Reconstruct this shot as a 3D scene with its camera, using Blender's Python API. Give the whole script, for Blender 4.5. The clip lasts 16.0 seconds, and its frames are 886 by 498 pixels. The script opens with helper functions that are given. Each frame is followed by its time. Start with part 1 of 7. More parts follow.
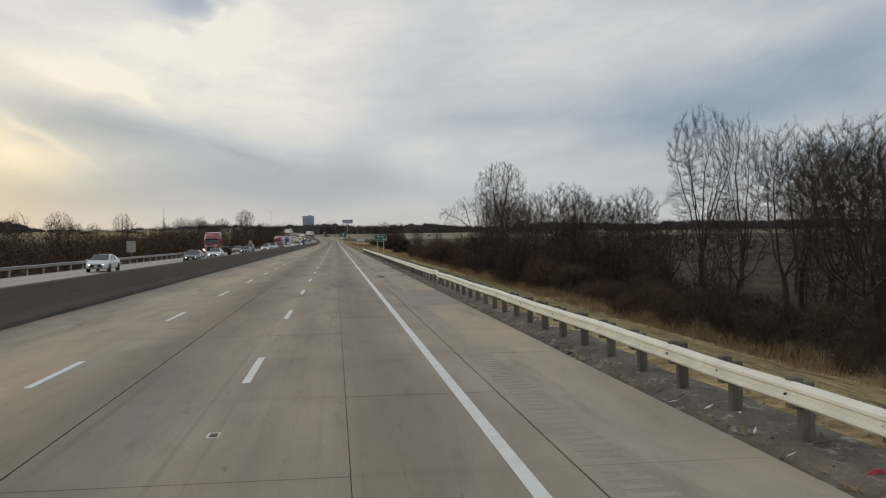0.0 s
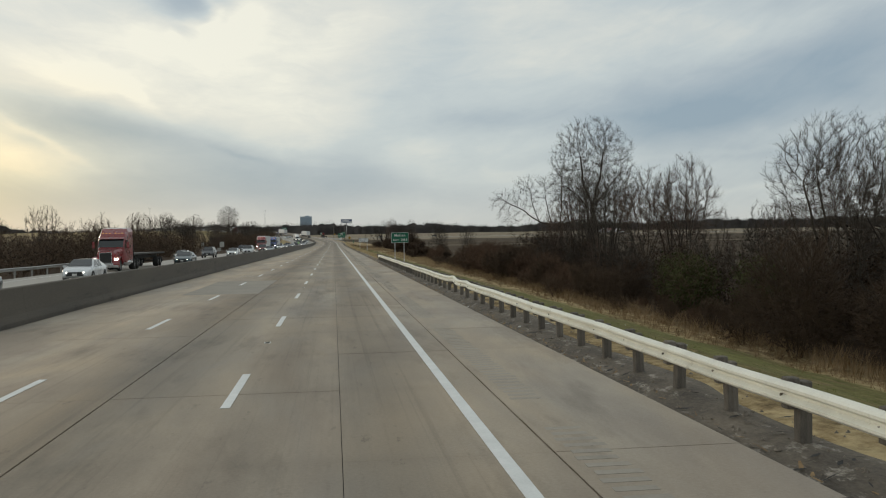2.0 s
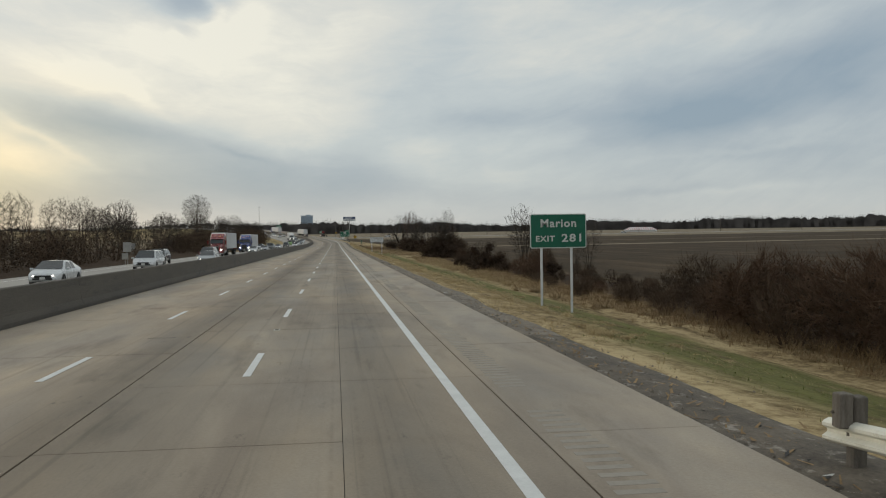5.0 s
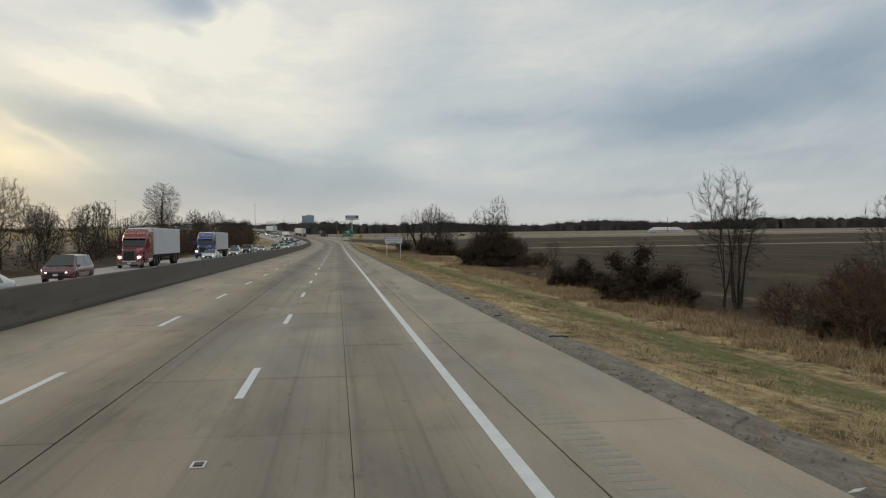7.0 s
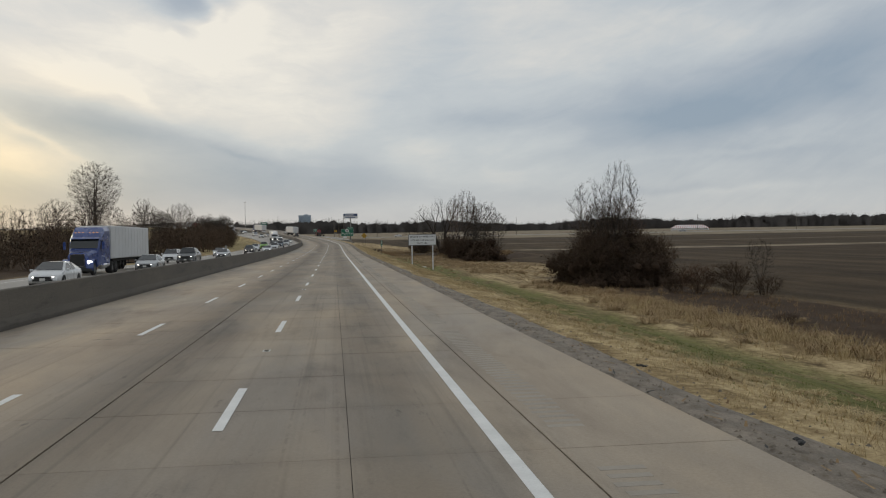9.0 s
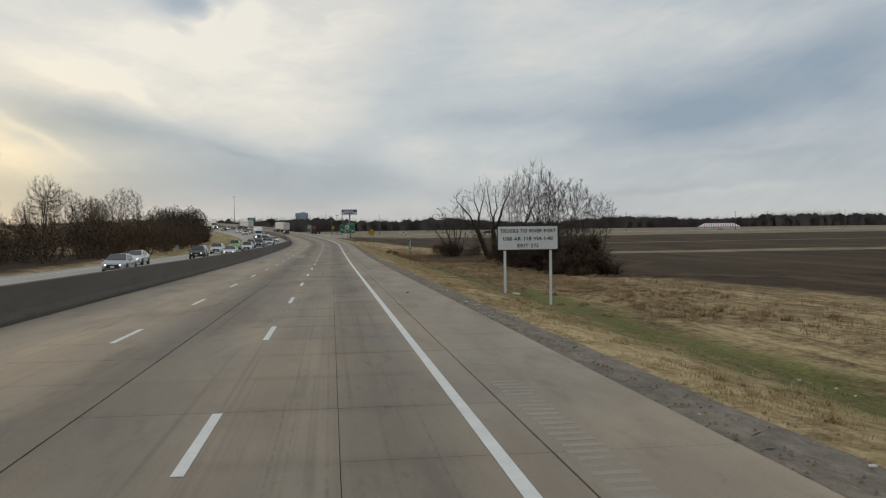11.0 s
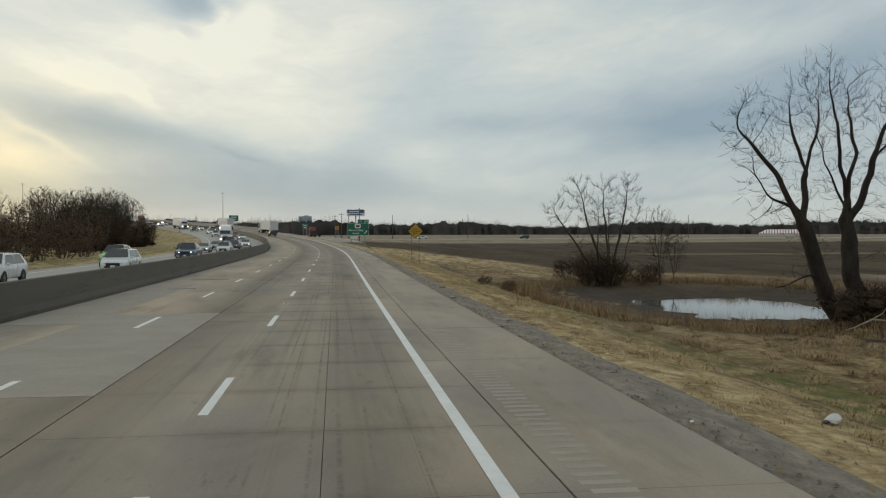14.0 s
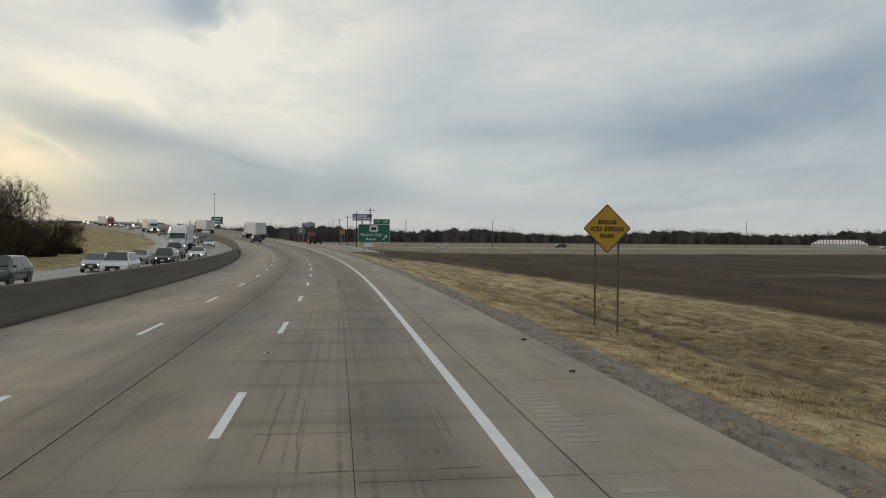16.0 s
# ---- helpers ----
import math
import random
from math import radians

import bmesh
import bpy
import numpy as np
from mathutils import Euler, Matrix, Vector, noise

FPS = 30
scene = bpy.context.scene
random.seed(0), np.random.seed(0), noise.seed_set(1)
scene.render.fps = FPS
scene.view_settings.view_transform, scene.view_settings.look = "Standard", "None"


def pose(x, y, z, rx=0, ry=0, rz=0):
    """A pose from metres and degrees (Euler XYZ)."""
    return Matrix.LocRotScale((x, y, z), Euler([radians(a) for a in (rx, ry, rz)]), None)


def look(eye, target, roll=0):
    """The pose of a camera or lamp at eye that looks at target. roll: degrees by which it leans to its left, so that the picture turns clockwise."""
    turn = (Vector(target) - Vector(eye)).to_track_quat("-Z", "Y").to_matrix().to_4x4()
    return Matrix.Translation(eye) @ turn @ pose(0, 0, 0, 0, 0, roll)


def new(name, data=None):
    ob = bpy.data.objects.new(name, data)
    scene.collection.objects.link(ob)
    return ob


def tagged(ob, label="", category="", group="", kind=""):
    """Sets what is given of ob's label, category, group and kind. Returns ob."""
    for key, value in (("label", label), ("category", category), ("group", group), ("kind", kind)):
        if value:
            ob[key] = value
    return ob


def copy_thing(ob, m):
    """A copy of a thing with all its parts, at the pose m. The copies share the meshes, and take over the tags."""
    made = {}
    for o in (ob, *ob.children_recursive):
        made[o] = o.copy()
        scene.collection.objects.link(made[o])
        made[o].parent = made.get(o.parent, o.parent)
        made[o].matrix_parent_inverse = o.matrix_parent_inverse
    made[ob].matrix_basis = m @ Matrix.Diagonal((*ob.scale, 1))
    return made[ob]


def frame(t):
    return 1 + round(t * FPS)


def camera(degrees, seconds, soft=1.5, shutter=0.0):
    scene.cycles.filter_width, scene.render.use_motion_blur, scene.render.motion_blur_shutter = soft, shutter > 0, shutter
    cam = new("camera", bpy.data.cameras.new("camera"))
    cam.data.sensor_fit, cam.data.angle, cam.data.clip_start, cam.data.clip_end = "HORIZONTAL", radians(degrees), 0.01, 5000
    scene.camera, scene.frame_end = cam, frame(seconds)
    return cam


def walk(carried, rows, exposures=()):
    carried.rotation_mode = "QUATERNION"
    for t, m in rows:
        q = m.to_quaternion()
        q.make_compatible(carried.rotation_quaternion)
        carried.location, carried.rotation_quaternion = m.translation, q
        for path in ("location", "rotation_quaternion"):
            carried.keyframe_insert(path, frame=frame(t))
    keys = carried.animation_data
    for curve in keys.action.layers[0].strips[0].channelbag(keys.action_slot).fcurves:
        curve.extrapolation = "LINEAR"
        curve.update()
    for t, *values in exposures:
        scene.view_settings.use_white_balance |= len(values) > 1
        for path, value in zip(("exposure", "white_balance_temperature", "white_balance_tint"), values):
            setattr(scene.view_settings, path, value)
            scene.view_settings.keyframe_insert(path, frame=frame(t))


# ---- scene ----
cam = camera(53.97, 16.0, soft=1.15, shutter=0.0)
# seconds, x, y, z, yaw, pitch, roll
ROWS = [
    (0.0, -0.269, 6.61, 7.428, -7.06, -1.33, 0.71),
    (0.5, -0.262, 22.38, 7.255, -7.11, -1.34, 0.71),
    (1.0, -0.256, 38.16, 7.081, -7.10, -1.29, 0.73),
    (1.5, -0.250, 53.92, 6.908, -7.15, -1.29, 0.80),
    (2.0, -0.202, 69.68, 6.734, -7.18, -1.31, 0.89),
    (2.5, -0.166, 85.44, 6.561, -6.95, -1.39, 0.88),
    (3.0, -0.167, 101.20, 6.388, -7.02, -1.27, 0.83),
    (3.5, -0.181, 116.97, 6.214, -7.11, -1.29, 0.82),
    (4.0, -0.154, 132.73, 6.041, -7.12, -1.32, 0.88),
    (4.5, -0.178, 148.50, 5.867, -7.10, -1.32, 0.84),
    (5.0, -0.201, 164.28, 5.694, -7.08, -1.32, 0.80),
    (5.5, -0.225, 180.06, 5.520, -7.06, -1.32, 0.75),
    (6.0, -0.249, 195.84, 5.347, -7.04, -1.32, 0.71),
    (6.5, -0.272, 211.63, 5.173, -7.02, -1.32, 0.67),
    (7.0, -0.284, 227.42, 4.999, -6.98, -1.28, 0.70),
    (7.5, -0.293, 243.22, 4.825, -7.12, -1.26, 0.76),
    (8.0, -0.294, 259.02, 4.652, -7.10, -1.34, 0.81),
    (8.5, -0.282, 274.83, 4.478, -7.06, -1.32, 0.85),
    (9.0, -0.287, 290.63, 4.304, -7.16, -1.30, 0.90),
    (9.5, -0.267, 306.44, 4.130, -7.20, -1.33, 0.85),
    (10.0, -0.247, 322.24, 3.956, -7.24, -1.35, 0.79),
    (10.5, -0.227, 338.04, 3.782, -7.28, -1.37, 0.74),
    (11.0, -0.208, 353.83, 3.609, -7.32, -1.39, 0.69),
    (11.5, -0.188, 369.61, 3.435, -7.36, -1.41, 0.64),
    (12.0, -0.147, 385.38, 3.262, -7.44, -1.38, 0.62),
    (12.5, -0.099, 401.13, 3.088, -7.51, -1.36, 0.59),
    (13.0, -0.029, 416.86, 2.916, -7.39, -1.21, 0.51),
    (13.5, 0.003, 432.57, 2.761, -7.20, -1.23, 0.31),
    (14.0, 0.000, 448.25, 2.634, -7.07, -1.04, 0.11),
    (14.5, -0.087, 463.90, 2.536, -6.94, -0.85, -0.04),
    (15.0, -0.202, 479.51, 2.466, -7.04, -0.80, -0.16),
    (15.5, -0.265, 495.09, 2.425, -6.91, -0.67, -0.25),
    (16.0, -0.319, 510.62, 2.411, -6.84, -0.52, -0.38),
]
walk(cam, [(t, pose(x, y, z, 90 + pitch, roll, yaw)) for t, x, y, z, yaw, pitch, roll in ROWS], exposures=[(t, e, 6600.0, tint) for t, e, tint in ((0, 0, 11.5), (0.5, 0, 11.5), (1, 0.04, 4), (1.5, 0.08, 4), (2, 0.05, 5.5), (2.5, 0.02, 10), (3, 0.02, 10), (3.5, 0.03, 11.5), (4, 0, 10), (6.5, -0.02, 5.5), (7, -0.02, 8.5), (7.5, -0.02, 5.5), (8, -0.02, 4), (8.5, -0.02, 4), (9, -0.03, 11), (11.5, -0.03, 10), (12, 0.02, 11.5), (12.5, 0.03, 7), (13, 0.03, 4), (14.5, 0.02, 4), (15, 0.02, 11), (15.5, 0, 5.5), (16, -0.05, 8.5))])

# ---- world: a low sun behind thin layered cloud, ahead and to the left ----
SUN_AZ, SUN_EL = -38.0, 11.0
world = bpy.data.worlds.new("sky")
scene.world = world
world.use_nodes = True
wt = world.node_tree
wt.nodes.clear()


class Nodes:
    """Short ways to add and wire nodes."""

    def __init__(self, tree):
        self.t = tree

    def add(self, kind, ins=(), **props):
        n = self.t.nodes.new(kind)
        for k, v in props.items():
            if k == "operation":
                n.operation = v
            elif k == "blend":
                n.data_type, n.blend_type = "RGBA", v
            elif k == "sky":
                n.sky_type = v
            elif k == "attribute":
                n.attribute_name = v
            elif k == "dims":
                n.noise_dimensions = v
            elif k == "feature":
                n.feature = v
            elif k == "uv":
                n.uv_map = v
        for i, v in ins:
            if isinstance(v, bpy.types.NodeSocket):
                self.t.links.new(v, n.inputs[i])
            else:
                n.inputs[i].default_value = v
        return n

    def math(self, op, a, b=0.0):
        return self.add("ShaderNodeMath", ((0, a), (1, b)), operation=op).outputs[0]

    def vec(self, op, a, b=(0, 0, 0)):
        n = self.add("ShaderNodeVectorMath", ((0, a), (1, b)), operation=op)
        return n.outputs["Value"] if op == "DOT_PRODUCT" else n.outputs[0]

    def mix(self, f, a, b, how="MIX"):
        return self.add("ShaderNodeMix", ((0, f), (6, a), (7, b)), blend=how).outputs[2]

    def noise(self, v, scale, detail=4.0, rough=.55, warp=0.0):
        return self.add("ShaderNodeTexNoise", (("Vector", v), ("Scale", scale), ("Detail", detail), ("Roughness", rough), ("Distortion", warp))).outputs[0]

    def ramp(self, f, stops):
        n = self.add("ShaderNodeValToRGB", ((0, f),))
        e = n.color_ramp.elements
        while len(e) < len(stops):
            e.new(.5)
        for k, (p, c) in zip(e, stops):
            k.position = p
            k.color = (c, c, c, 1) if isinstance(c, (int, float)) else (*c, 1)
        return n.outputs[0]


w = Nodes(wt)
way = w.add("ShaderNodeTexCoord").outputs["Generated"]
xyz = w.add("ShaderNodeSeparateXYZ", ((0, way),)).outputs
az = w.math("MULTIPLY", w.math("ARCTAN2", xyz[0], xyz[1]), 57.2958)
el = w.math("MULTIPLY", w.math("ARCSINE", xyz[2]), 57.2958)
flat = w.add("ShaderNodeCombineXYZ", ((0, az), (1, el))).outputs[0]
drift = w.add("ShaderNodeTexNoise", (("Vector", w.vec("MULTIPLY", flat, (.07, .16, 1))), ("Scale", 1.0), ("Detail", 5.0))).outputs[1]
bent = w.vec("ADD", flat, w.vec("MULTIPLY", w.vec("SUBTRACT", drift, (.5, .5, .5)), (5.5, 3.0, 0)))


def lobes(rows, where):
    """Soft banks of cloud: azimuth, height, half width, half height, turn (all degrees), strength."""
    total = None
    for a, e, sa, se, turn, amp in rows:
        d = w.vec("SUBTRACT", where, (a, e, 0))
        c, s = math.cos(radians(turn)), math.sin(radians(turn))
        p = w.vec("DOT_PRODUCT", d, (c / sa, s / sa, 0))
        q = w.vec("DOT_PRODUCT", d, (-s / se, c / se, 0))
        r = w.math("ADD", w.math("MULTIPLY", p, p), w.math("MULTIPLY", q, q))
        g = w.math("MULTIPLY", w.math("EXPONENT", w.math("MULTIPLY", r, -1.0)), amp)
        total = g if total is None else w.math("ADD", total, g)
    return total


high_west = lobes(((-9.2, 14.0, 2.2, 1.4, 0, -0.55), (-18.1, 14.2, 4.5, 2.2, -40, 0.16), (-11.7, 12.1, 5.6, 1.7, -5, 0.28), (-14.6, 9.4, 7.1, 1.5, -12, 0.3), (-18.1, 10.8, 5.2, 1.5, 0, 0.1), (-13, 12, 9, 4.5, 0, 0.1), (-16.1, 11.6, 3.7, 1.49, 0, -0.2), (-15.5, 8.7, 2.8, 1.19, -8, 0.24)), bent)
low_west = lobes(((-15.5, 2.3, 10.8, 1.26, 0, -0.34), (-3.9, 2.9, 6.3, 1.49, 0, -0.14), (-14.0, 6.3, 7.4, 0.8, -12, -0.24), (-19, 2.2, 12, 2.6, 0, -0.26), (-9.3, 5.7, 5.2, 0.7, -14, -0.16), (-18.7, 4.8, 4.8, 1.3, -14, 0.4), (-15.3, 2.9, 6.0, 1.0, 0, 0.1), (-14.5, 6.1, 4.8, 1.12, -10, -0.3), (-12.1, 3.5, 4.1, 1.04, 0, -0.22)), bent)
middle = lobes(((-6.2, 12.8, 2.0, 1.5, 30, 0.3), (-5.8, 9.4, 6.3, 3.3, -35, 0.22), (-1.2, 7.2, 4.5, 2.6, -40, 0.14), (-5.1, 3.9, 4.1, 1.3, 0, -0.32), (1.0, 4.4, 2.8, 1.7, 0, -0.3), (-0.1, 2.4, 6.0, 1.0, 0, -0.22), (6.2, 4.6, 4.8, 1.3, 8, 0.13), (4.7, 8.3, 3.3, 3.0, 0, -0.06), (0.3, 11.5, 4.5, 1.9, 0, 0.1), (6.2, 10.8, 4.8, 2.2, 0, -0.1), (0.1, 13.5, 5.6, 2.79, 0, 0.26), (1.6, 8.9, 3.0, 1.49, 0, 0.18), (1.9, 3.4, 4.5, 1.04, 0, -0.26)), bent)
right = lobes(((9.9, 7.0, 4.1, 0.7, 3, -0.22), (12.5, 10.8, 5.2, 2.2, 0, 0.1), (16.2, 5.7, 4.5, 0.5, 8, 0.14), (19.8, 8.1, 5.6, 1.7, 5, -0.12), (18.7, 11.9, 6.3, 2.2, 10, 0.12), (13.6, 2.0, 7.4, 0.7, 0, -0.08), (15.1, 3.9, 7.4, 0.6, 4, 0.08), (12.3, 14.2, 4.5, 2.05, 0, 0.15), (8.6, 4.6, 2.2, 2.23, 0, -0.12)), bent)
east = lobes(((27, 9, 13, 6, 0, -0.13), (29.9, 8.8, 9.7, 1.9, 12, -0.43), (22.2, 6.6, 5.2, 1.0, 8, -0.3), (27.0, 5.7, 8.6, 0.7, 8, 0.1), (27.3, 12.6, 7.4, 1.5, 14, 0.06), (32.9, 11.5, 4.5, 1.9, 20, -0.25), (25.3, 4.4, 9.3, 0.5, 3, -0.1), (23.9, 2.6, 12.3, 1.2, 2, -0.12), (24, 6, 10, 3.5, 0, -0.24), (27.7, 14.4, 4.5, 1.67, 0, -0.2), (33.2, 7.4, 2.2, 2.23, 0, -0.26), (24.8, 3.5, 3.3, 1.12, 0, 0.08)), bent)
# sharp-edged shreds and streaks
ragged = w.vec("ADD", flat, w.vec("MULTIPLY", w.vec("SUBTRACT", w.add("ShaderNodeTexNoise", (("Vector", w.vec("MULTIPLY", flat, (.35, .6, 1))), ("Scale", 1.0), ("Detail", 6.0))).outputs[1], (.5, .5, .5)), (2.2, 1.1, 0)))
shreds = lobes(((-7.3, 14.4, 0.5, 1.67, -10, 0.3), (-8.0, 12.9, 1.7, 0.33, -8, 0.26), (-8.8, 11.3, 1.8, 0.33, -42, 0.22), (-9.0, 14.6, 1.7, 1.19, 0, -0.22), (-12.2, 8.6, 1.9, 0.33, -42, 0.2), (-19.2, 14.8, 1.0, 0.22, -48, 0.22), (-5.7, 5.0, 2.2, 0.19, -15, -0.22), (-6.0, 12.7, 0.7, 0.22, 0, -0.16), (-1.4, 5.1, 2.2, 0.37, -5, -0.1), (-17.7, 5.9, 3.3, 0.33, -30, 0.26), (25.1, 4.6, 5.6, 0.22, 4, 0.12), (21.3, 2.3, 5.2, 0.22, 3, -0.1), (26.8, 2.3, 4.8, 0.26, 3, 0.14)), ragged)
banks = high_west
for bank in (low_west, middle, right, east, shreds):
    banks = w.math("ADD", banks, bank)
streak = w.noise(w.vec("MULTIPLY", bent, (.05, .26, 1)), 1.0, 6, .55, .3)
puff = w.noise(w.vec("MULTIPLY", bent, (.22, .42, 1)), 1.0, 8, .6, .3)
# fibres of high cloud that fan out from the middle of the view
fan = w.math("SUBTRACT", el, w.math("MULTIPLY", w.math("MULTIPLY", az, az), .008))
thread = w.add("ShaderNodeCombineXYZ", ((0, w.math("MULTIPLY", az, .20)), (1, w.math("MULTIPLY", fan, .62)))).outputs[0]
fibre = w.noise(thread, 1.0, 9, .62, .9)
wisp = w.noise(w.vec("MULTIPLY", thread, (2.4, 3.1, 1)), 1.0, 8, .66, 1.4)
body = w.math("ADD", w.math("ADD", w.math("MULTIPLY", banks, .82), .655), w.math("ADD", w.math("MULTIPLY", w.math("SUBTRACT", streak, .5), .36), w.math("MULTIPLY", w.math("SUBTRACT", puff, .5), .22)))
body = w.math("ADD", body, w.math("ADD", w.math("MULTIPLY", w.math("SUBTRACT", fibre, .5), .24), w.math("MULTIPLY", w.math("SUBTRACT", wisp, .5), .06)))
cloud = w.ramp(body, ((.0, (.29, .37, .46)), (.36, (.415, .475, .54)), (.62, (.552, .60, .632)), (.86, (.742, .736, .70)), (1.0, (.89, .86, .775))))
# warm light low on the sunward side
dw = w.vec("MULTIPLY", w.vec("SUBTRACT", bent, (-25, 3.0, 0)), (1 / 12, 1 / 5.0, 0))
warm = w.math("EXPONENT", w.math("MULTIPLY", w.vec("DOT_PRODUCT", dw, dw), -1.0))
cloud = w.mix(w.math("MULTIPLY", warm, .95), cloud, w.mix(1.0, cloud, (1.25, 1.04, .68, 1), "MULTIPLY"))
low = w.math("EXPONENT", w.math("MULTIPLY", w.math("ABSOLUTE", el), -.45))
cloud = w.mix(w.math("MULTIPLY", low, .5), cloud, (.50, .505, .50, 1))
nishita = w.add("ShaderNodeTexSky", sky="NISHITA")
nishita.sun_disc, nishita.sun_elevation, nishita.sun_rotation = False, radians(SUN_EL), radians(SUN_AZ)
clear = w.mix(1.0, nishita.outputs[0], (.09, .09, .09, 1), "MULTIPLY")
sky = w.mix(.90, clear, cloud)
back = w.add("ShaderNodeBackground", ((0, sky), (1, 1.0)))
wt.links.new(back.outputs[0], w.add("ShaderNodeOutputWorld").inputs[0])

sun = new("sun", bpy.data.lights.new("sun", "SUN"))
sun.data.energy, sun.data.angle, sun.data.color = .55, radians(14), (1, .86, .66)
sun.matrix_world = look((0, 0, 60), (-math.sin(radians(SUN_AZ)) * 50, -math.cos(radians(SUN_AZ)) * 50, 60 - 50 * math.tan(radians(SUN_EL))))

# ---- the road's line: s metres along, o metres to the right of the lane's middle ----
STEP = 2.0
_S = np.arange(-120, 1700, STEP)
_K = np.clip((_S - 520) / 96, 0, 1) / 660 * np.clip((1250 - _S) / 200, 0, 1)
_H = np.cumsum(_K) * STEP
_X = np.cumsum(-np.sin(_H)) * STEP
_Y = np.cumsum(np.cos(_H)) * STEP
_X -= np.interp(0, _S, _X)
_Y -= np.interp(0, _S, _Y)
_SLOPE = np.interp(_S, [-120, 415, 510, 570, 640, 760, 900, 960, 1010, 1700],
                   [-.011, -.011, 0, 0, .018, .03, .035, .02, 0, 0])
_Z = np.cumsum(_SLOPE) * STEP
_Z -= np.interp(510, _S, _Z)


def road_z(s):
    return np.interp(s, _S, _Z)


def tilt_at(s):
    return .014 * np.clip((s - 440) / 110, 0, 1)


def at(s, o, dz=0.0):
    """The place at s along and o across the road, dz above its surface."""
    a = np.interp(s, _S, _H)
    return Vector((float(np.interp(s, _S, _X) + o * math.cos(a)), float(np.interp(s, _S, _Y) + o * math.sin(a)),
                   float(road_z(s) + min(max(o, -24), 8) * tilt_at(s) + dz)))


def heading(s):
    return math.degrees(float(np.interp(s, _S, _H)))


def field_z(s, o):
    """Height of the low ground beside the road."""
    r = np.interp(s, [-120, 0, 150, 200, 300, 450, 520, 700, 1100], [1.6, 1.3, .5, .1, -.6, -1.6, -1.75, -1.0, .4])
    l = np.interp(s, [-120, 0, 200, 400, 520, 700, 1100], [3.0, 2.6, 1.4, .2, -.4, 0.0, .6])
    return np.where(o > -10, r, l)


def road_coords(x, y):
    """s and o of the points x, y."""
    s = np.clip(y, -119, 1690)
    for _ in range(14):
        a = np.interp(s, _S, _H)
        s = np.clip(s + .8 * ((y - np.interp(s, _S, _Y)) * np.cos(a) - (x - np.interp(s, _S, _X)) * np.sin(a)), -119, 1690)
    a = np.interp(s, _S, _H)
    return s, (x - np.interp(s, _S, _X)) * np.cos(a) + (y - np.interp(s, _S, _Y)) * np.sin(a)


def ground_sheet(x, y):
    """Height of the open ground, for arrays of x and y."""
    x, y = np.asarray(x, float), np.asarray(y, float)
    s, o = road_coords(x, y)
    rz = road_z(s) + np.clip(o, -24, 8) * tilt_at(s)
    f = field_z(s, o)
    right = np.maximum(f, rz - .16 - np.maximum(o - 6.2, 0) * np.interp(o, [6, 9, 13], [.12, .19, .24]))
    left = np.maximum(f, rz - .16 - np.maximum(-24.5 - o, 0) * .26)
    z = np.where(o > -10, right, left)
    z = np.where((o > -24.2) & (o < 5.2), rz - .45, z)
    # debris banked up along the guard rail
    z = z + .22 * np.exp(-((o - 5.9) / 1.4) ** 2) * np.clip((178 - s) / 8, 0, 1) * (o > 5.2)
    # a shallow ditch and the pond's hollow
    pond = np.exp(-(((x - 27) / 11) ** 4 + ((y - 503) / 17) ** 4))
    z = z - .75 * pond
    far = np.clip((np.abs(o) - 90) / 500, 0, 1)
    z = z * (1 - far) + .6 * far
    return z


def ground_at(x, y):
    return float(ground_sheet(np.array([x]), np.array([y]))[0])


# ---- materials ----
def matter(name, dark, light, scale=3.0, rough=.8, metal=0.0, bump=.3, grain=40.0, wear=None, wear_at=(.55, .7), stretch=(1, 1, 1), coords="Object", spread=0.0, spec=.5):
    """A surface with colour at two scales, fine relief, and an optional worn or dirty second colour."""
    m = bpy.data.materials.new(name)
    m.use_nodes = True
    n = Nodes(m.node_tree)
    b = m.node_tree.nodes["Principled BSDF"]
    if coords == "World":
        v = n.add("ShaderNodeNewGeometry").outputs["Position"]
    else:
        v = n.add("ShaderNodeTexCoord").outputs[coords]
    v = n.vec("MULTIPLY", v, stretch)
    big, fine = n.noise(v, scale, 5, .6), n.noise(v, grain, 4, .65)
    f = n.math("ADD", n.math("MULTIPLY", big, .65), n.math("MULTIPLY", fine, .35))
    c = n.ramp(f, ((.33, dark), (.67, light)))
    if wear:
        c = n.mix(n.ramp(n.noise(v, scale * 2.3, 7, .7), ((wear_at[0], 0.0), (wear_at[1], 1.0))), c, (*wear, 1))
    if spread:
        r = n.add("ShaderNodeObjectInfo").outputs["Random"]
        k = n.math("ADD", n.math("MULTIPLY", r, spread), 1 - spread / 2)
        c = n.mix(1.0, c, n.add("ShaderNodeCombineXYZ", ((0, k), (1, k), (2, k))).outputs[0], "MULTIPLY")
    m.node_tree.links.new(c, b.inputs["Base Color"])
    b.inputs["Metallic"].default_value = metal
    b.inputs["Specular IOR Level"].default_value = spec
    m.node_tree.links.new(n.ramp(big, ((.3, max(rough - .1, .02)), (.7, min(rough + .1, 1.0)))), b.inputs["Roughness"])
    if bump:
        k = n.add("ShaderNodeBump", (("Strength", bump), ("Distance", .02), ("Height", fine)))
        m.node_tree.links.new(k.outputs[0], b.inputs["Normal"])
    return m


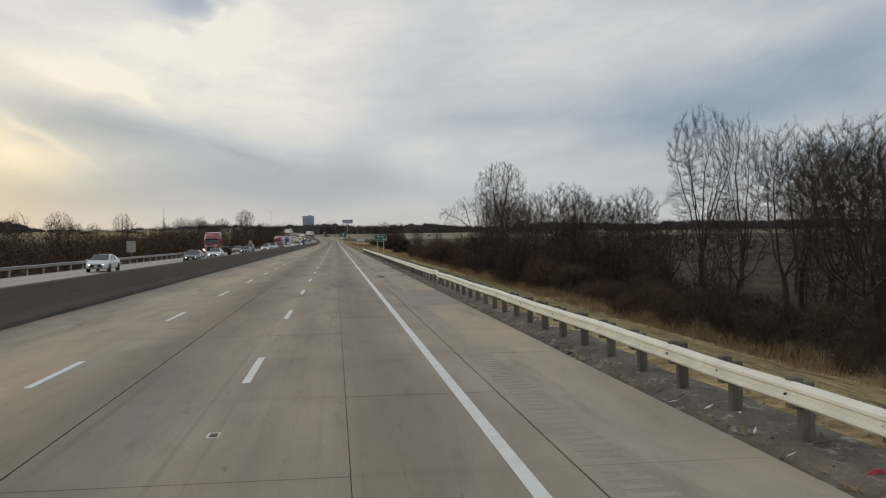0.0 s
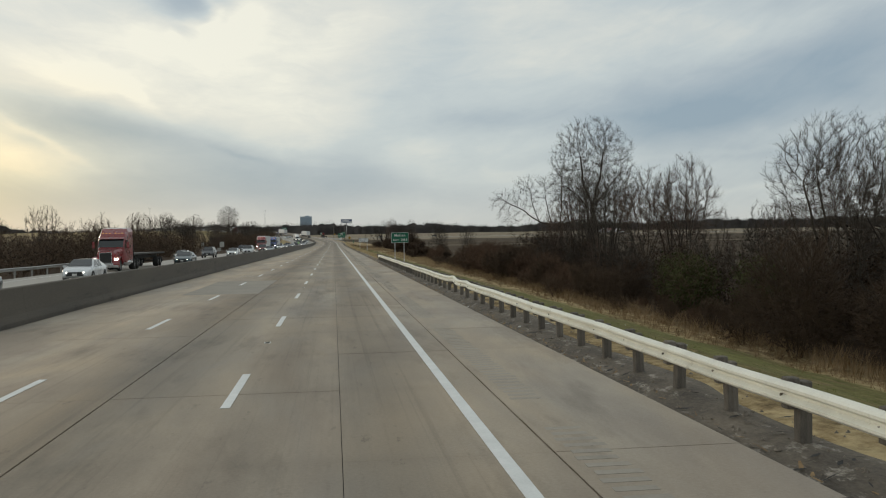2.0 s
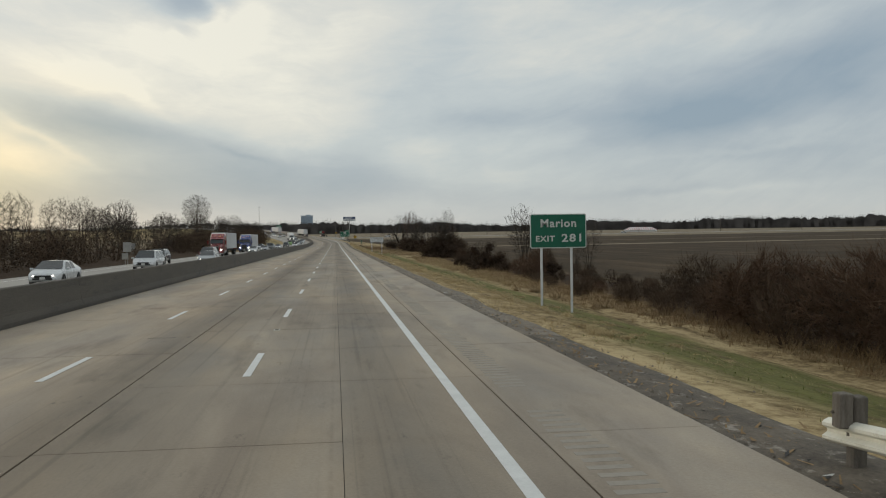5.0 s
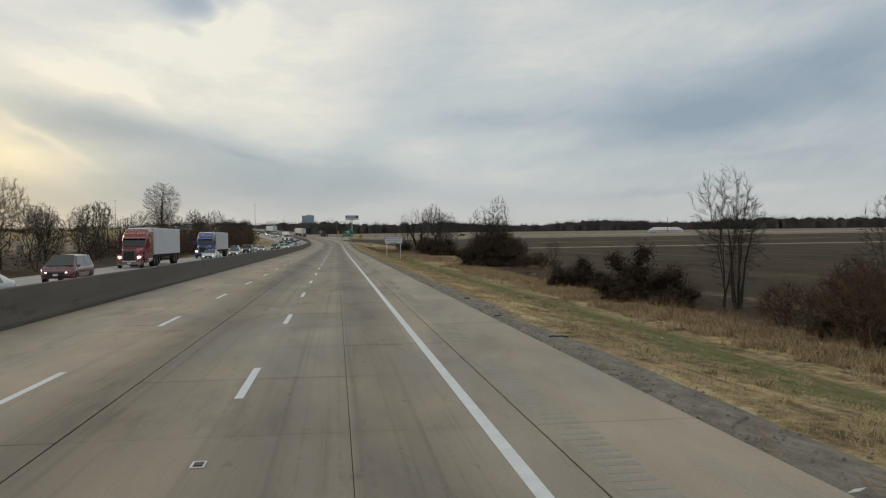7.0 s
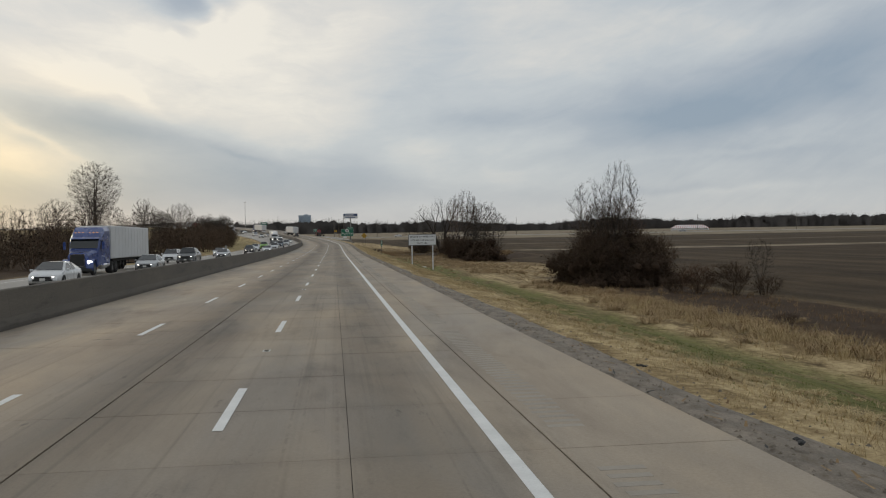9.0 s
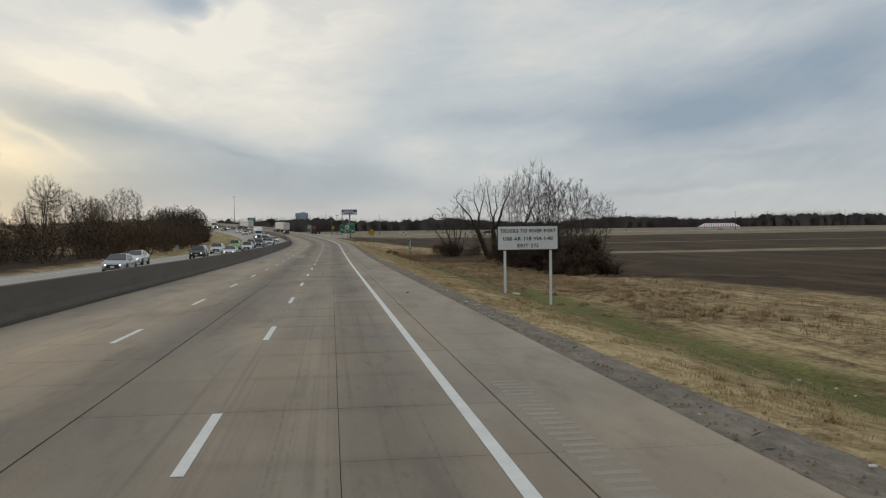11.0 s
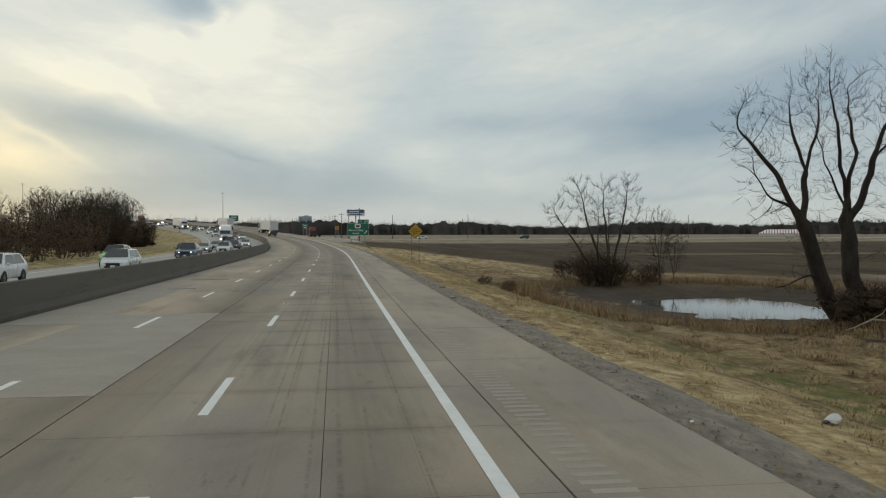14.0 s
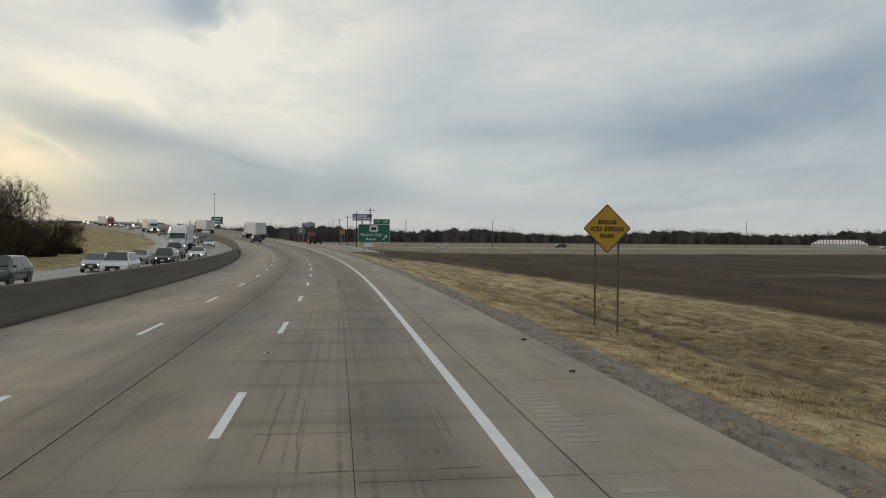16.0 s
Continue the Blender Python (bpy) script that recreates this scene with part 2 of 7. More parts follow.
def plain(name, colour, rough=.5, metal=0.0, emit=0.0, alpha=1.0, spec=.5):
    m = bpy.data.materials.new(name)
    m.use_nodes = True
    b = m.node_tree.nodes["Principled BSDF"]
    b.inputs["Base Color"].default_value = (*colour, 1)
    b.inputs["Roughness"].default_value, b.inputs["Metallic"].default_value = rough, metal
    b.inputs["Specular IOR Level"].default_value = spec
    if emit:
        b.inputs["Emission Color"].default_value, b.inputs["Emission Strength"].default_value = (*colour, 1), emit
    return m


def concrete_road():
    """Worn highway concrete: u is metres across, v metres along."""
    m = bpy.data.materials.new("road_concrete")
    m.use_nodes = True
    n = Nodes(m.node_tree)
    b = m.node_tree.nodes["Principled BSDF"]
    uv = n.add("ShaderNodeUVMap", uv="UVMap").outputs[0]
    u = n.add("ShaderNodeSeparateXYZ", ((0, uv),)).outputs[0]
    wob = n.math("MULTIPLY", n.math("SUBTRACT", n.noise(n.vec("MULTIPLY", uv, (.2, .05, 1)), 1.0, 3), .5), 1.0)
    track = n.ramp(n.math("MULTIPLY", n.math("ADD", n.math("ADD", u, wob), 10.0), 1 / 16), (
        (.0, .76), (.06, 1.06), (.20, 1.24), (.31, .98), (.375, .60), (.42, .70), (.50, 1.0), (.55, .86), (.60, .95), (.625, .74), (.66, .68), (.69, .82), (.725, 1.02), (.775, 1.04), (.83, 1.1), (1.0, 1.12)))
    grain = n.noise(uv, 22, 6, .7)
    mottle = n.noise(n.vec("MULTIPLY", uv, (1, .35, 1)), .55, 5, .6)
    lines = n.noise(n.vec("MULTIPLY", uv, (5.5, .035, 1)), 1.0, 3, .5)
    fine_lines = n.noise(n.vec("MULTIPLY", uv, (14, .05, 1)), 1.0, 4, .6)
    skid = n.mix(1.0, n.ramp(lines, ((.30, .62), (.43, 1.0))), n.ramp(fine_lines, ((.30, .72), (.42, 1.0))), "MULTIPLY")
    blot = n.ramp(n.noise(n.vec("MULTIPLY", uv, (.8, .16, 1)), 1.0, 6, .65), ((.28, .52), (.45, 1.0)))
    c = n.ramp(n.math("ADD", n.math("MULTIPLY", grain, .4), n.math("MULTIPLY", mottle, .6)), ((.28, (.195, .172, .140)), (.55, (.290, .262, .221)), (.78, (.360, .330, .284))))
    c = n.mix(1.0, c, track, "MULTIPLY")
    # the streaks come and go along the lane
    gate = n.ramp(n.noise(n.vec("MULTIPLY", uv, (1.2, .11, 1)), 1.0, 5, .65), ((.36, .25), (.58, 1.0)))
    tread = n.ramp(n.math("MULTIPLY", n.math("ADD", u, 10.0), 1 / 16), ((.10, .4), (.30, 1.0), (.70, 1.0), (.725, .0)))
    c = n.mix(n.math("MULTIPLY", gate, n.math("MULTIPLY", tread, .62)), c, n.mix(1.0, c, skid, "MULTIPLY"))
    # broad pale and dark areas, some greyer and some browner than the rest
    broad = n.noise(n.vec("MULTIPLY", uv, (.42, .10, 1)), 1.0, 5, .62, .6)
    c = n.mix(1.0, c, n.ramp(broad, ((.33, (.80, .79, .80)), (.50, (1.0, 1.0, 1.0)), (.66, (1.16, 1.13, 1.08)))), "MULTIPLY")
    hue = n.noise(n.vec("MULTIPLY", uv, (.30, .06, 1)), 1.3, 4, .6, .4)
    c = n.mix(1.0, c, n.ramp(hue, ((.36, (.985, .995, 1.02)), (.5, (1.03, 1.0, .965)), (.64, (1.055, 1.0, .935)))), "MULTIPLY")
    speck = n.ramp(n.noise(n.vec("MULTIPLY", uv, (3.2, .9, 1)), 1.0, 7, .75), ((.30, .45), (.40, 1.0)))
    lane = n.ramp(n.math("MULTIPLY", n.math("ADD", u, 10.0), 1 / 16), ((.28, .3), (.36, 1.0), (.42, .4), (.53, .8), (.60, .4), (.65, 1.0), (.72, .25), (1.0, .2)))
    c = n.mix(lane, c, n.mix(1.0, c, speck, "MULTIPLY"))
    c = n.mix(.7, c, blot, "MULTIPLY")
    left = n.ramp(n.math("MULTIPLY", n.math("ADD", u, 10.0), 1 / 7), ((.15, .0), (.4, .5), (.75, .5), (1.0, .0)))
    c = n.mix(left, c, n.mix(1.0, c, (1.06, .995, .93, 1), "MULTIPLY"))
    # the tone changes along the road: paler at first, darker after
    v_ = n.add("ShaderNodeSeparateXYZ", ((0, uv),)).outputs[1]
    c = n.mix(1.0, c, n.ramp(n.math("MULTIPLY", v_, 1 / 640), ((.0, 1.12), (.28, 1.13), (.45, 1.06), (.62, .97), (.80, .94), (1.0, .94))), "MULTIPLY")
    k = n.math("ADD", n.math("MULTIPLY", n.add("ShaderNodeObjectInfo").outputs["Random"], .10), .95)
    c = n.mix(1.0, c, n.add("ShaderNodeCombineXYZ", ((0, k), (1, k), (2, k))).outputs[0], "MULTIPLY")
    # grime beside the cross joints, heavier on the older slabs further on
    early = n.math("LESS_THAN", v_, 270.3)
    pitch = n.math("ADD", n.math("MULTIPLY", early, 1.55), 3.0)
    edge = n.math("MULTIPLY", n.math("PINGPONG", n.math("SUBTRACT", v_, 270.3), n.math("MULTIPLY", pitch, .5)), 1.0)
    ragged_ = n.math("MULTIPLY", n.noise(n.vec("MULTIPLY", uv, (2.2, 5.0, 1)), 1.0, 5, .7), .42)
    stain = n.ramp(n.math("SUBTRACT", edge, n.math("SUBTRACT", ragged_, .12)), ((.0, 1.0), (.10, .55), (.30, 0.0)))
    old = n.ramp(n.math("MULTIPLY", v_, 1 / 640), ((.0, .16), (.42, .22), (.66, .45), (.74, .7), (1.0, .7)))
    c = n.mix(n.math("MULTIPLY", n.math("MULTIPLY", stain, old), n.ramp(n.math("MULTIPLY", n.math("ADD", u, 10.0), 1 / 16), ((.30, .14), (.50, .2), (.53, .7), (.70, .6), (.74, .12)))), c, n.mix(1.0, c, (.58, .55, .53, 1), "MULTIPLY"))
    # chattering tyre marks in the driven lane
    marks = None
    for at_u, wide_ in ((-.91, .030), (-.74, .026), (-.29, .034), (.04, .050), (.41, .028), (.95, .022)):
        d_ = n.math("ABSOLUTE", n.math("SUBTRACT", n.math("ADD", u, n.math("MULTIPLY", wob, .10)), at_u))
        line_ = n.ramp(n.math("MULTIPLY", d_, 1 / wide_), ((.3, 1.0), (1.0, 0.0)))
        marks = line_ if marks is None else n.math("MAXIMUM", marks, line_)
    chatter = n.ramp(n.noise(n.vec("MULTIPLY", uv, (3.0, 2.6, 1)), 1.0, 5, .75), ((.42, 0.0), (.56, 1.0)))
    spell = n.ramp(n.noise(n.vec("MULTIPLY", uv, (1.1, .09, 1)), 1.0, 4, .6), ((.40, 0.0), (.56, 1.0)))
    worn = n.ramp(n.math("MULTIPLY", v_, 1 / 640), ((.0, .12), (.40, .35), (.66, .6), (.74, 1.0)))
    c = n.mix(n.math("MULTIPLY", n.math("MULTIPLY", marks, chatter), n.math("MULTIPLY", n.math("MULTIPLY", spell, worn), .8)), c, n.mix(1.0, c, (.45, .43, .42, 1), "MULTIPLY"))
    c = n.mix(1.0, c, (1.045, .995, .945, 1), "MULTIPLY")
    m.node_tree.links.new(c, b.inputs["Base Color"])
    m.node_tree.links.new(n.ramp(mottle, ((.3, .62), (.7, .85))), b.inputs["Roughness"])
    b.inputs["Specular IOR Level"].default_value = .35
    k = n.add("ShaderNodeBump", (("Strength", .35), ("Distance", .01), ("Height", n.noise(n.vec("MULTIPLY", uv, (1, 3, 1)), 30, 5, .7))))
    m.node_tree.links.new(k.outputs[0], b.inputs["Normal"])
    return m


def ground_cover():
    """Dry verge grass with green bands, brush litter, dark ploughed soil and stubble strips."""
    m = bpy.data.materials.new("ground_cover")
    m.use_nodes = True
    n = Nodes(m.node_tree)
    b = m.node_tree.nodes["Principled BSDF"]
    p = n.add("ShaderNodeNewGeometry").outputs["Position"]
    def mask(name):
        return n.add("ShaderNodeAttribute", attribute=name).outputs["Fac"]
    fine, mid, wide = n.noise(p, 4.5, 8, .75), n.noise(n.vec("MULTIPLY", p, (1, .35, 1)), .8, 6, .68), n.noise(p, .05, 5, .6)
    # mown swathes lie along the road, with bare and matted patches between
    swath = n.noise(n.vec("MULTIPLY", p, (1.15, .07, 1)), 1.0, 6, .62, .4)
    patch = n.noise(n.vec("MULTIPLY", p, (.8, .28, 1)), .55, 6, .7, .6)
    clump = n.noise(n.vec("MULTIPLY", p, (1, .62, 1)), 1.7, 4, .58, .5)
    lie = n.math("ADD", n.math("ADD", n.math("MULTIPLY", fine, .26), n.math("MULTIPLY", clump, .24)), n.math("ADD", n.math("MULTIPLY", swath, .26), n.math("MULTIPLY", patch, .24)))
    dry = n.ramp(lie, ((.385, (.052, .034, .017)), (.44, (.160, .112, .056)), (.50, (.335, .248, .130)), (.56, (.54, .420, .236))))
    green = n.ramp(n.math("ADD", n.math("MULTIPLY", fine, .6), n.math("MULTIPLY", patch, .4)), ((.38, (.050, .055, .015)), (.60, (.180, .182, .054))))
    g = n.math("MULTIPLY", mask("green"), n.ramp(n.math("ADD", n.math("MULTIPLY", patch, .55), n.math("MULTIPLY", swath, .45)), ((.38, 0.0), (.50, 1.0))))
    dry = n.mix(n.math("MULTIPLY", mask("tired"), n.ramp(n.noise(n.vec("MULTIPLY", p, (.7, .22, 1)), .8, 6, .7, .8), ((.32, 0.0), (.54, .9)))), dry, n.ramp(fine, ((.36, (.042, .027, .015)), (.62, (.22, .145, .075)))))
    c = n.mix(g, dry, green)
    litter = n.ramp(n.math("ADD", n.math("MULTIPLY", fine, .6), n.math("MULTIPLY", mid, .4)), ((.35, (.022, .014, .009)), (.65, (.085, .052, .03))))
    rows = n.noise(n.vec("MULTIPLY", p, (.25, .012, 1)), 1.0, 5, .6)
    soil = n.ramp(n.math("ADD", n.math("MULTIPLY", rows, .5), n.math("ADD", n.math("MULTIPLY", wide, .3), n.math("MULTIPLY", fine, .2))), ((.38, (.031, .0200, .0105)), (.5, (.058, .039, .0215)), (.62, (.100, .070, .039))))
    c = n.mix(mask("soil"), c, soil)
    straw = n.ramp(n.noise(n.vec("MULTIPLY", p, (.3, .05, 1)), 1.0, 4), ((.35, (.19, .150, .098)), (.65, (.33, .272, .19))))
    c = n.mix(mask("litter"), c, litter)
    c = n.mix(n.math("MULTIPLY", mask("straw"), n.ramp(wide, ((.3, .4), (.5, 1.0)))), c, straw)
    mud = n.ramp(mid, ((.3, (.035, .026, .02)), (.7, (.085, .068, .052))))
    c = n.mix(mask("mud"), c, mud)
    m.node_tree.links.new(c, b.inputs["Base Color"])
    b.inputs["Roughness"].default_value = .95
    b.inputs["Specular IOR Level"].default_value = .15
    k = n.add("ShaderNodeBump", (("Strength", .9), ("Distance", .06), ("Height", n.noise(p, 5, 8, .75))))
    m.node_tree.links.new(k.outputs[0], b.inputs["Normal"])
    return m


M_ROAD = concrete_road()
M_GROUND = ground_cover()
M_OPP = matter("pale_concrete", (.27, .25, .225), (.40, .375, .34), .4, .8, 0, .2, 12, coords="World", stretch=(1, .1, 1))
M_JOINT = matter("joint_filler", (.022, .019, .016), (.06, .053, .045), 5, .9, coords="World")
M_PAINT = matter("worn_white_paint", (.60, .60, .58), (.78, .78, .76), 2.5, .6, 0, .2, 30, wear=(.27, .25, .23), wear_at=(.66, .74), coords="World")
M_YELLOW = matter("worn_yellow_paint", (.50, .30, .06), (.62, .40, .1), 2.5, .6, 0, .2, 30, wear=(.27, .25, .22), wear_at=(.45, .6), coords="World")
# the barrier's base colour is darkened to stand for its shaded road face
M_BARRIER = matter("shade_dark_barrier_concrete", (.060, .051, .041), (.128, .112, .092), .5, .85, 0, .35, 18, wear=(.045, .040, .034), wear_at=(.55, .72), coords="World", stretch=(1, .25, 2.2))
M_GRAVEL = matter("gravel", (.085, .070, .053), (.30, .255, .205), 2.6, .9, 0, .6, 40, wear=(.13, .100, .069), wear_at=(.50, .68), coords="World", stretch=(1, .45, 1))
M_RUT = matter("dirt_shoulder", (.050, .040, .030), (.19, .158, .122), 1.6, .95, 0, .9, 20, wear=(.33, .295, .25), wear_at=(.56, .66), coords="World", stretch=(1, .5, 1))
M_STEEL = matter("weathered_galvanised_steel", (.68, .66, .57), (.86, .84, .74), 1.5, .55, .15, .15, 30, wear=(.48, .44, .34), wear_at=(.6, .75))
M_DULL = matter("dull_galvanised_steel", (.24, .24, .235), (.38, .38, .37), 3, .5, .6, .15, 40)
M_WOOD = matter("grey_timber", (.075, .062, .05), (.21, .185, .155), 4, .9, 0, .5, 50, stretch=(4, 4, .6), spread=.5)
M_POLE = matter("old_pole_timber", (.06, .05, .042), (.15, .125, .10), 3, .9, 0, .3, 30, stretch=(3, 3, .4))
M_BARK = matter("grey_bark", (.030, .024, .0195), (.105, .087, .071), 2.2, .95, 0, .6, 22, stretch=(1, 1, .4), spread=.5, spec=.2)
M_TWIG = matter("brown_twigs", (.050, .034, .024), (.135, .094, .064), 1.5, .95, 0, 0, 20, spread=.6, spec=.15)
# near-black leaf colour that stands for the shade inside the thickets
M_SHADE_LEAF = matter("thicket_shade_leaves", (.014, .0108, .0085), (.047, .035, .0255), 1.2, .95, 0, 0, 14, spread=.6, spec=.15)
M_EVERGREEN = matter("dark_evergreen_leaves", (.026, .032, .010), (.090, .098, .034), 1.2, .9, 0, 0, 14, spec=.2)
M_STRAW = matter("dry_grass_blades", (.28, .205, .105), (.60, .475, .270), .8, .95, 0, 0, 9, coords="World", spec=.15)
M_REED = matter("rusty_dry_weeds", (.14, .087, .046), (.38, .265, .145), .8, .95, 0, 0, 9, coords="World", spec=.15)
M_SIGN_GREEN = matter("green_sign_sheeting", (.004, .10, .058), (.006, .135, .08), 3, .45, 0, .02, 60)
M_SIGN_WHITE = matter("white_sign_sheeting", (.58, .59, .61), (.70, .71, .73), 3, .45, 0, .02, 60)
M_SIGN_YELLOW = matter("faded_yellow_sheeting", (.42, .235, .012), (.53, .31, .02), 3, .45, 0, .02, 60)
M_LEGEND_WHITE = plain("reflective_white_legend", (.62, .64, .62), .5)
M_LEGEND_BLACK = plain("black_legend", (.015, .014, .013), .6)
M_WATER = plain("pond_water", (.018, .016, .013), .04, spec=.6)


# ---- building helpers ----
class Geo:
    """Collects vertices and faces of one mesh."""

    def __init__(self):
        self.v, self.f, self.uv = [], [], []

    def quad(self, *p):
        k = len(self.v)
        self.v += [tuple(q) for q in p]
        self.f.append(tuple(range(k, k + len(p))))

    def box(self, size, m=None, chamfer=0.0):
        """A box about the origin of m; with a chamfer its upright and level edges are cut."""
        x, y, z = (d / 2 for d in size)
        m = m or Matrix()
        k = len(self.v)
        if chamfer <= 0:
            self.v += [tuple(m @ Vector((i * x, j * y, l * z))) for l in (-1, 1) for j in (-1, 1) for i in (-1, 1)]
            self.f += [tuple(k + i for i in q) for q in ((0, 2, 3, 1), (4, 5, 7, 6), (0, 1, 5, 4), (2, 6, 7, 3), (0, 4, 6, 2), (1, 3, 7, 5))]
            return
        c = min(chamfer, x * .9, y * .9, z * .9)
        ring = []
        for l, e in ((-z, c), (-z + c, 0), (z - c, 0), (z, c)):
            a, b2 = x - e, y - e
            g = c if e == 0 else c * .6
            pts = ((a - g, -b2), (a, -b2 + g), (a, b2 - g), (a - g, b2), (-a + g, b2), (-a, b2 - g), (-a, -b2 + g), (-a + g, -b2))
            ring.append([len(self.v) + i for i in range(8)])
            self.v += [tuple(m @ Vector((p[0], p[1], l))) for p in pts]
        for r0, r1 in zip(ring, ring[1:]):
            self.f += [(r0[i], r0[(i + 1) % 8], r1[(i + 1) % 8], r1[i]) for i in range(8)]
        self.f += [tuple(reversed(ring[0])), tuple(ring[-1])]

    def loft(self, rings, closed=True, caps=True):
        k = len(self.v)
        n = len(rings[0])
        for r in rings:
            self.v += [tuple(p) for p in r]
        for i in range(len(rings) - 1):
            for j in range(n if closed else n - 1):
                a, b = k + i * n + j, k + i * n + (j + 1) % n
                self.f.append((a, b, b + n, a + n))
        if caps and closed:
            self.f += [tuple(k + j for j in reversed(range(n))), tuple(k + (len(rings) - 1) * n + j for j in range(n))]

    def tube(self, pts, radii, sides=8, caps=True):
        rings = []
        side = Vector((1, 0, 0))
        for i, p in enumerate(pts):
            p = Vector(p)
            d = (Vector(pts[min(i + 1, len(pts) - 1)]) - Vector(pts[max(i - 1, 0)])).normalized()
            side = (side - d * side.dot(d))
            side = side.normalized() if side.length > 1e-4 else d.orthogonal().normalized()
            up = d.cross(side)
            r = radii[i] if not isinstance(radii, (int, float)) else radii
            rings.append([p + (side * math.cos(a) + up * math.sin(a)) * r for a in (2 * math.pi * j / sides for j in range(sides))])
        self.loft(rings, True, caps)

    def mesh(self, name, material=None, smooth=False, uv=None):
        me = bpy.data.meshes.new(name)
        me.from_pydata(self.v, [], self.f)
        if uv is not None:
            layer = me.uv_layers.new(name="UVMap")
            idx = np.empty(len(me.loops), np.int32)
            me.loops.foreach_get("vertex_index", idx)
            layer.data.foreach_set("uv", np.asarray(uv, np.float32)[idx].ravel())
        if material:
            me.materials.append(material)
        if smooth:
            me.polygons.foreach_set("use_smooth", [True] * len(me.polygons))
        me.update()
        return me


def thing(name, label, category, m=None, group="", kind=""):
    e = new(name)
    if m is not None:
        e.matrix_world = m
    return tagged(e, label, category, group, kind)


def part(name, geo, material, parent, label="", smooth=False, m=None, kind="", uv=None):
    ob = new(name, geo.mesh(name, material, smooth, uv) if isinstance(geo, Geo) else geo)
    ob.parent = parent
    if m is not None:
        ob.matrix_basis = m
    return tagged(ob, label, kind=kind)


def single(name, geo, material, label, category, m=None, kind="", group="", smooth=False, uv=None):
    ob = new(name, geo.mesh(name, material, smooth, uv) if isinstance(geo, Geo) else geo)
    if m is not None:
        ob.matrix_world = m
    return tagged(ob, label, category, group, kind)


def ribbon(geo, s0, s1, o0, o1, dz=0.0, step=4.0, depth=0.0, uv=None):
    """A strip of surface along the road; with a depth it also has sides and ends."""
    n = max(1, int(math.ceil((s1 - s0) / step)))
    k = len(geo.v)
    for i in range(n + 1):
        s = s0 + (s1 - s0) * i / n
        row = [at(s, o0, dz), at(s, o1, dz)] + ([at(s, o1, dz - depth), at(s, o0, dz - depth)] if depth else [])
        geo.v += [tuple(p) for p in row]
        if uv is not None:
            uv += [(o0, s), (o1, s)] + ([(o1, s), (o0, s)] if depth else [])
    r = 4 if depth else 2
    for i in range(n):
        a, b = k + i * r, k + (i + 1) * r
        geo.f.append((a, a + 1, b + 1, b))
        if depth:
            geo.f += [(a + 1, a + 2, b + 2, b + 1), (a + 3, a, b, b + 3)]
    if depth:
        geo.f += [(k, k + 3, k + 2, k + 1), (k + n * 4, k + n * 4 + 1, k + n * 4 + 2, k + n * 4 + 3)]


def swept(geo, s0, s1, profile, step=4.0, closed=True):
    """A profile of (o, dz) swept along the road."""
    n = max(1, int(math.ceil((s1 - s0) / step)))
    geo.loft([[at(s0 + (s1 - s0) * i / n, o, z) for o, z in profile] for i in range(n + 1)], closed, closed)


# ---- ground: one sheet from the verge to the horizon ----
def RUT(y):
    """The wet rut at the foot of the verge, past the pond."""
    return np.interp(y, [500, 524, 531, 538, 546, 580], [15.0, 13.7, 13.15, 13.2, 13.45, 14.2])


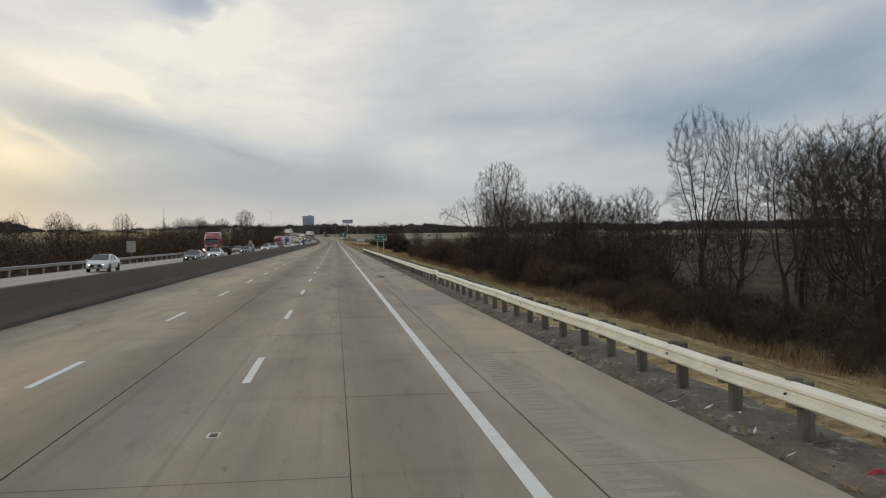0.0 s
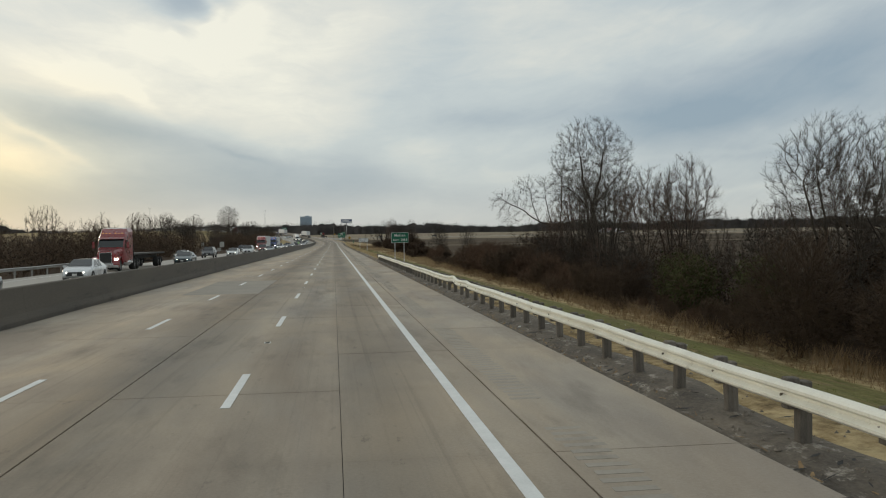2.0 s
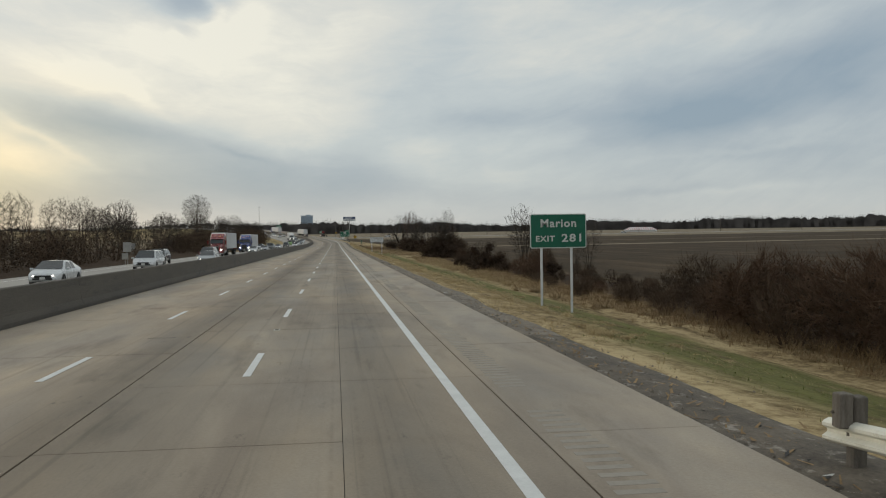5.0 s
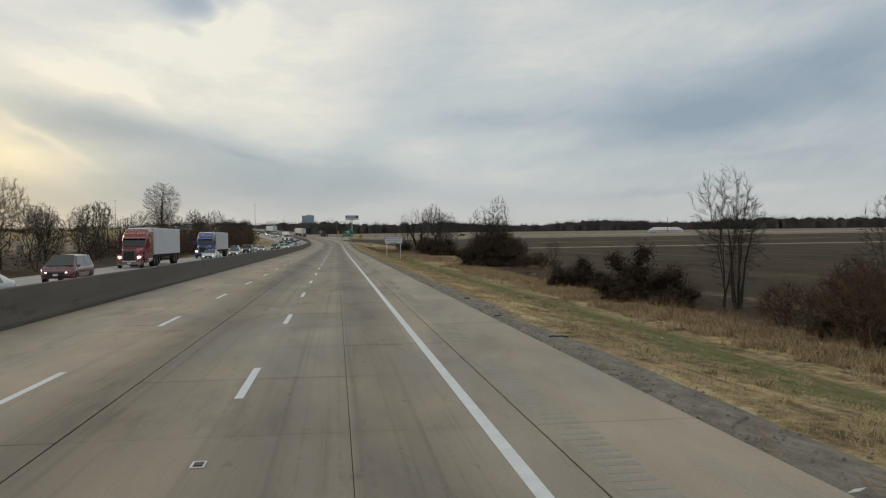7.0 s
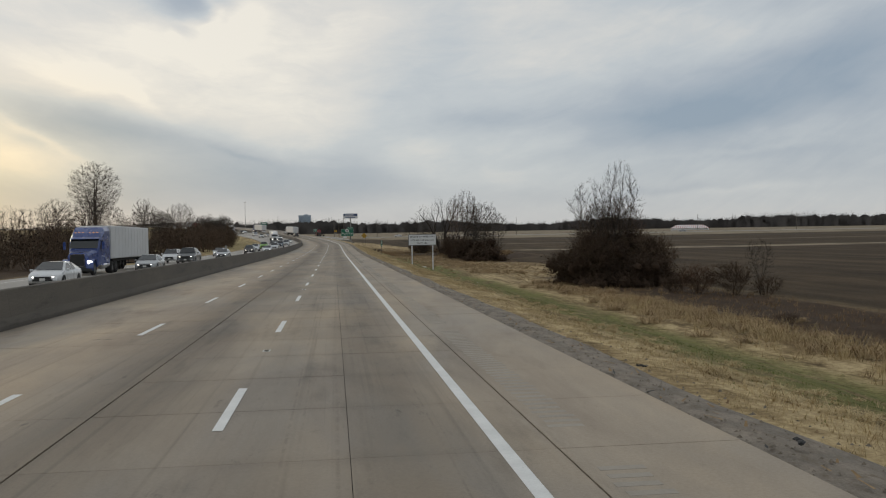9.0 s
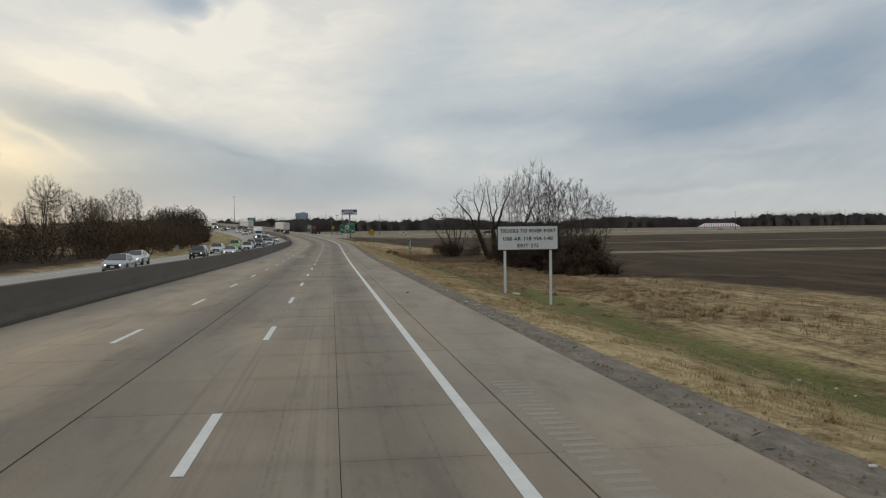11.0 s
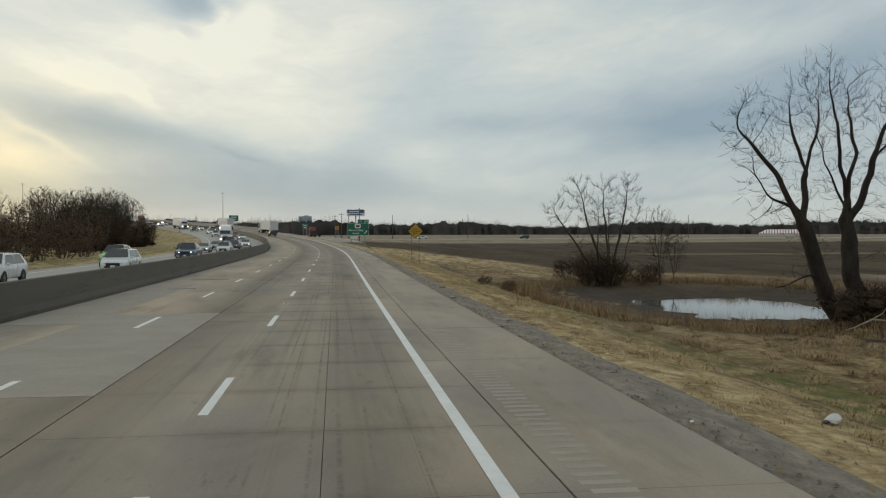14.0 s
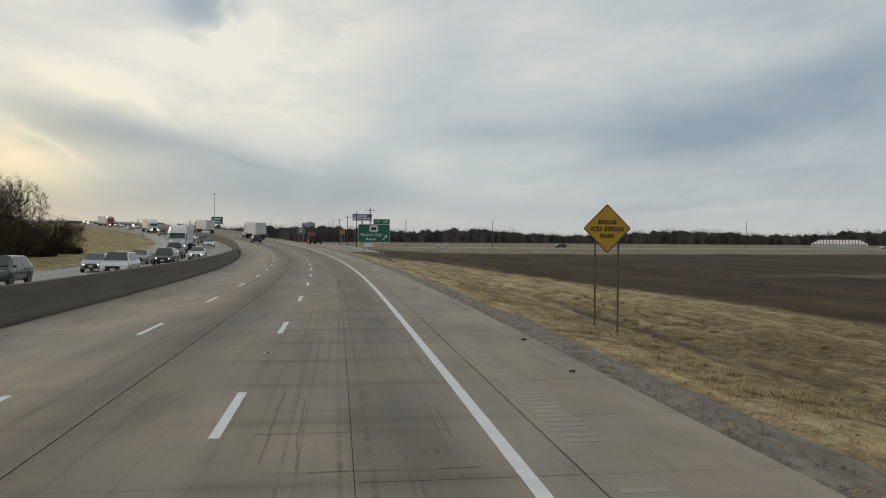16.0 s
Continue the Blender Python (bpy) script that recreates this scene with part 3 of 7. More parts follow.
def make_ground():
    xs = np.concatenate([-np.geomspace(4200, 135, 26)[:-1], np.arange(-135, -30, 1.5), np.arange(-30, 30, .6), np.arange(30, 60, 1.5), np.geomspace(60, 4200, 36)])
    ys = np.concatenate([-np.geomspace(1500, 70, 10)[:-1], np.arange(-70, 640, 2.5), np.arange(640, 1000, 5), np.geomspace(1000, 4900, 30)])
    gx, gy = np.meshgrid(xs, ys)
    x, y = gx.ravel(), gy.ravel()
    z = ground_sheet(x, y)
    s, o = road_coords(x, y)
    rough = np.array([noise.noise((a * .35, b * .35, 0)) + .5 * noise.noise((a * 1.1, b * 1.1, 3)) if 5 < c < 60 or -60 < c < -25 else 0 for a, b, c in zip(x, y, o)])
    z = z + rough * np.clip((np.abs(o + 9) - 14.1) / 3, 0, 1) * np.interp(s, [380, 480], [.15, .22])
    z = z - rough * .75 * np.interp(s, [380, 480], [.15, .22]) * np.exp(-(((x - 27) / 12) ** 4 + ((y - 503) / 18) ** 4))
    z = z - .16 * np.exp(-((x - RUT(y)) / .8) ** 2) * np.clip((y - 505) / 15, 0, 1) * np.clip((575 - y) / 15, 0, 1)
    nx, ny = len(xs), len(ys)
    i = np.arange(nx * ny).reshape(ny, nx)
    quads = np.stack([i[:-1, :-1], i[:-1, 1:], i[1:, 1:], i[1:, :-1]], -1).reshape(-1, 4)
    me = bpy.data.meshes.new("ground")
    me.from_pydata(np.stack([x, y, z], -1).tolist(), [], quads.tolist())
    me.materials.append(M_GROUND)
    me.polygons.foreach_set("use_smooth", [True] * len(me.polygons))

    def mask(name, value):
        me.attributes.new(name, "FLOAT", "POINT").data.foreach_set("value", np.clip(value, 0, 1).astype(np.float32))

    def band(v, a, b, soft):
        return np.clip((v - a) / soft, 0, 1) * np.clip((b - v) / soft, 0, 1)
    wob = np.array([noise.noise((a * .05, b * .05, 7)) for a, b in zip(x, y)]) * 2.5
    mask("green", band(o + wob * .5, np.interp(s, [185, 195, 380, 430], [6.4, 7.4, 7.4, 8.6]), np.interp(s, [120, 195, 380, 470, 500], [19, 17, 17, 15.5, 10]), 1.6) * np.interp(s, [-50, 50, 95, 480, 505, 525, 560], [.3, .35, .9, .95, .6, .05, 0]) + .35 * band(-o - 24, 1, 14, 2) * np.clip((s - 470) / 40, 0, 1))
    edge = np.interp(s, [-100, 200, 280, 384, 396, 432, 446, 480, 520, 545, 580, 610, 900], [21, 20.5, 20, 21.5, 33, 34, 21, 18.5, 16.5, 18, 14, 11.7, 11])
    soil = np.clip((o + wob * .5 - edge - 9 - np.interp(s, [450, 475, 530, 548], [0, 17, 17, 0])) / 1.8, 0, 1)
    mask("litter", np.where(o > 0, np.clip((o + wob - edge + 1.0) / 2.5, 0, 1) * np.maximum(1 - soil, .8 * np.clip((46 - o) / 6, 0, 1) * np.clip((216 - s) / 8, 0, 1)), np.clip((-o - np.interp(s, [60, 90, 470, 520], [33, 27, 27, 33]) + wob) / 4, 0, 1)) * np.interp(s, [512, 532], [1, 0]))
    mask("tired", np.where(o > 5, np.clip((o - 6.5) / 3, 0, 1) * np.interp(s, [380, 430, 500, 545, 570], [.1, .7, .85, .85, .2]), 0))
    mask("soil", np.where(o > 0, soil, .55 * np.clip((-o - 60) / 20, 0, 1)))
    deep = np.clip((o - 45) / 15, 0, 1)
    mask("straw", deep * np.clip((y + wob * 3 - 738) / 10, 0, 1) * .9 + deep * band(y + x * .06 + wob, 520, 536, 2.5) * 1.0 + deep * band(y + wob, 600, 612, 3) * .45 + .5 * np.clip((-o - 70) / 20, 0, 1))
    mask("mud", np.exp(-((x + wob * .1 - RUT(y)) / .55) ** 2) * np.clip((y - 505) / 15, 0, 1) * np.clip((575 - y) / 15, 0, 1) + np.exp(-(((x - 27) / 12) ** 4 + ((y - 503) / 18) ** 4)) * 1.0 + .8 * np.exp(-(((x + wob * .6 - 19.5) / 4.2) ** 4 + ((y + wob - 519) / 11) ** 4)) + deep * band(y + wob, 682, 704, 5) * .9)
    return tagged(new("ground", me), "dry grass verge falling to dark ploughed fields", "ground", kind="structure")


make_ground()

# ---- the carriageway driven on ----
road = thing("road", "worn grey concrete interstate carriageway with three lanes", "road", kind="structure")
g = Geo()
ribbon(g, -30, 1000, -9.7, 4.45, -.045, 5)
part("bed", g, M_JOINT, road)
JOINTS = [-9.66, -7.25, -3.72, -.15, 2.22, 4.42]
GAPS = [.006, .004, .014, .004, .013, .006]


def joint_rows(s0, s1, strip):
    rng = random.Random(strip)
    out, s = [], s0
    while s < s1:
        n = 4.55 if s < 268 else 3.0
        n *= 2 if rng.random() < .2 and not 260 < s < 270 else 1
        out.append((s, min(s + n, s1)))
        s += n
    return out


rest, rest_uv = Geo(), []
mend, mend_uv = Geo(), []
PATCHES = ((1, 110, 124), (1, 461, 472), (0, 474, 492), (4, 38, 47))
count = 0
for strip, (o0, o1) in enumerate(zip(JOINTS, JOINTS[1:])):
    for s0, s1 in joint_rows(-30, 1000, strip):
        gap_l, gap_r = GAPS[strip], GAPS[strip + 1]
        lift = .004 * math.sin(s0 * 12.9 + strip * 4.1)
        if any(strip == k and a <= s0 < e for k, a, e in PATCHES):
            ribbon(mend, s0 + .006, s1 - .006, o0 + gap_l, o1 - gap_r, .002, 9, .06, mend_uv)
        elif strip >= 2 and 12 < s0 < 560 and count < 300:
            one, uv = Geo(), []
            ribbon(one, s0 + .006, s1 - .006, o0 + gap_l, o1 - gap_r, lift * .4, 9, .06, uv)
            part("slab", one, M_ROAD, road, uv=uv)
            count += 1
        else:
            ribbon(rest, s0 + .006, s1 - .006, o0 + gap_l, o1 - gap_r, lift * .4, 3 if s0 > 520 else 9, .06, rest_uv)
part("mended_slab", mend, matter("pale_patch_concrete", (.215, .190, .156), (.33, .296, .248), .7, .8, 0, .25, 14, coords="World"), road, "paler mended slab", kind="stuff", uv=mend_uv)
part("slab_field", rest, M_ROAD, road, kind="stuff", uv=rest_uv)

# ---- painted marks ----
PERIOD, DASH = 12.19, 3.25


def dash_line(o, phase, first, last):
    for k in range(first, last):
        s1 = k * PERIOD + phase
        g = Geo()
        ribbon(g, s1 - DASH, s1, o - .07, o + .07, .007, 1.1, .004)
        part("lane_dash", g, M_PAINT, road)


dash_line(-1.82, .53, 1, 72)
dash_line(-5.44, .75, 1, 72)
g = Geo()
ribbon(g, -30, 1000, 1.61 - .085, 1.61 + .085, .007, 3, .004)
part("edge_line", g, M_PAINT, road)
# recessed reflectors between every fourth pair of dashes
for k in range(0, 42):
    g = Geo()
    s = 17.68 + k * 24.38
    for o, ds, wx, ws in ((-1.88, 0, .025, .26), (-1.75, 0, .025, .26), (-1.815, .13, .15, .03), (-1.815, -.13, .15, .03)):
        ribbon(g, s + ds - ws / 2, s + ds + ws / 2, o - wx / 2, o + wx / 2, .008, 9, .004)
    marker = part("lane_marker", g, M_PAINT, road)
    g = Geo()
    ribbon(g, s - .07, s + .07, -1.86, -1.76, .016, 9, .012)
    part("reflector", g, M_BARRIER, marker)

# rumble strip: rows of shallow ridges cast into the shoulder
g = Geo()
s = -10.0
while s < 640:
    if (s % 13.7) < 11.9:
        ribbon(g, s, s + .15, 2.40 + .02 * math.sin(s * 7), 2.88 + .03 * math.sin(s * 5), .0025, 9, .004)
    s += .30
part("rumble_strip", g, matter("rumble_concrete", (.262, .232, .192), (.365, .328, .277), .9, .85, 0, .2, 20, wear=(.235, .207, .170), wear_at=(.54, .72), coords="World"), road, kind="stuff")

# dark tar seams and cracks across the lanes
rng = random.Random(5)
for k in range(8):
    s, o = rng.uniform(20, 560), rng.choice((-6.2, -4.6))
    g = Geo()
    n, ln = 5, rng.uniform(.5, 1.6)
    pts = [(s + rng.uniform(-.05, .05), o + (i / n - .5) * ln) for i in range(n + 1)]
    for (a, p), (b, q) in zip(pts, pts[1:]):
        wd = rng.uniform(.015, .04)
        g.quad(at(a - wd, p, .008), at(b - wd, q, .008), at(b + wd, q, .008), at(a + wd, p, .008))
    part("tar_seam", g, M_JOINT, road)

# square tar repairs in the far lanes
M_TAR = matter("old_tar_repair", (.045, .038, .032), (.10, .088, .075), 2, .85, coords="World")
for s, e, o0, o1 in ((491.2, 491.55, -7.95, -6.7), (500.0, 500.4, -8.3, -6.2)):
    g = Geo()
    ribbon(g, s, e, o0, o1, .007, 3, .004)
    part("tar_repair", g, M_TAR, road, "dark tar repair")

# close cracking of the old slabs in the driven lane
M_CRACK = matter("cracked_joint_grime", (.12, .108, .09), (.19, .173, .148), 3, .9, coords="World")
rng = random.Random(15)


def crack(along, s, o, ln):
    g = Geo()
    n = max(int(ln / .45), 3)
    pts = []
    for i in range(n + 1):
        u = i / n * ln
        pts.append((s + u, o + rng.gauss(0, .006)) if along else (s + rng.gauss(0, .012), o + u))
    for (a, p), (b, q) in zip(pts, pts[1:]):
        wd = rng.uniform(.004, .011)
        if along:
            g.quad(at(a, p - wd, .0075), at(a, p + wd, .0075), at(b, q + wd, .0075), at(b, q - wd, .0075))
        else:
            g.quad(at(a - wd, p, .0075), at(b - wd, q, .0075), at(b + wd, q, .0075), at(a + wd, p, .0075))
    part("crack", g, M_CRACK, road)


s = 503.0
while s < 590:
    crack(False, s, -1.55 + rng.uniform(0, .5), rng.uniform(1.6, 2.6))
    s += rng.uniform(1.3, 2.3)
for o in (-1.15, -.72, .12, .55, 1.05):
    s = 500.0 + rng.uniform(0, 6)
    while s < 585:
        ln = rng.uniform(1.5, 5)
        crack(True, s, o + rng.gauss(0, .05), ln)
        s += ln + rng.uniform(3, 12)

# gravel strip at the shoulder's edge
g = Geo()
rng = random.Random(3)
S0, S1, N = -40, 760, 520
cols = (4.3, 4.46, 4.7, 4.98, 5.3, 5.6, 6.2)
k0 = len(g.v)
for i in range(N + 1):
    s = S0 + (S1 - S0) * i / N
    out = noise.noise((s * .12, 0, 0)) * .5
    for j, o in enumerate(cols):
        w_ = o + (out if j > 3 else 0) * (j - 3) / 3
        dz = (-.13, -.125, -.10, -.09, -.11, -.15, -.36)[j] + noise.noise((s * .9, o * 2.2, 2)) * (.022 if 1 < j else .004)
        bank = (0, 0, .05, .12, .17, .19, .20)[j] * min(max((178 - s) / 8, 0), 1) * (1 + .5 * noise.noise((s * .3, o, 9)))
        g.v.append(tuple(at(s, w_, dz + bank)))
for i in range(N):
    for j in range(len(cols) - 1):
        a = k0 + i * len(cols) + j
        g.f.append((a, a + 1, a + 1 + len(cols), a + len(cols)))
strip = single("shoulder_gravel", g, M_GRAVEL, "grey gravel and dirt strip along the concrete shoulder", "gravel", kind="structure", smooth=True)
strip.data.materials.append(M_RUT)
strip.data.polygons.foreach_set("material_index", [1 if (S0 + (S1 - S0) * (i // (len(cols) - 1)) / N) < 186 else 0 for i in range(N * (len(cols) - 1))])
g = Geo()
for k in range(9000):
    s, o = rng.uniform(-5, 560), 4.45 + abs(rng.gauss(0, .75))
    r = rng.uniform(.012, .045)
    p = at(s, o, -.075 - max(o - 5, 0) * .06 + (min(max((o - 4.46) * .19, 0), .19) if s < 172 else 0))
    a = rng.uniform(0, 6.28)
    x_, y_ = Vector((math.cos(a) * r, math.sin(a) * r, 0)), Vector((-math.sin(a) * r * .7, math.cos(a) * r * .7, 0))
    b = len(g.v)
    g.v += [tuple(p + x_), tuple(p + y_), tuple(p - x_), tuple(p - y_), tuple(p + Vector((0, 0, r * .8)))]
    g.f += [(b, b + 1, b + 4), (b + 1, b + 2, b + 4), (b + 2, b + 3, b + 4), (b + 3, b, b + 4)]
# narrow dark strip of uneven width along the concrete's edge
rough_edge = Geo()
for k in range(620):
    s = -5 + k * .95
    for o_, wide_ in ((4.47, .05 + .06 * abs(noise.noise((s * .7, 1.5, 0)))),):
        a_, b_ = at(s, o_ - .02 + .02 * noise.noise((s * 1.3, 4, 0)), -.062), at(s + .96, o_ - .02 + .02 * noise.noise((s * 1.3 + 1.2, 4, 0)), -.062)
        side_ = Vector((1, 0, -.12)) * wide_
        rough_edge.quad(a_, a_ + side_, b_ + side_, b_)
single("shoulder_edge_dirt", rough_edge, M_JOINT, "dark line in the crack along the shoulder's edge", "dirt", kind="stuff")
single("gravel_stones", g, M_GRAVEL, "loose grey stones along the shoulder's edge", "stones", kind="stuff")

# ---- the concrete median barrier, cast in lengths ----
barrier = thing("median_barrier", "stained grey concrete median barrier cast in long lengths, darkened for its shaded face", "barrier", kind="structure")
BAR = ((-10.48, -.05), (-10.47, .08), (-10.40, .30), (-10.29, 1.10), (-10.26, 1.13), (-10.10, 1.13), (-10.07, 1.10), (-9.96, .30), (-9.89, .08), (-9.88, -.05))
s = -20.0
while s < 1000:
    g = Geo()
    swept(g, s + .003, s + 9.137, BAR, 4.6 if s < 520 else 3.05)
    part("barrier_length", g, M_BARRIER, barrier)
    s += 9.14

# ---- the opposite carriageway ----
opp = thing("opposite_road", "pale concrete opposite carriageway beyond the median barrier", "road", kind="structure")
g, uv = Geo(), []
ribbon(g, -60, 1250, -23.9, -10.6, -.01, 5, .3)
part("pavement_slab", g, M_OPP, opp)
for o in (-14.9, -18.5):
    for k in range(0, 90):
        g = Geo()
        s1 = k * PERIOD - 4
        ribbon(g, s1 - DASH, s1, o - .06, o + .06, .003, 3.3, .004)
        part("lane_dash", g, M_PAINT, opp)
for o, mtl, nm in ((-11.5, M_YELLOW, "yellow_edge_line"), (-22.1, M_PAINT, "edge_line")):
    g = Geo()
    ribbon(g, -60, 1250, o - .06, o + .06, .003, 4, .004)
    part(nm, g, mtl, opp)

# ---- the slip road that leaves on the right ----
slip = thing("exit_ramp", "pale concrete exit ramp leaving the carriageway", "road", kind="structure")
RAMP = ((590, 3.6, .25), (640, 3.3, .55), (700, .8, .95), (760, -3.6, 1.2), (830, -12, 1.3), (930, -31, 1.2), (1100, -80, 1.0))


def ramp_at(y, off, dz=0.0):
    x = np.interp(y, [r[0] for r in RAMP], [r[1] for r in RAMP])
    z = np.interp(y, [r[0] for r in RAMP], [r[2] for r in RAMP])
    return Vector((float(x) + off, y, float(z) + dz))


g = Geo()
g.loft([[ramp_at(y, -3.2), ramp_at(y, 3.4), ramp_at(y, 6.5, -2.2), ramp_at(y, -6, -2.2)] for y in np.linspace(648, 1100, 90)], True, True)
part("pavement_slab", g, matter("grey_ramp_concrete", (.20, .185, .157), (.29, .27, .232), .4, .8, 0, .2, 12, coords="World"), slip)
for off in (-2.5, 2.5):
    g = Geo()
    g.loft([[ramp_at(y, off - .08, .012), ramp_at(y, off + .08, .012), ramp_at(y, off + .08, .002), ramp_at(y, off - .08, .002)] for y in np.linspace(640, 1100, 90)], True, True)
    part("edge_line", g, M_PAINT, slip)

# ---- guard rails: a W beam on timber posts with blocks ----
WBEAM = ((0, 0), (.055, .022), (.08, .048), (.08, .08), (.02, .118), (.02, .152), (.08, .19), (.08, .222), (.055, .248), (0, .27))


def guard_rail(name, label, s0, s1, o, face, spacing, timber, bent=0.0, end=True):
    """face: -1 when the beam's ribs look to smaller o."""
    rail = thing(name, label, "guard rail")
    for k in range(int((s1 - s0) / 3.81)):
        a = s0 + k * 3.81
        g = Geo()
        rings = []
        for i in range(13):
            s = a + 3.82 * i / 12
            push = bent * (math.exp(-((s - 106.8) / 1.0) ** 2) * .08 + math.exp(-((s - 103) / .9) ** 2) * .06 + math.exp(-((s - 51.5) / 1.0) ** 2) * .08) + .012 * math.sin(s * 1.7)
            sag = bent * (.06 * math.exp(-((s - 107) / .7) ** 2) - .02 * math.exp(-((s - 105.2) / .8) ** 2) + .035 * math.exp(-((s - 103.2) / .6) ** 2) + .05 * math.exp(-((s - 51.5) / .7) ** 2)) + .01 * math.sin(s * .6)
            tail = max(0.0, (s - (s1 - 7)) / 7) if end else 0.0
            rings.append([at(s, o + face * d + push + .3 * tail ** 2, .475 + z + sag - .42 * tail ** 2) for d, z in WBEAM]
                         + [at(s, o + face * (d - .012) + push + .3 * tail ** 2, .475 + z + sag - .42 * tail ** 2) for d, z in reversed(WBEAM)])
        g.loft(rings, True, True)
        part("beam", g, M_STEEL if timber else M_DULL, rail, smooth=False)
    pg, bg, bolt = Geo(), Geo(), Geo()
    if timber:
        pg.box((.15, .16, 1.6), pose(0, 0, -.05), .015)
        bg.box((.15, .155, .36), None, .012)
        bolt.tube([(-.012, 0, 0), (.012, 0, 0)], .018, 6)
        bolt_me = bolt.mesh("bolt", M_RUT)
        block_me = bg.mesh("block", M_WOOD)
    else:
        pg.box((.10, .15, 1.5), pose(0, 0, -.05), .01)
    post_me = pg.mesh("post", M_WOOD if timber else M_DULL)
    rng = random.Random(int(s0))
    n = int((s1 - s0) / spacing)
    for k in range(n):
        s = s0 + .4 + k * spacing
        push = bent * (math.exp(-((s - 106.8) / 1.0) ** 2) * .08 + math.exp(-((s - 103) / .9) ** 2) * .06 + math.exp(-((s - 51.5) / 1.0) ** 2) * .08)
        rot = pose(0, 0, 0, rng.uniform(-2, 2), rng.uniform(-2, 2), heading(s) + rng.uniform(-4, 4))
        gap = .23 if timber else .06
        p = part("post", post_me, None, rail, m=Matrix.Translation(at(s, o - face * gap + push, -.02 + rng.uniform(-.03, .03))) @ rot)
        if timber:
            part("block", block_me, None, rail, m=Matrix.Translation(at(s, o - face * .08 + push, .60)) @ rot)
            part("bolt", bolt_me, None, rail, m=Matrix.Translation(at(s, o + face * .032, .585)) @ rot)
    return rail


guard_rail("guard_rail", "pale weathered steel guard rail on grey timber posts, dented in places", -6, 174, 4.86, -1, 1.8, True, 1.0)
guard_rail("guard_rail", "dull steel guard rail beside the opposite carriageway", -40, 162, -24.3, 1, 3.81, False)

# ---- pond ----
g = Geo()
g.v += [(26.4 + 12.4 * math.cos(a) * (1 + .12 * math.sin(3 * a)), 503 + 20 * math.sin(a) * (1 + .1 * math.cos(2 * a)), -2.42) for a in (i * math.pi / 24 for i in range(48))]
g.f.append(tuple(range(48)))
single("pond", g, M_WATER, "still shallow pond in a muddy hollow beside the verge", "pond", kind="structure")


# ---- signs ----
def words(text, size, material, parent, x, z, y=-.03, width=None, name="legend"):
    c = bpy.data.curves.new(name, "FONT")
    c.body, c.size, c.align_x, c.align_y, c.extrude, c.offset, c.space_character, c.space_word = text, size, "CENTER", "CENTER", .002, .022 * size, 1.12, 1.25
    c.resolution_u = 2
    tmp = bpy.data.objects.new("tmp", c)
    me = bpy.data.meshes.new_from_object(tmp)
    bpy.data.objects.remove(tmp)
    me.materials.append(material)
    co = [v.co.x for v in me.vertices]
    k = width / (max(co) - min(co)) if width else 1.0
    ob = new(name, me)
    ob.parent = parent
    ob.matrix_basis = pose(x, y, z, 90) @ Matrix.Diagonal((k, 1, 1, 1))
    return tagged(ob)


def panel(w_, h_, t=.02, r=.08, seg=5):
    """An upright plate with rounded corners, facing -y."""
    g = Geo()
    pts = []
    for cx, cz, a0 in ((w_ / 2 - r, h_ / 2 - r, 0), (-w_ / 2 + r, h_ / 2 - r, 90), (-w_ / 2 + r, -h_ / 2 + r, 180), (w_ / 2 - r, -h_ / 2 + r, 270)):
        pts += [(cx + r * math.cos(radians(a0 + 90 * i / seg)), cz + r * math.sin(radians(a0 + 90 * i / seg))) for i in range(seg + 1)]
    g.loft([[Vector((x, y, z)) for x, z in pts] for y in (t / 2, -t / 2)], True, True)
    return g


def bordered(parent, w_, h_, face, border, cz, r=.08, inset=.0, line=.035):
    b = part("border", panel(w_, h_, .02, r), border, parent, m=pose(0, 0, cz))
    part("face", panel(w_ - 2 * line, h_ - 2 * line, .012, max(r - line, .01)), face, parent, m=pose(0, -.009, cz))
    return b


def sign_posts(parent, xs, z0, z1, size=.09, material=None, y=.06):
    for x in xs:
        g = Geo()
        g.box((size, size * .7, z1 - z0), pose(0, 0, (z0 + z1) / 2), .008)
        part("post", g, material or M_DULL, parent, m=pose(x, y, 0))


def bars(parent, material, x, z, w_, h_, y=-.03, rot=0.0, name="unreadable_line"):
    g = Geo()
    g.box((w_, .004, h_))
    part(name, g, material, parent, m=pose(x, y, z, 0, rot))


# green distance sign
b = ground_at(9.9, 203)
sg = thing("exit_sign", "green exit distance sign with white legend on two steel posts", "road sign", pose(9.9, 203, b))
zc = 5.53 - b
bordered(sg, 2.62, 1.56, M_SIGN_GREEN, M_LEGEND_WHITE, zc, .1, line=.04)
words("Marion", .52, M_LEGEND_WHITE, sg, 0, zc + .34, width=1.66)
words("EXIT", .36, M_LEGEND_WHITE, sg, -.62, zc - .36, width=.88)
words("281", .50, M_LEGEND_WHITE, sg, .66, zc - .34, width=.92)
sign_posts(sg, (-.78, .62), -.4, zc + .7, .10, M_SIGN_WHITE)

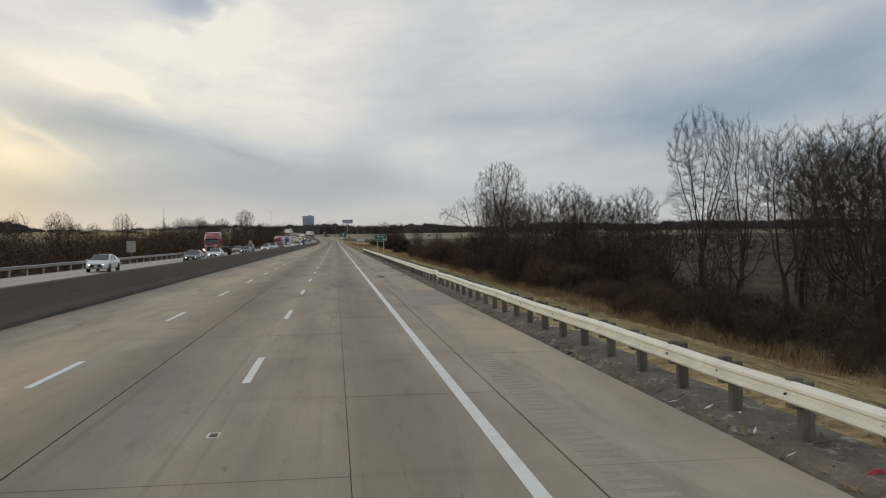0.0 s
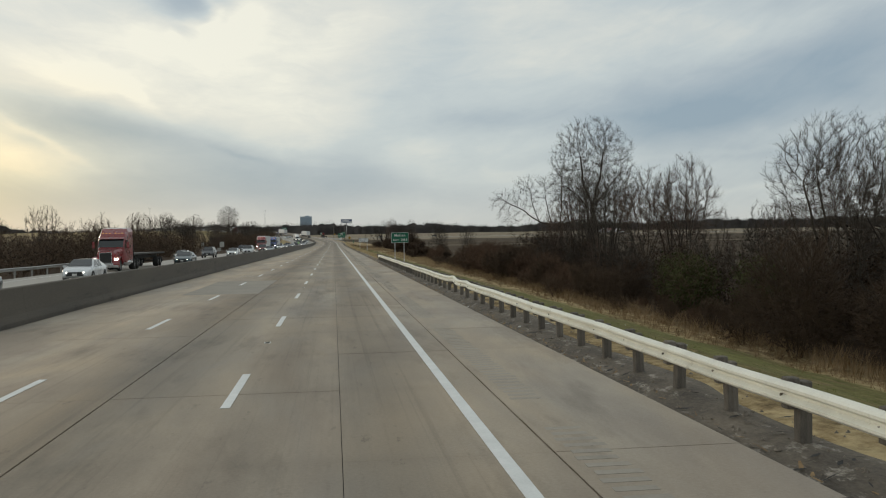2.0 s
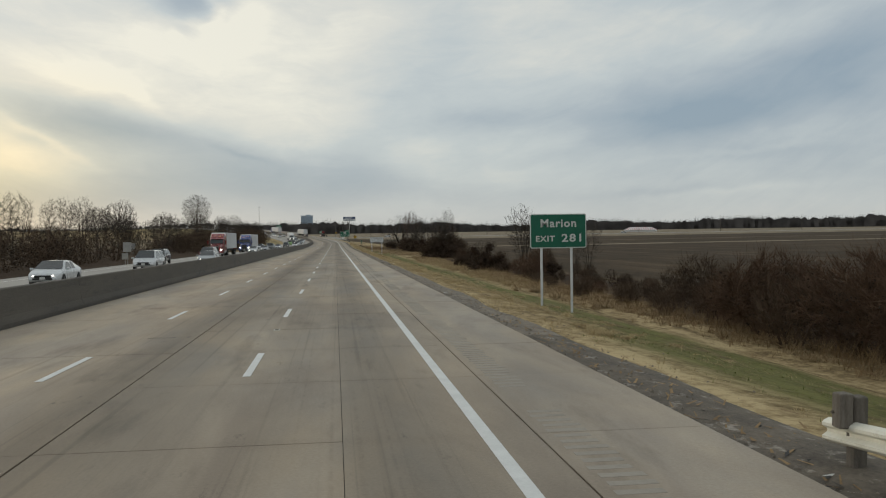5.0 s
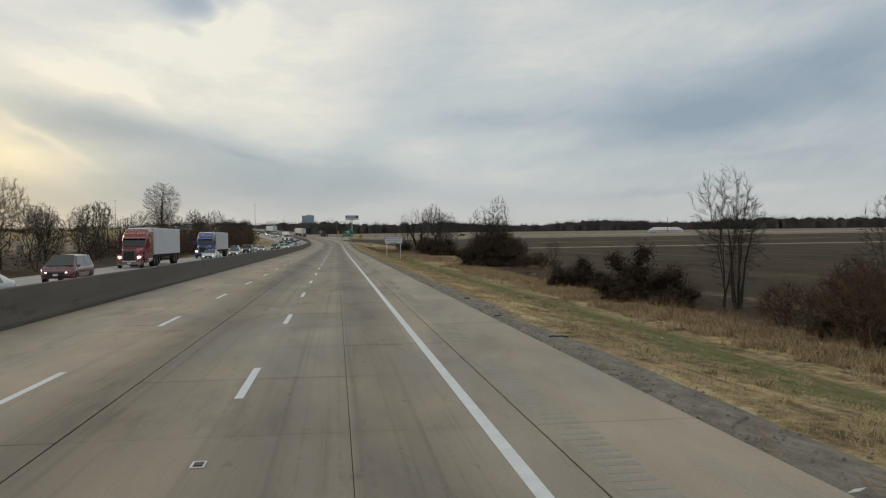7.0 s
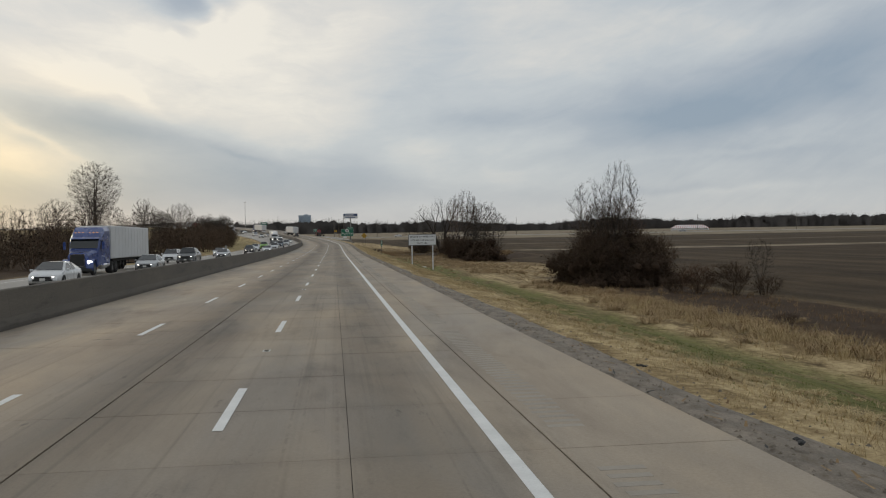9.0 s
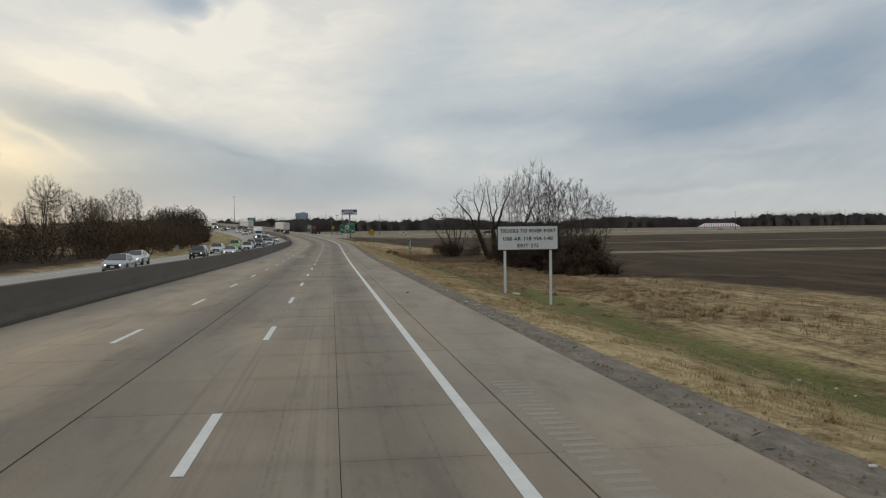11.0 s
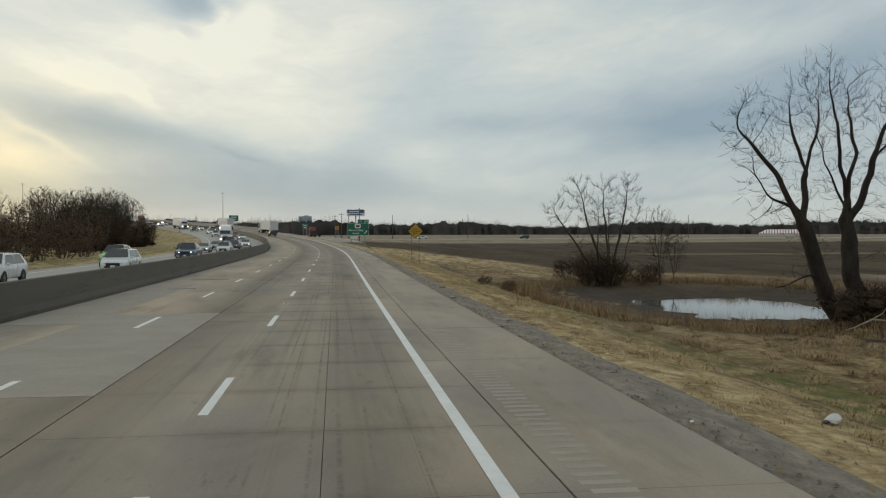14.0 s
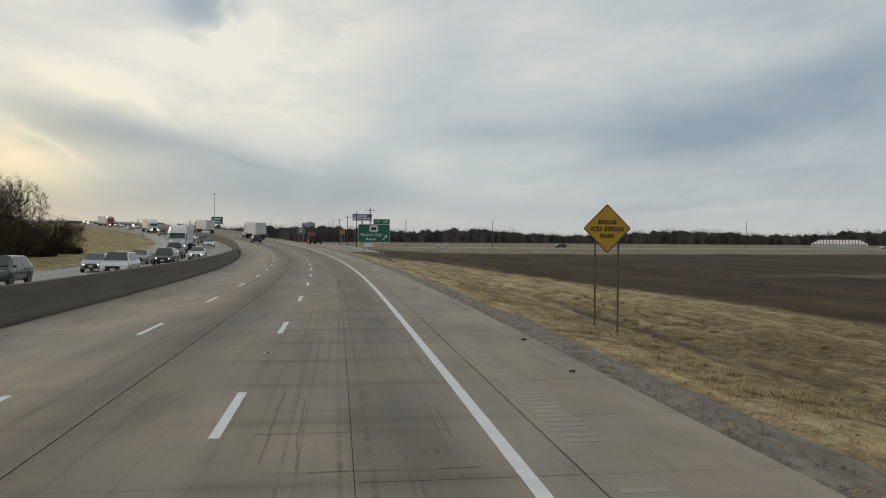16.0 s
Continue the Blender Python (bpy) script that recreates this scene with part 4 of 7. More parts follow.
# white truck route sign
b = ground_at(11.15, 403.5)
sg = thing("truck_route_sign", "white truck route sign with black legend and border", "road sign", pose(11.15, 403.5, b))
zc = 2.97 - b
bordered(sg, 3.66, 1.46, M_SIGN_WHITE, M_LEGEND_BLACK, zc, .1, line=.06)
words("TRUCKS TO RIVER PORT", .29, M_LEGEND_BLACK, sg, .02, zc + .40, width=3.32)
words("USE AR 118 VIA I-40", .29, M_LEGEND_BLACK, sg, .0, zc - .05, width=2.95)
words("EXIT 275", .29, M_LEGEND_BLACK, sg, 0, zc - .46, width=1.26)
sign_posts(sg, (-1.36, 1.36), -.4, zc + .6, .14, M_SIGN_WHITE)

# mile marker
b = ground_at(8.24, 447.8)
sg = thing("mile_marker", "narrow green mile marker with white figures on one post", "road sign", pose(8.24, 447.8, b))
zc = 1.92 - b
part("face", panel(.27, 1.12, .012, .02), M_SIGN_GREEN, sg, m=pose(0, -.01, zc))
words("MILE", .085, M_LEGEND_WHITE, sg, 0, zc + .47, width=.2)
for i, ch in enumerate("282"):
    words(ch, .30, M_LEGEND_WHITE, sg, 0, zc + .22 - .29 * i, width=.16)
sign_posts(sg, (0,), -.3, zc + .5, .06, M_POLE, .03)

# yellow diamond
b = ground_at(8.23, 537.7)
sg = thing("warning_sign", "faded yellow diamond warning sign with dark legend on two posts", "road sign", pose(8.23, 537.7, b))
zc = 2.85 - b
part("border", panel(1.12, 1.12, .016, .06), M_LEGEND_BLACK, sg, m=pose(0, 0, zc, 0, 45))
part("face", panel(1.06, 1.06, .012, .05), M_SIGN_YELLOW, sg, m=pose(0, -.009, zc, 0, 45))
words("BRIDGE", .19, M_LEGEND_BLACK, sg, 0, zc + .20, width=.60)
words("ICES BEFORE", .19, M_LEGEND_BLACK, sg, 0, zc - .02, width=1.08)
words("ROAD", .19, M_LEGEND_BLACK, sg, 0, zc - .24, width=.46)
sign_posts(sg, (-.38, .38), -.35, zc - .1, .055, M_POLE, .04)

# large exit guide sign
b = ground_at(5.2, 647)
sg = thing("exit_guide_sign", "large green exit guide sign with route shield and arrow", "road sign", pose(5.17, 647, b))
zc = 3.56 - b
bordered(sg, 4.95, 2.85, M_SIGN_GREEN, M_LEGEND_WHITE, zc, .2, line=.05)
tab = part("exit_tab", panel(2.55, .78, .02, .1), M_SIGN_GREEN, sg, m=pose(1.18, 0, zc + 1.83))
words("EXIT", .34, M_LEGEND_WHITE, sg, .55, zc + 1.83, width=.7)
words("281", .46, M_LEGEND_WHITE, sg, 1.85, zc + 1.83, width=.85)
part("route_shield", panel(1.35, 1.05, .012, .3), M_LEGEND_WHITE, sg, m=pose(-.05, -.02, zc + .75))
bars(sg, M_LEGEND_BLACK, -.05, zc + .72, .8, .42)
words("Mound City", .58, M_LEGEND_WHITE, sg, -.45, zc - .22, width=3.3)
words("Road", .50, M_LEGEND_WHITE, sg, -.5, zc - .92, width=1.4)
g = Geo()
g.box((.16, .006, .75), pose(0, 0, -.1))
g.loft([[Vector((-.3, y, .1)), Vector((.3, y, .1)), Vector((0, y, .5))] for y in (.003, -.003)], True, True)
part("arrow", g, M_LEGEND_WHITE, sg, m=pose(1.75, -.03, zc - .62, 0, 45))
sign_posts(sg, (-1.5, 1.5), -.5, zc + 1.2, .2, M_DULL, .12)
part("plate", panel(1.5, .6, .02, .05), M_SIGN_WHITE, sg, m=pose(-.9, 0, zc - 1.85))


# ---- bare trees ----
def sliver(geo, pts, r, rng):
    """A fine twig: a narrow tapering strip that ends in a point."""
    d = pts[-1] - pts[0]
    side = d.cross(Vector((rng.gauss(0, 1), rng.gauss(0, 1), rng.gauss(0, 1)))).normalized()
    k, n = len(geo.v), len(pts) - 1
    for i in range(n):
        w_ = side * (r * (1 - .8 * i / n))
        geo.v += [tuple(pts[i] - w_), tuple(pts[i] + w_)]
    geo.v.append(tuple(pts[-1]))
    geo.f += [(k + 2 * i, k + 2 * i + 1, k + 2 * i + 3, k + 2 * i + 2) for i in range(n - 1)] + [(k + 2 * n - 2, k + 2 * n - 1, k + 2 * n)]


def colony(seed, limbs, crowns, n=900, radius=.2, step=.34, kill=.62, reach=4.0, up=.10, wild=.22, twigs=2, twig=.6, hair=.0065, cap=9000, sleeve=1.3, side=3, gnarl=.045, taper=.45):
    """Bare wood that grows from given limb lines into the open space of its crowns, forking as it goes, and ends in fine twigs.
    crowns: middle x, y, z and half widths x, y, z of rounded masses. Returns (wood, twigs, tips)."""
    r, rng = np.random.default_rng(seed), random.Random(seed)
    pos, par = np.zeros((cap, 3)), np.full(cap, -1)
    m = 0
    for line in limbs:
        pts = [np.array(p, float) for p in line]
        k = -1 if m == 0 or pts[0][2] <= 0 else int(np.argmin(((pos[:m] - pts[0]) ** 2).sum(1)))
        bow = np.zeros(3)
        for p, q in zip(pts, pts[1:]):
            c = max(int(np.linalg.norm(q - p) / step), 1)
            for i in range(0 if k < 0 else 1, c + 1):
                bow = bow * .86 + r.normal(0, gnarl, 3) * (1, 1, .4)
                pos[m], par[m] = p + (q - p) * (i / c) + bow, k
                k, m = m, m + 1
    # side shoots stand all along the upper limbs
    pull = []
    if sleeve:
        own = pos[:m][(pos[:m, 2] > .28 * pos[:m, 2].max())]
        c = r.integers(0, len(own), int(n * .45))
        pull.append(own[c] + r.normal(0, .55 * sleeve, (len(c), 3)))
    size = np.array([c[3] * c[4] * c[5] for c in crowns])
    for c, share in zip(crowns, size / size.sum()):
        d = r.normal(0, 1, (int(n * 1.5 * share) + 4, 3))
        d *= (r.random(len(d)) ** .40 / np.linalg.norm(d, axis=1))[:, None]
        pull.append(np.array(c[:3]) + d * np.array(c[3:6]))
    pull = np.concatenate(pull)
    pull = pull[pull[:, 2] > .15]
    dist, near = np.full(len(pull), 1e9), np.zeros(len(pull), int)

    def meet(i0, i1):
        d = np.linalg.norm(pull[:, None] - pos[None, i0:i1], axis=2)
        j = d.argmin(1)
        best = d[np.arange(len(pull)), j]
        closer = best < dist
        dist[closer], near[closer] = best[closer], j[closer] + i0

    meet(0, m)
    for turn in range(110):
        live = (dist < reach) & (dist > kill)
        if not live.any() or m > cap - 600:
            break
        way_ = np.zeros((m, 3))
        v = pull[live] - pos[near[live]]
        np.add.at(way_, near[live], v / np.linalg.norm(v, axis=1)[:, None])
        idx = np.unique(near[live])
        d = way_[idx] / np.maximum(np.linalg.norm(way_[idx], axis=1), 1e-6)[:, None] + r.normal(0, wild, (len(idx), 3)) + (0, 0, up)
        d /= np.linalg.norm(d, axis=1)[:, None]
        c = min(len(idx), cap - m)
        pos[m:m + c], par[m:m + c] = pos[idx[:c]] + d[:c] * step, idx[:c]
        m += c
        meet(m - c, m)
        keep = dist > kill
        pull, dist, near = pull[keep], dist[keep], near[keep]
        if not len(pull):
            break
    pos, par = pos[:m], par[:m]
    kids = [[] for _ in range(m)]
    for i in range(m):
        if par[i] >= 0:
            kids[par[i]].append(i)
    load = np.zeros(m)
    for i in range(m - 1, -1, -1):
        load[i] += 1 if not kids[i] else 0
        if par[i] >= 0:
            load[par[i]] += load[i]
    bare = .0075
    power = math.log(radius / bare) / max(math.log(load.max()), .1)
    rad = bare * load ** power
    # wood thins towards the ends of the limbs
    run = np.zeros(m)
    for i in range(m):
        if par[i] >= 0:
            run[i] = run[par[i]] + np.linalg.norm(pos[i] - pos[par[i]])
    rad = np.maximum(rad * (1 - taper * (run / max(run.max(), .1)) ** .8), bare * .8)
    wood, fine = Geo(), Geo()
    vec = [Vector(p) for p in pos.tolist()]
    heads = [i for i in range(m) if par[i] < 0]
    while heads:
        i = heads.pop()
        chain = [i] if par[i] < 0 else [par[i], i]
        while kids[chain[-1]]:
            nxt = max(kids[chain[-1]], key=lambda j: load[j])
            heads += [j for j in kids[chain[-1]] if j != nxt]
            chain.append(nxt)
        pts = [vec[j] for j in chain]
        pts = pts[:1] + [(pts[j - 1] + pts[j] * 2 + pts[j + 1]) * .25 for j in range(1, len(pts) - 1)] + pts[-1:]
        rr = [float(rad[j]) for j in chain]
        rr[0] = min(rr[0], rr[min(1, len(rr) - 1)] * 1.25) if par[i] >= 0 else rr[0] * 1.5
        cut = next((j for j, q in enumerate(rr) if q < .022), len(rr))
        if cut > 1:
            k = min(cut + 1, len(pts))
            wood.tube(pts[:k], rr[:k], 8 if rr[0] > .09 else 5 if rr[0] > .045 else 3, False)
        rest_ = pts[max(cut - 1, 0):]
        if len(rest_) > 1:
            sliver(fine, rest_, max(rr[max(cut - 1, 0)], hair * 1.3), rng)
    tips = []
    hub = Vector((float(pos[:, 0].mean()), float(pos[:, 1].mean()), float(pos[:, 2].max()) * .45))
    for i in range(m):
        if rad[i] < .030 and par[i] >= 0:
            d = (vec[i] - vec[par[i]]).normalized()
            for j in range(twigs):
                e = (d + (vec[i] - hub).normalized() * .35 + Vector((rng.gauss(0, .42), rng.gauss(0, .42), rng.gauss(.10 + up, .34)))).normalized()
                ln = twig * rng.uniform(.6, 1.5)
                p = vec[i].lerp(vec[par[i]], rng.random())
                bend = p + e * ln * .55 + Vector((rng.gauss(0, .05), rng.gauss(0, .05), rng.gauss(.03, .04)))
                end = p + e * ln + Vector((0, 0, .09 * ln))
                sliver(fine, [p, bend, end], hair * 1.1, rng)
                tips.append(bend)
                for h in range(side):
                    f = (e + Vector((rng.gauss(0, .42), rng.gauss(0, .42), rng.gauss(.08, .36)))).normalized()
                    q = bend.lerp(end if h % 2 else p, rng.random() * .9)
                    sliver(fine, [q, q + f * ln * rng.uniform(.3, .7)], hair * .75, rng)
    return wood, fine, tips


def tree(name, seed, label, x, y, limbs, crowns, bark=None, tips=None, turn=0.0, group="", **kw):
    wd, tw, _ = colony(seed, limbs, crowns, **kw)
    t = thing(name, label, "tree", pose(x, y, ground_at(x, y), 0, 0, turn), group)
    part("trunk", wd, bark or M_BARK, t, smooth=True)
    part("crown", tw, tips or bark or M_BARK, t, "fine bare twigs")
    return t


def tree_copy(t, x, y, scale, turn, lean=0.0):
    c = copy_thing(t, pose(x, y, ground_at(x, y), lean, 0, turn))
    c.scale = (scale, scale, scale * (1 + .1 * math.sin(x * 7)))
    return c


def bush_geo(seed, height, width, n=420, twigs=3, hair=.010, leaves=300, leaf=.05, step=.24, low=.75, clods=0):
    """A domed bush: stems from one foot, forking twigs, and leaves that fill it up to low."""
    rng = random.Random(seed)
    limbs = []
    for k in range(7):
        a, q = rng.uniform(0, 6.28), rng.uniform(.1, .5) * width
        limbs.append(((math.cos(a) * .2 * q, math.sin(a) * .2 * q, -.2), (math.cos(a) * q * .6, math.sin(a) * q * .6, height * .3), (math.cos(a) * q, math.sin(a) * q, height * rng.uniform(.4, .6))))
    crowns = [(0, 0, height * .50, width * .46, width * .46, height * .48)]
    for k in range(3):
        a = rng.uniform(0, 6.28)
        crowns.append((math.cos(a) * width * .3, math.sin(a) * width * .3, height * rng.uniform(.3, .7), width * .28, width * .28, height * .3))
    wd, tw, tips = colony(seed, limbs, crowns, n, .05, step, step * 1.5, 3.0, .06, .35, twigs, .24 + .09 * height, hair, sleeve=0, side=2)
    k = len(tw.v)
    tw.v += wd.v
    tw.f += [tuple(k + i for i in f) for f in wd.f]
    lf = Geo()
    # leaves stay below low; in the thickets they stand for the shaded inside
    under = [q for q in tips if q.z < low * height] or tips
    for k in range(clods):
        a, rr = rng.uniform(0, 6.28), rng.uniform(.05, .36) * width
        clod(lf, Vector((math.cos(a) * rr, math.sin(a) * rr, height * rng.uniform(.08, .5))), width * rng.uniform(.12, .22), seed + k)
    for k in range(leaves):
        p = rng.choice(under) + Vector((rng.gauss(0, .16), rng.gauss(0, .16), rng.gauss(0, .14)))
        p.z = max(p.z, .02)
        nrm = Vector((rng.gauss(0, 1), rng.gauss(0, 1), rng.gauss(0, 1))).normalized()
        s1 = nrm.orthogonal().normalized() * leaf * rng.uniform(.5, 1.4)
        s2 = nrm.cross(s1) * rng.uniform(.4, .9)
        lf.quad(p - s1, p - s2, p + s1, p + s2)
    return tw, lf


def clod(geo, c, r, seed):
    """A closed uneven lump of matted stems."""
    k, n, m = len(geo.v), 9, 5
    for i in range(m + 1):
        a = math.pi * i / m
        for j in range(n):
            b = 2 * math.pi * j / n
            d = Vector((math.sin(a) * math.cos(b), math.sin(a) * math.sin(b), math.cos(a)))
            geo.v.append(tuple(c + d * r * (1 + .45 * noise.noise(d * 1.7 + Vector((seed, 0, 0))))))
    geo.f += [(k + i * n + j, k + i * n + (j + 1) % n, k + (i + 1) * n + (j + 1) % n, k + (i + 1) * n + j) for i in range(m) for j in range(n)]


def mound_geo(seed, height, width, leaves=2900, leaf=.055):
    """A rounded mass of dead vine leaves, lumpy and closed in outline, with runners sticking out of it."""
    rng = random.Random(seed)
    tw, lf = Geo(), Geo()
    lumps = []
    for k in range(18):
        u = rng.random() ** 1.2 * .72
        lumps.append((Vector((rng.gauss(0, .22) * width * (1.1 - .6 * u), rng.gauss(0, .22) * width * (1.1 - .6 * u), height * u)), width * (.34 - .17 * u) * rng.uniform(.75, 1.2)))
    for i, (c, r) in enumerate(lumps):
        clod(lf, c, r * .44, seed + i)
    for k in range(leaves):
        c, r = rng.choice(lumps)
        n = Vector((rng.gauss(0, 1), rng.gauss(0, 1), rng.gauss(0, 1))).normalized()
        p = c + n * r * (.35 + .9 * rng.random() ** 1.3)
        if p.z < 0:
            p.z = rng.uniform(0, .3)
        t = Vector((rng.gauss(0, 1), rng.gauss(0, 1), rng.gauss(0, 1)))
        s1 = n.cross(t).normalized() * leaf * rng.uniform(.6, 1.4)
        s2 = n.cross(s1) * rng.uniform(.4, .9) + n * rng.gauss(0, .02)
        lf.quad(p - s1, p - s2, p + s1, p + s2)
    for k in range(520):
        c, r = rng.choice(lumps)
        d = Vector((rng.gauss(0, 1), rng.gauss(0, 1), abs(rng.gauss(.4, .8)))).normalized()
        sliver(tw, [c + d * r * .7, c + d * r * 1.05 + Vector((0, 0, .05)), c + d * r * rng.uniform(1.1, 2.1) + Vector((0, 0, -.1))], .012, rng)
    for k in range(8):
        a = rng.uniform(0, 6.28)
        tw.tube([(math.cos(a) * .3, math.sin(a) * .3, -.1), (math.cos(a) * .4, math.sin(a) * .4, height * .5)], [.04, .02], 4, False)
    return tw, lf


# ---- planting: thickets, single trees and the far woods ----
shrubs = []
M_RUSSET = matter("russet_twigs", (.062, .038, .026), (.155, .098, .065), 1.5, .95, 0, 0, 20, spread=.5, spec=.15)
for k, (hh, ww, nn, lv) in enumerate(((3.4, 3.8, 700, 300), (2.4, 3.2, 540, 220), (4.2, 4.0, 800, 300), (3.6, 4.2, 840, 300))):
    tw, lf = bush_geo(40 + k, hh, ww, nn, 5, .010, lv, .045)
    e = thing("shrub", "tangled russet leafless thicket shrub" if k == 3 else "tangled dark brown leafless thicket shrub", "shrub", pose(0, 0, -60), "thicket along the verge")
    part("branchwork", tw, M_RUSSET if k == 3 else M_TWIG, e)
    # added leaf quads darken the shrub's inside in place of shade
    part("foliage", lf, M_SHADE_LEAF, e, "dark withered leaves and shade filling")
    shrubs.append(e)
used = [False] * 4


def put_shrub(k, x, y, scale, turn, flat=1.0):
    z = ground_at(x, y)
    if not used[k]:
        used[k] = True
        e = shrubs[k]
        e.matrix_basis = pose(x, y, z, 0, 0, turn)
    else:
        e = copy_thing(shrubs[k], pose(x, y, z, 0, 0, turn))
    e.scale = (scale, scale, scale * flat)
    return e


rng = random.Random(21)
# thicket beside the guard rail: the front rows singly, the rest joined further down
back_rows = []
s = 40.0
while s < 262:
    full = float(np.interp(s, [40, 76, 84, 108, 116, 134, 140, 150, 162, 170, 182, 188, 208, 216, 226, 262], [.62, .66, .84, .98, 1.1, 1.1, 1.0, 1.1, 1.15, 1.2, 1.25, 1.4, 1.36, .8, .62, .45]))
    lump = .85 + .5 * noise.noise((s * .13, 3.3, 0))
    for row, o in enumerate((21.8, 24.2, 27.0, 30.4)):
        if (s < 216 or row < 3) and rng.random() < (.95 if row < 3 else .8):
            sc = rng.uniform(.65, 1.15) * full * lump * (1.38 if row > 1 and 84 < s < 192 else 1.12 if row > 1 else 1.0)
            spot = (3 if 184 < s < 214 and rng.random() < .75 else rng.choice((0, 0, 1, 2, 3)), o + rng.gauss(0, 1.0), s + rng.uniform(-1.2, 1.2), sc, rng.uniform(0, 360), rng.uniform(.8, 1.15))
            if row < 2 and 114 < s < 134 and o < 26:
                spot = (*spot[:3], spot[3] * .45, *spot[4:])
            if row < 2:
                put_shrub(*spot)
            else:
                back_rows.append(spot)
    s += rng.uniform(2.3, 3.3)
# scattered clumps on the open stretch
tw, lf = mound_geo(70, 2.7, 2.9)
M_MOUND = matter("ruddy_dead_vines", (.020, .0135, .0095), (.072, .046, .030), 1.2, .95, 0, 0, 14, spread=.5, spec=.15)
mound = thing("vine_mound", "dark rounded mound of dead vines over a shrub", "shrub", pose(22.9, 307.5, ground_at(22.9, 307.5)), "vine mounds")
part("runner", tw, M_TWIG, mound)
part("foliage", lf, M_MOUND, mound, "dark withered leaves and shade filling")
tw, lf = mound_geo(71, 3.6, 2.8, 3000)
mound2 = thing("vine_mound", "tall dark mound of dead vines over a shrub", "shrub", pose(21.0, 287.5, ground_at(21.0, 287.5)), "vine mounds")
part("runner", tw, M_TWIG, mound2)
part("foliage", lf, M_MOUND, mound2, "dark withered leaves and shade filling")
for t, x, y, sc, a in ((mound2, 21.9, 306, 1.05, 40), (mound, 20.6, 307, .85, 120), (mound, 24.2, 306.5, .65, 200), (mound2, 20.4, 288.5, 1.35, 200), (mound2, 21.4, 289, 1.5, 33), (mound, 22.6, 286, 1.15, 300), (mound, 23.4, 283.8, .62, 160), (mound, 19.6, 289.5, .8, 20),
                       (mound2, 23.2, 266, .95, 40), (mound, 24.8, 263.5, .9, 200), (mound2, 22.4, 368, 1.45, 10), (mound2, 24.2, 371, 1.75, 250), (mound2, 26.2, 369, 1.8, 20), (mound2, 28.2, 367, 1.55, 70), (mound2, 25.4, 365, 1.35, 190), (mound, 29.4, 369, 1.6, 20), (mound, 23.2, 366, 1.3, 280), (mound, 27.2, 364.5, 1.2, 100), (mound, 21.4, 370, 1.3, 50)):
    e = copy_thing(t, pose(x, y, ground_at(x, y), 0, 0, a))
    e.scale = (sc, sc, sc)
for k, x, y, sc, fl in ((1, 21.6, 308, .6, .8), (0, 23.6, 309, .6, .8), (1, 24.4, 288, .6, .8), (0, 24.8, 369, 1.5, 1.0), (2, 22.8, 367, 1.2, 1.0), (2, 26.8, 371, 1.4, 1.1), (0, 28.6, 368, 1.3, 1.1), (0, 29.5, 353, .75, 1.0), (1, 31.2, 351, .7, .9), (3, 27.6, 355, .7, .9), (1, 26.4, 357, .7, .8), (0, 21.6, 369, 1.1, .9),
                        (3, 22.6, 263, .95, 1.0), (2, 24.2, 266, .9, 1.0), (3, 25.0, 269, .8, 1.0), (3, 22.4, 269, .7, 1.0), (1, 23.0, 333, .4, .5), (1, 24, 318, .45, .6), (1, 30.4, 273, .5, 1.3), (1, 31.0, 269, .5, 1.3)):
    put_shrub(k, x, y, sc, rng.uniform(0, 360), fl)
# brush under the pond's trees
for x, y, sc, a in ((24.9, 487.2, .95, 10), (26.2, 486.6, 1.0, 100), (23.9, 486.6, .6, 200), (26.8, 484.5, .6, 260), (26.4, 480, .9, 70), (26.4, 471, 1.1, 130), (25.4, 465, 1.05, 200), (27, 459, 1.15, 260), (25.2, 455, 1.1, 320), (27.4, 451, 1.2, 20), (25.8, 447, 1.1, 90), (24.8, 444, 1.1, 45), (28.2, 445, 1.3, 245), (26.6, 443.5, 1.15, 145)):
    e = copy_thing(mound if sc < 1.1 else mound2, pose(x, y, ground_at(x, y), 0, 0, a))
    e.scale = (sc * 1.25, sc * 1.25, sc * (1.15 if y < 462 else .85))
for k in range(16):
    y = rng.uniform(442, 487)
    put_shrub(rng.randrange(4), rng.uniform(24.0, 31), y, rng.uniform(.7, 1.25), rng.uniform(0, 360), .9)
for x, y, sc in ((22.5, 522, 1.0), (23.6, 521, .9), (21.6, 521.5, .8), (24.5, 522, .9), (20.8, 525, .7), (26.5, 521, .65), (23.5, 527, .7), (9.6, 504, .30), (10.4, 500, .26), (28, 523, .6)):
    put_shrub(rng.choice((0, 1)), x, y, sc, rng.uniform(0, 360), .9)
# the long thicket beyond the opposite carriageway, joined
light = [bush_geo(90 + k, hh, ww, 230, 3, .013, 520, .055, .34, .85) for k, (hh, ww) in enumerate(((3.4, 3.8), (2.8, 3.4), (4.2, 3.6), (2.6, 3.8)))]


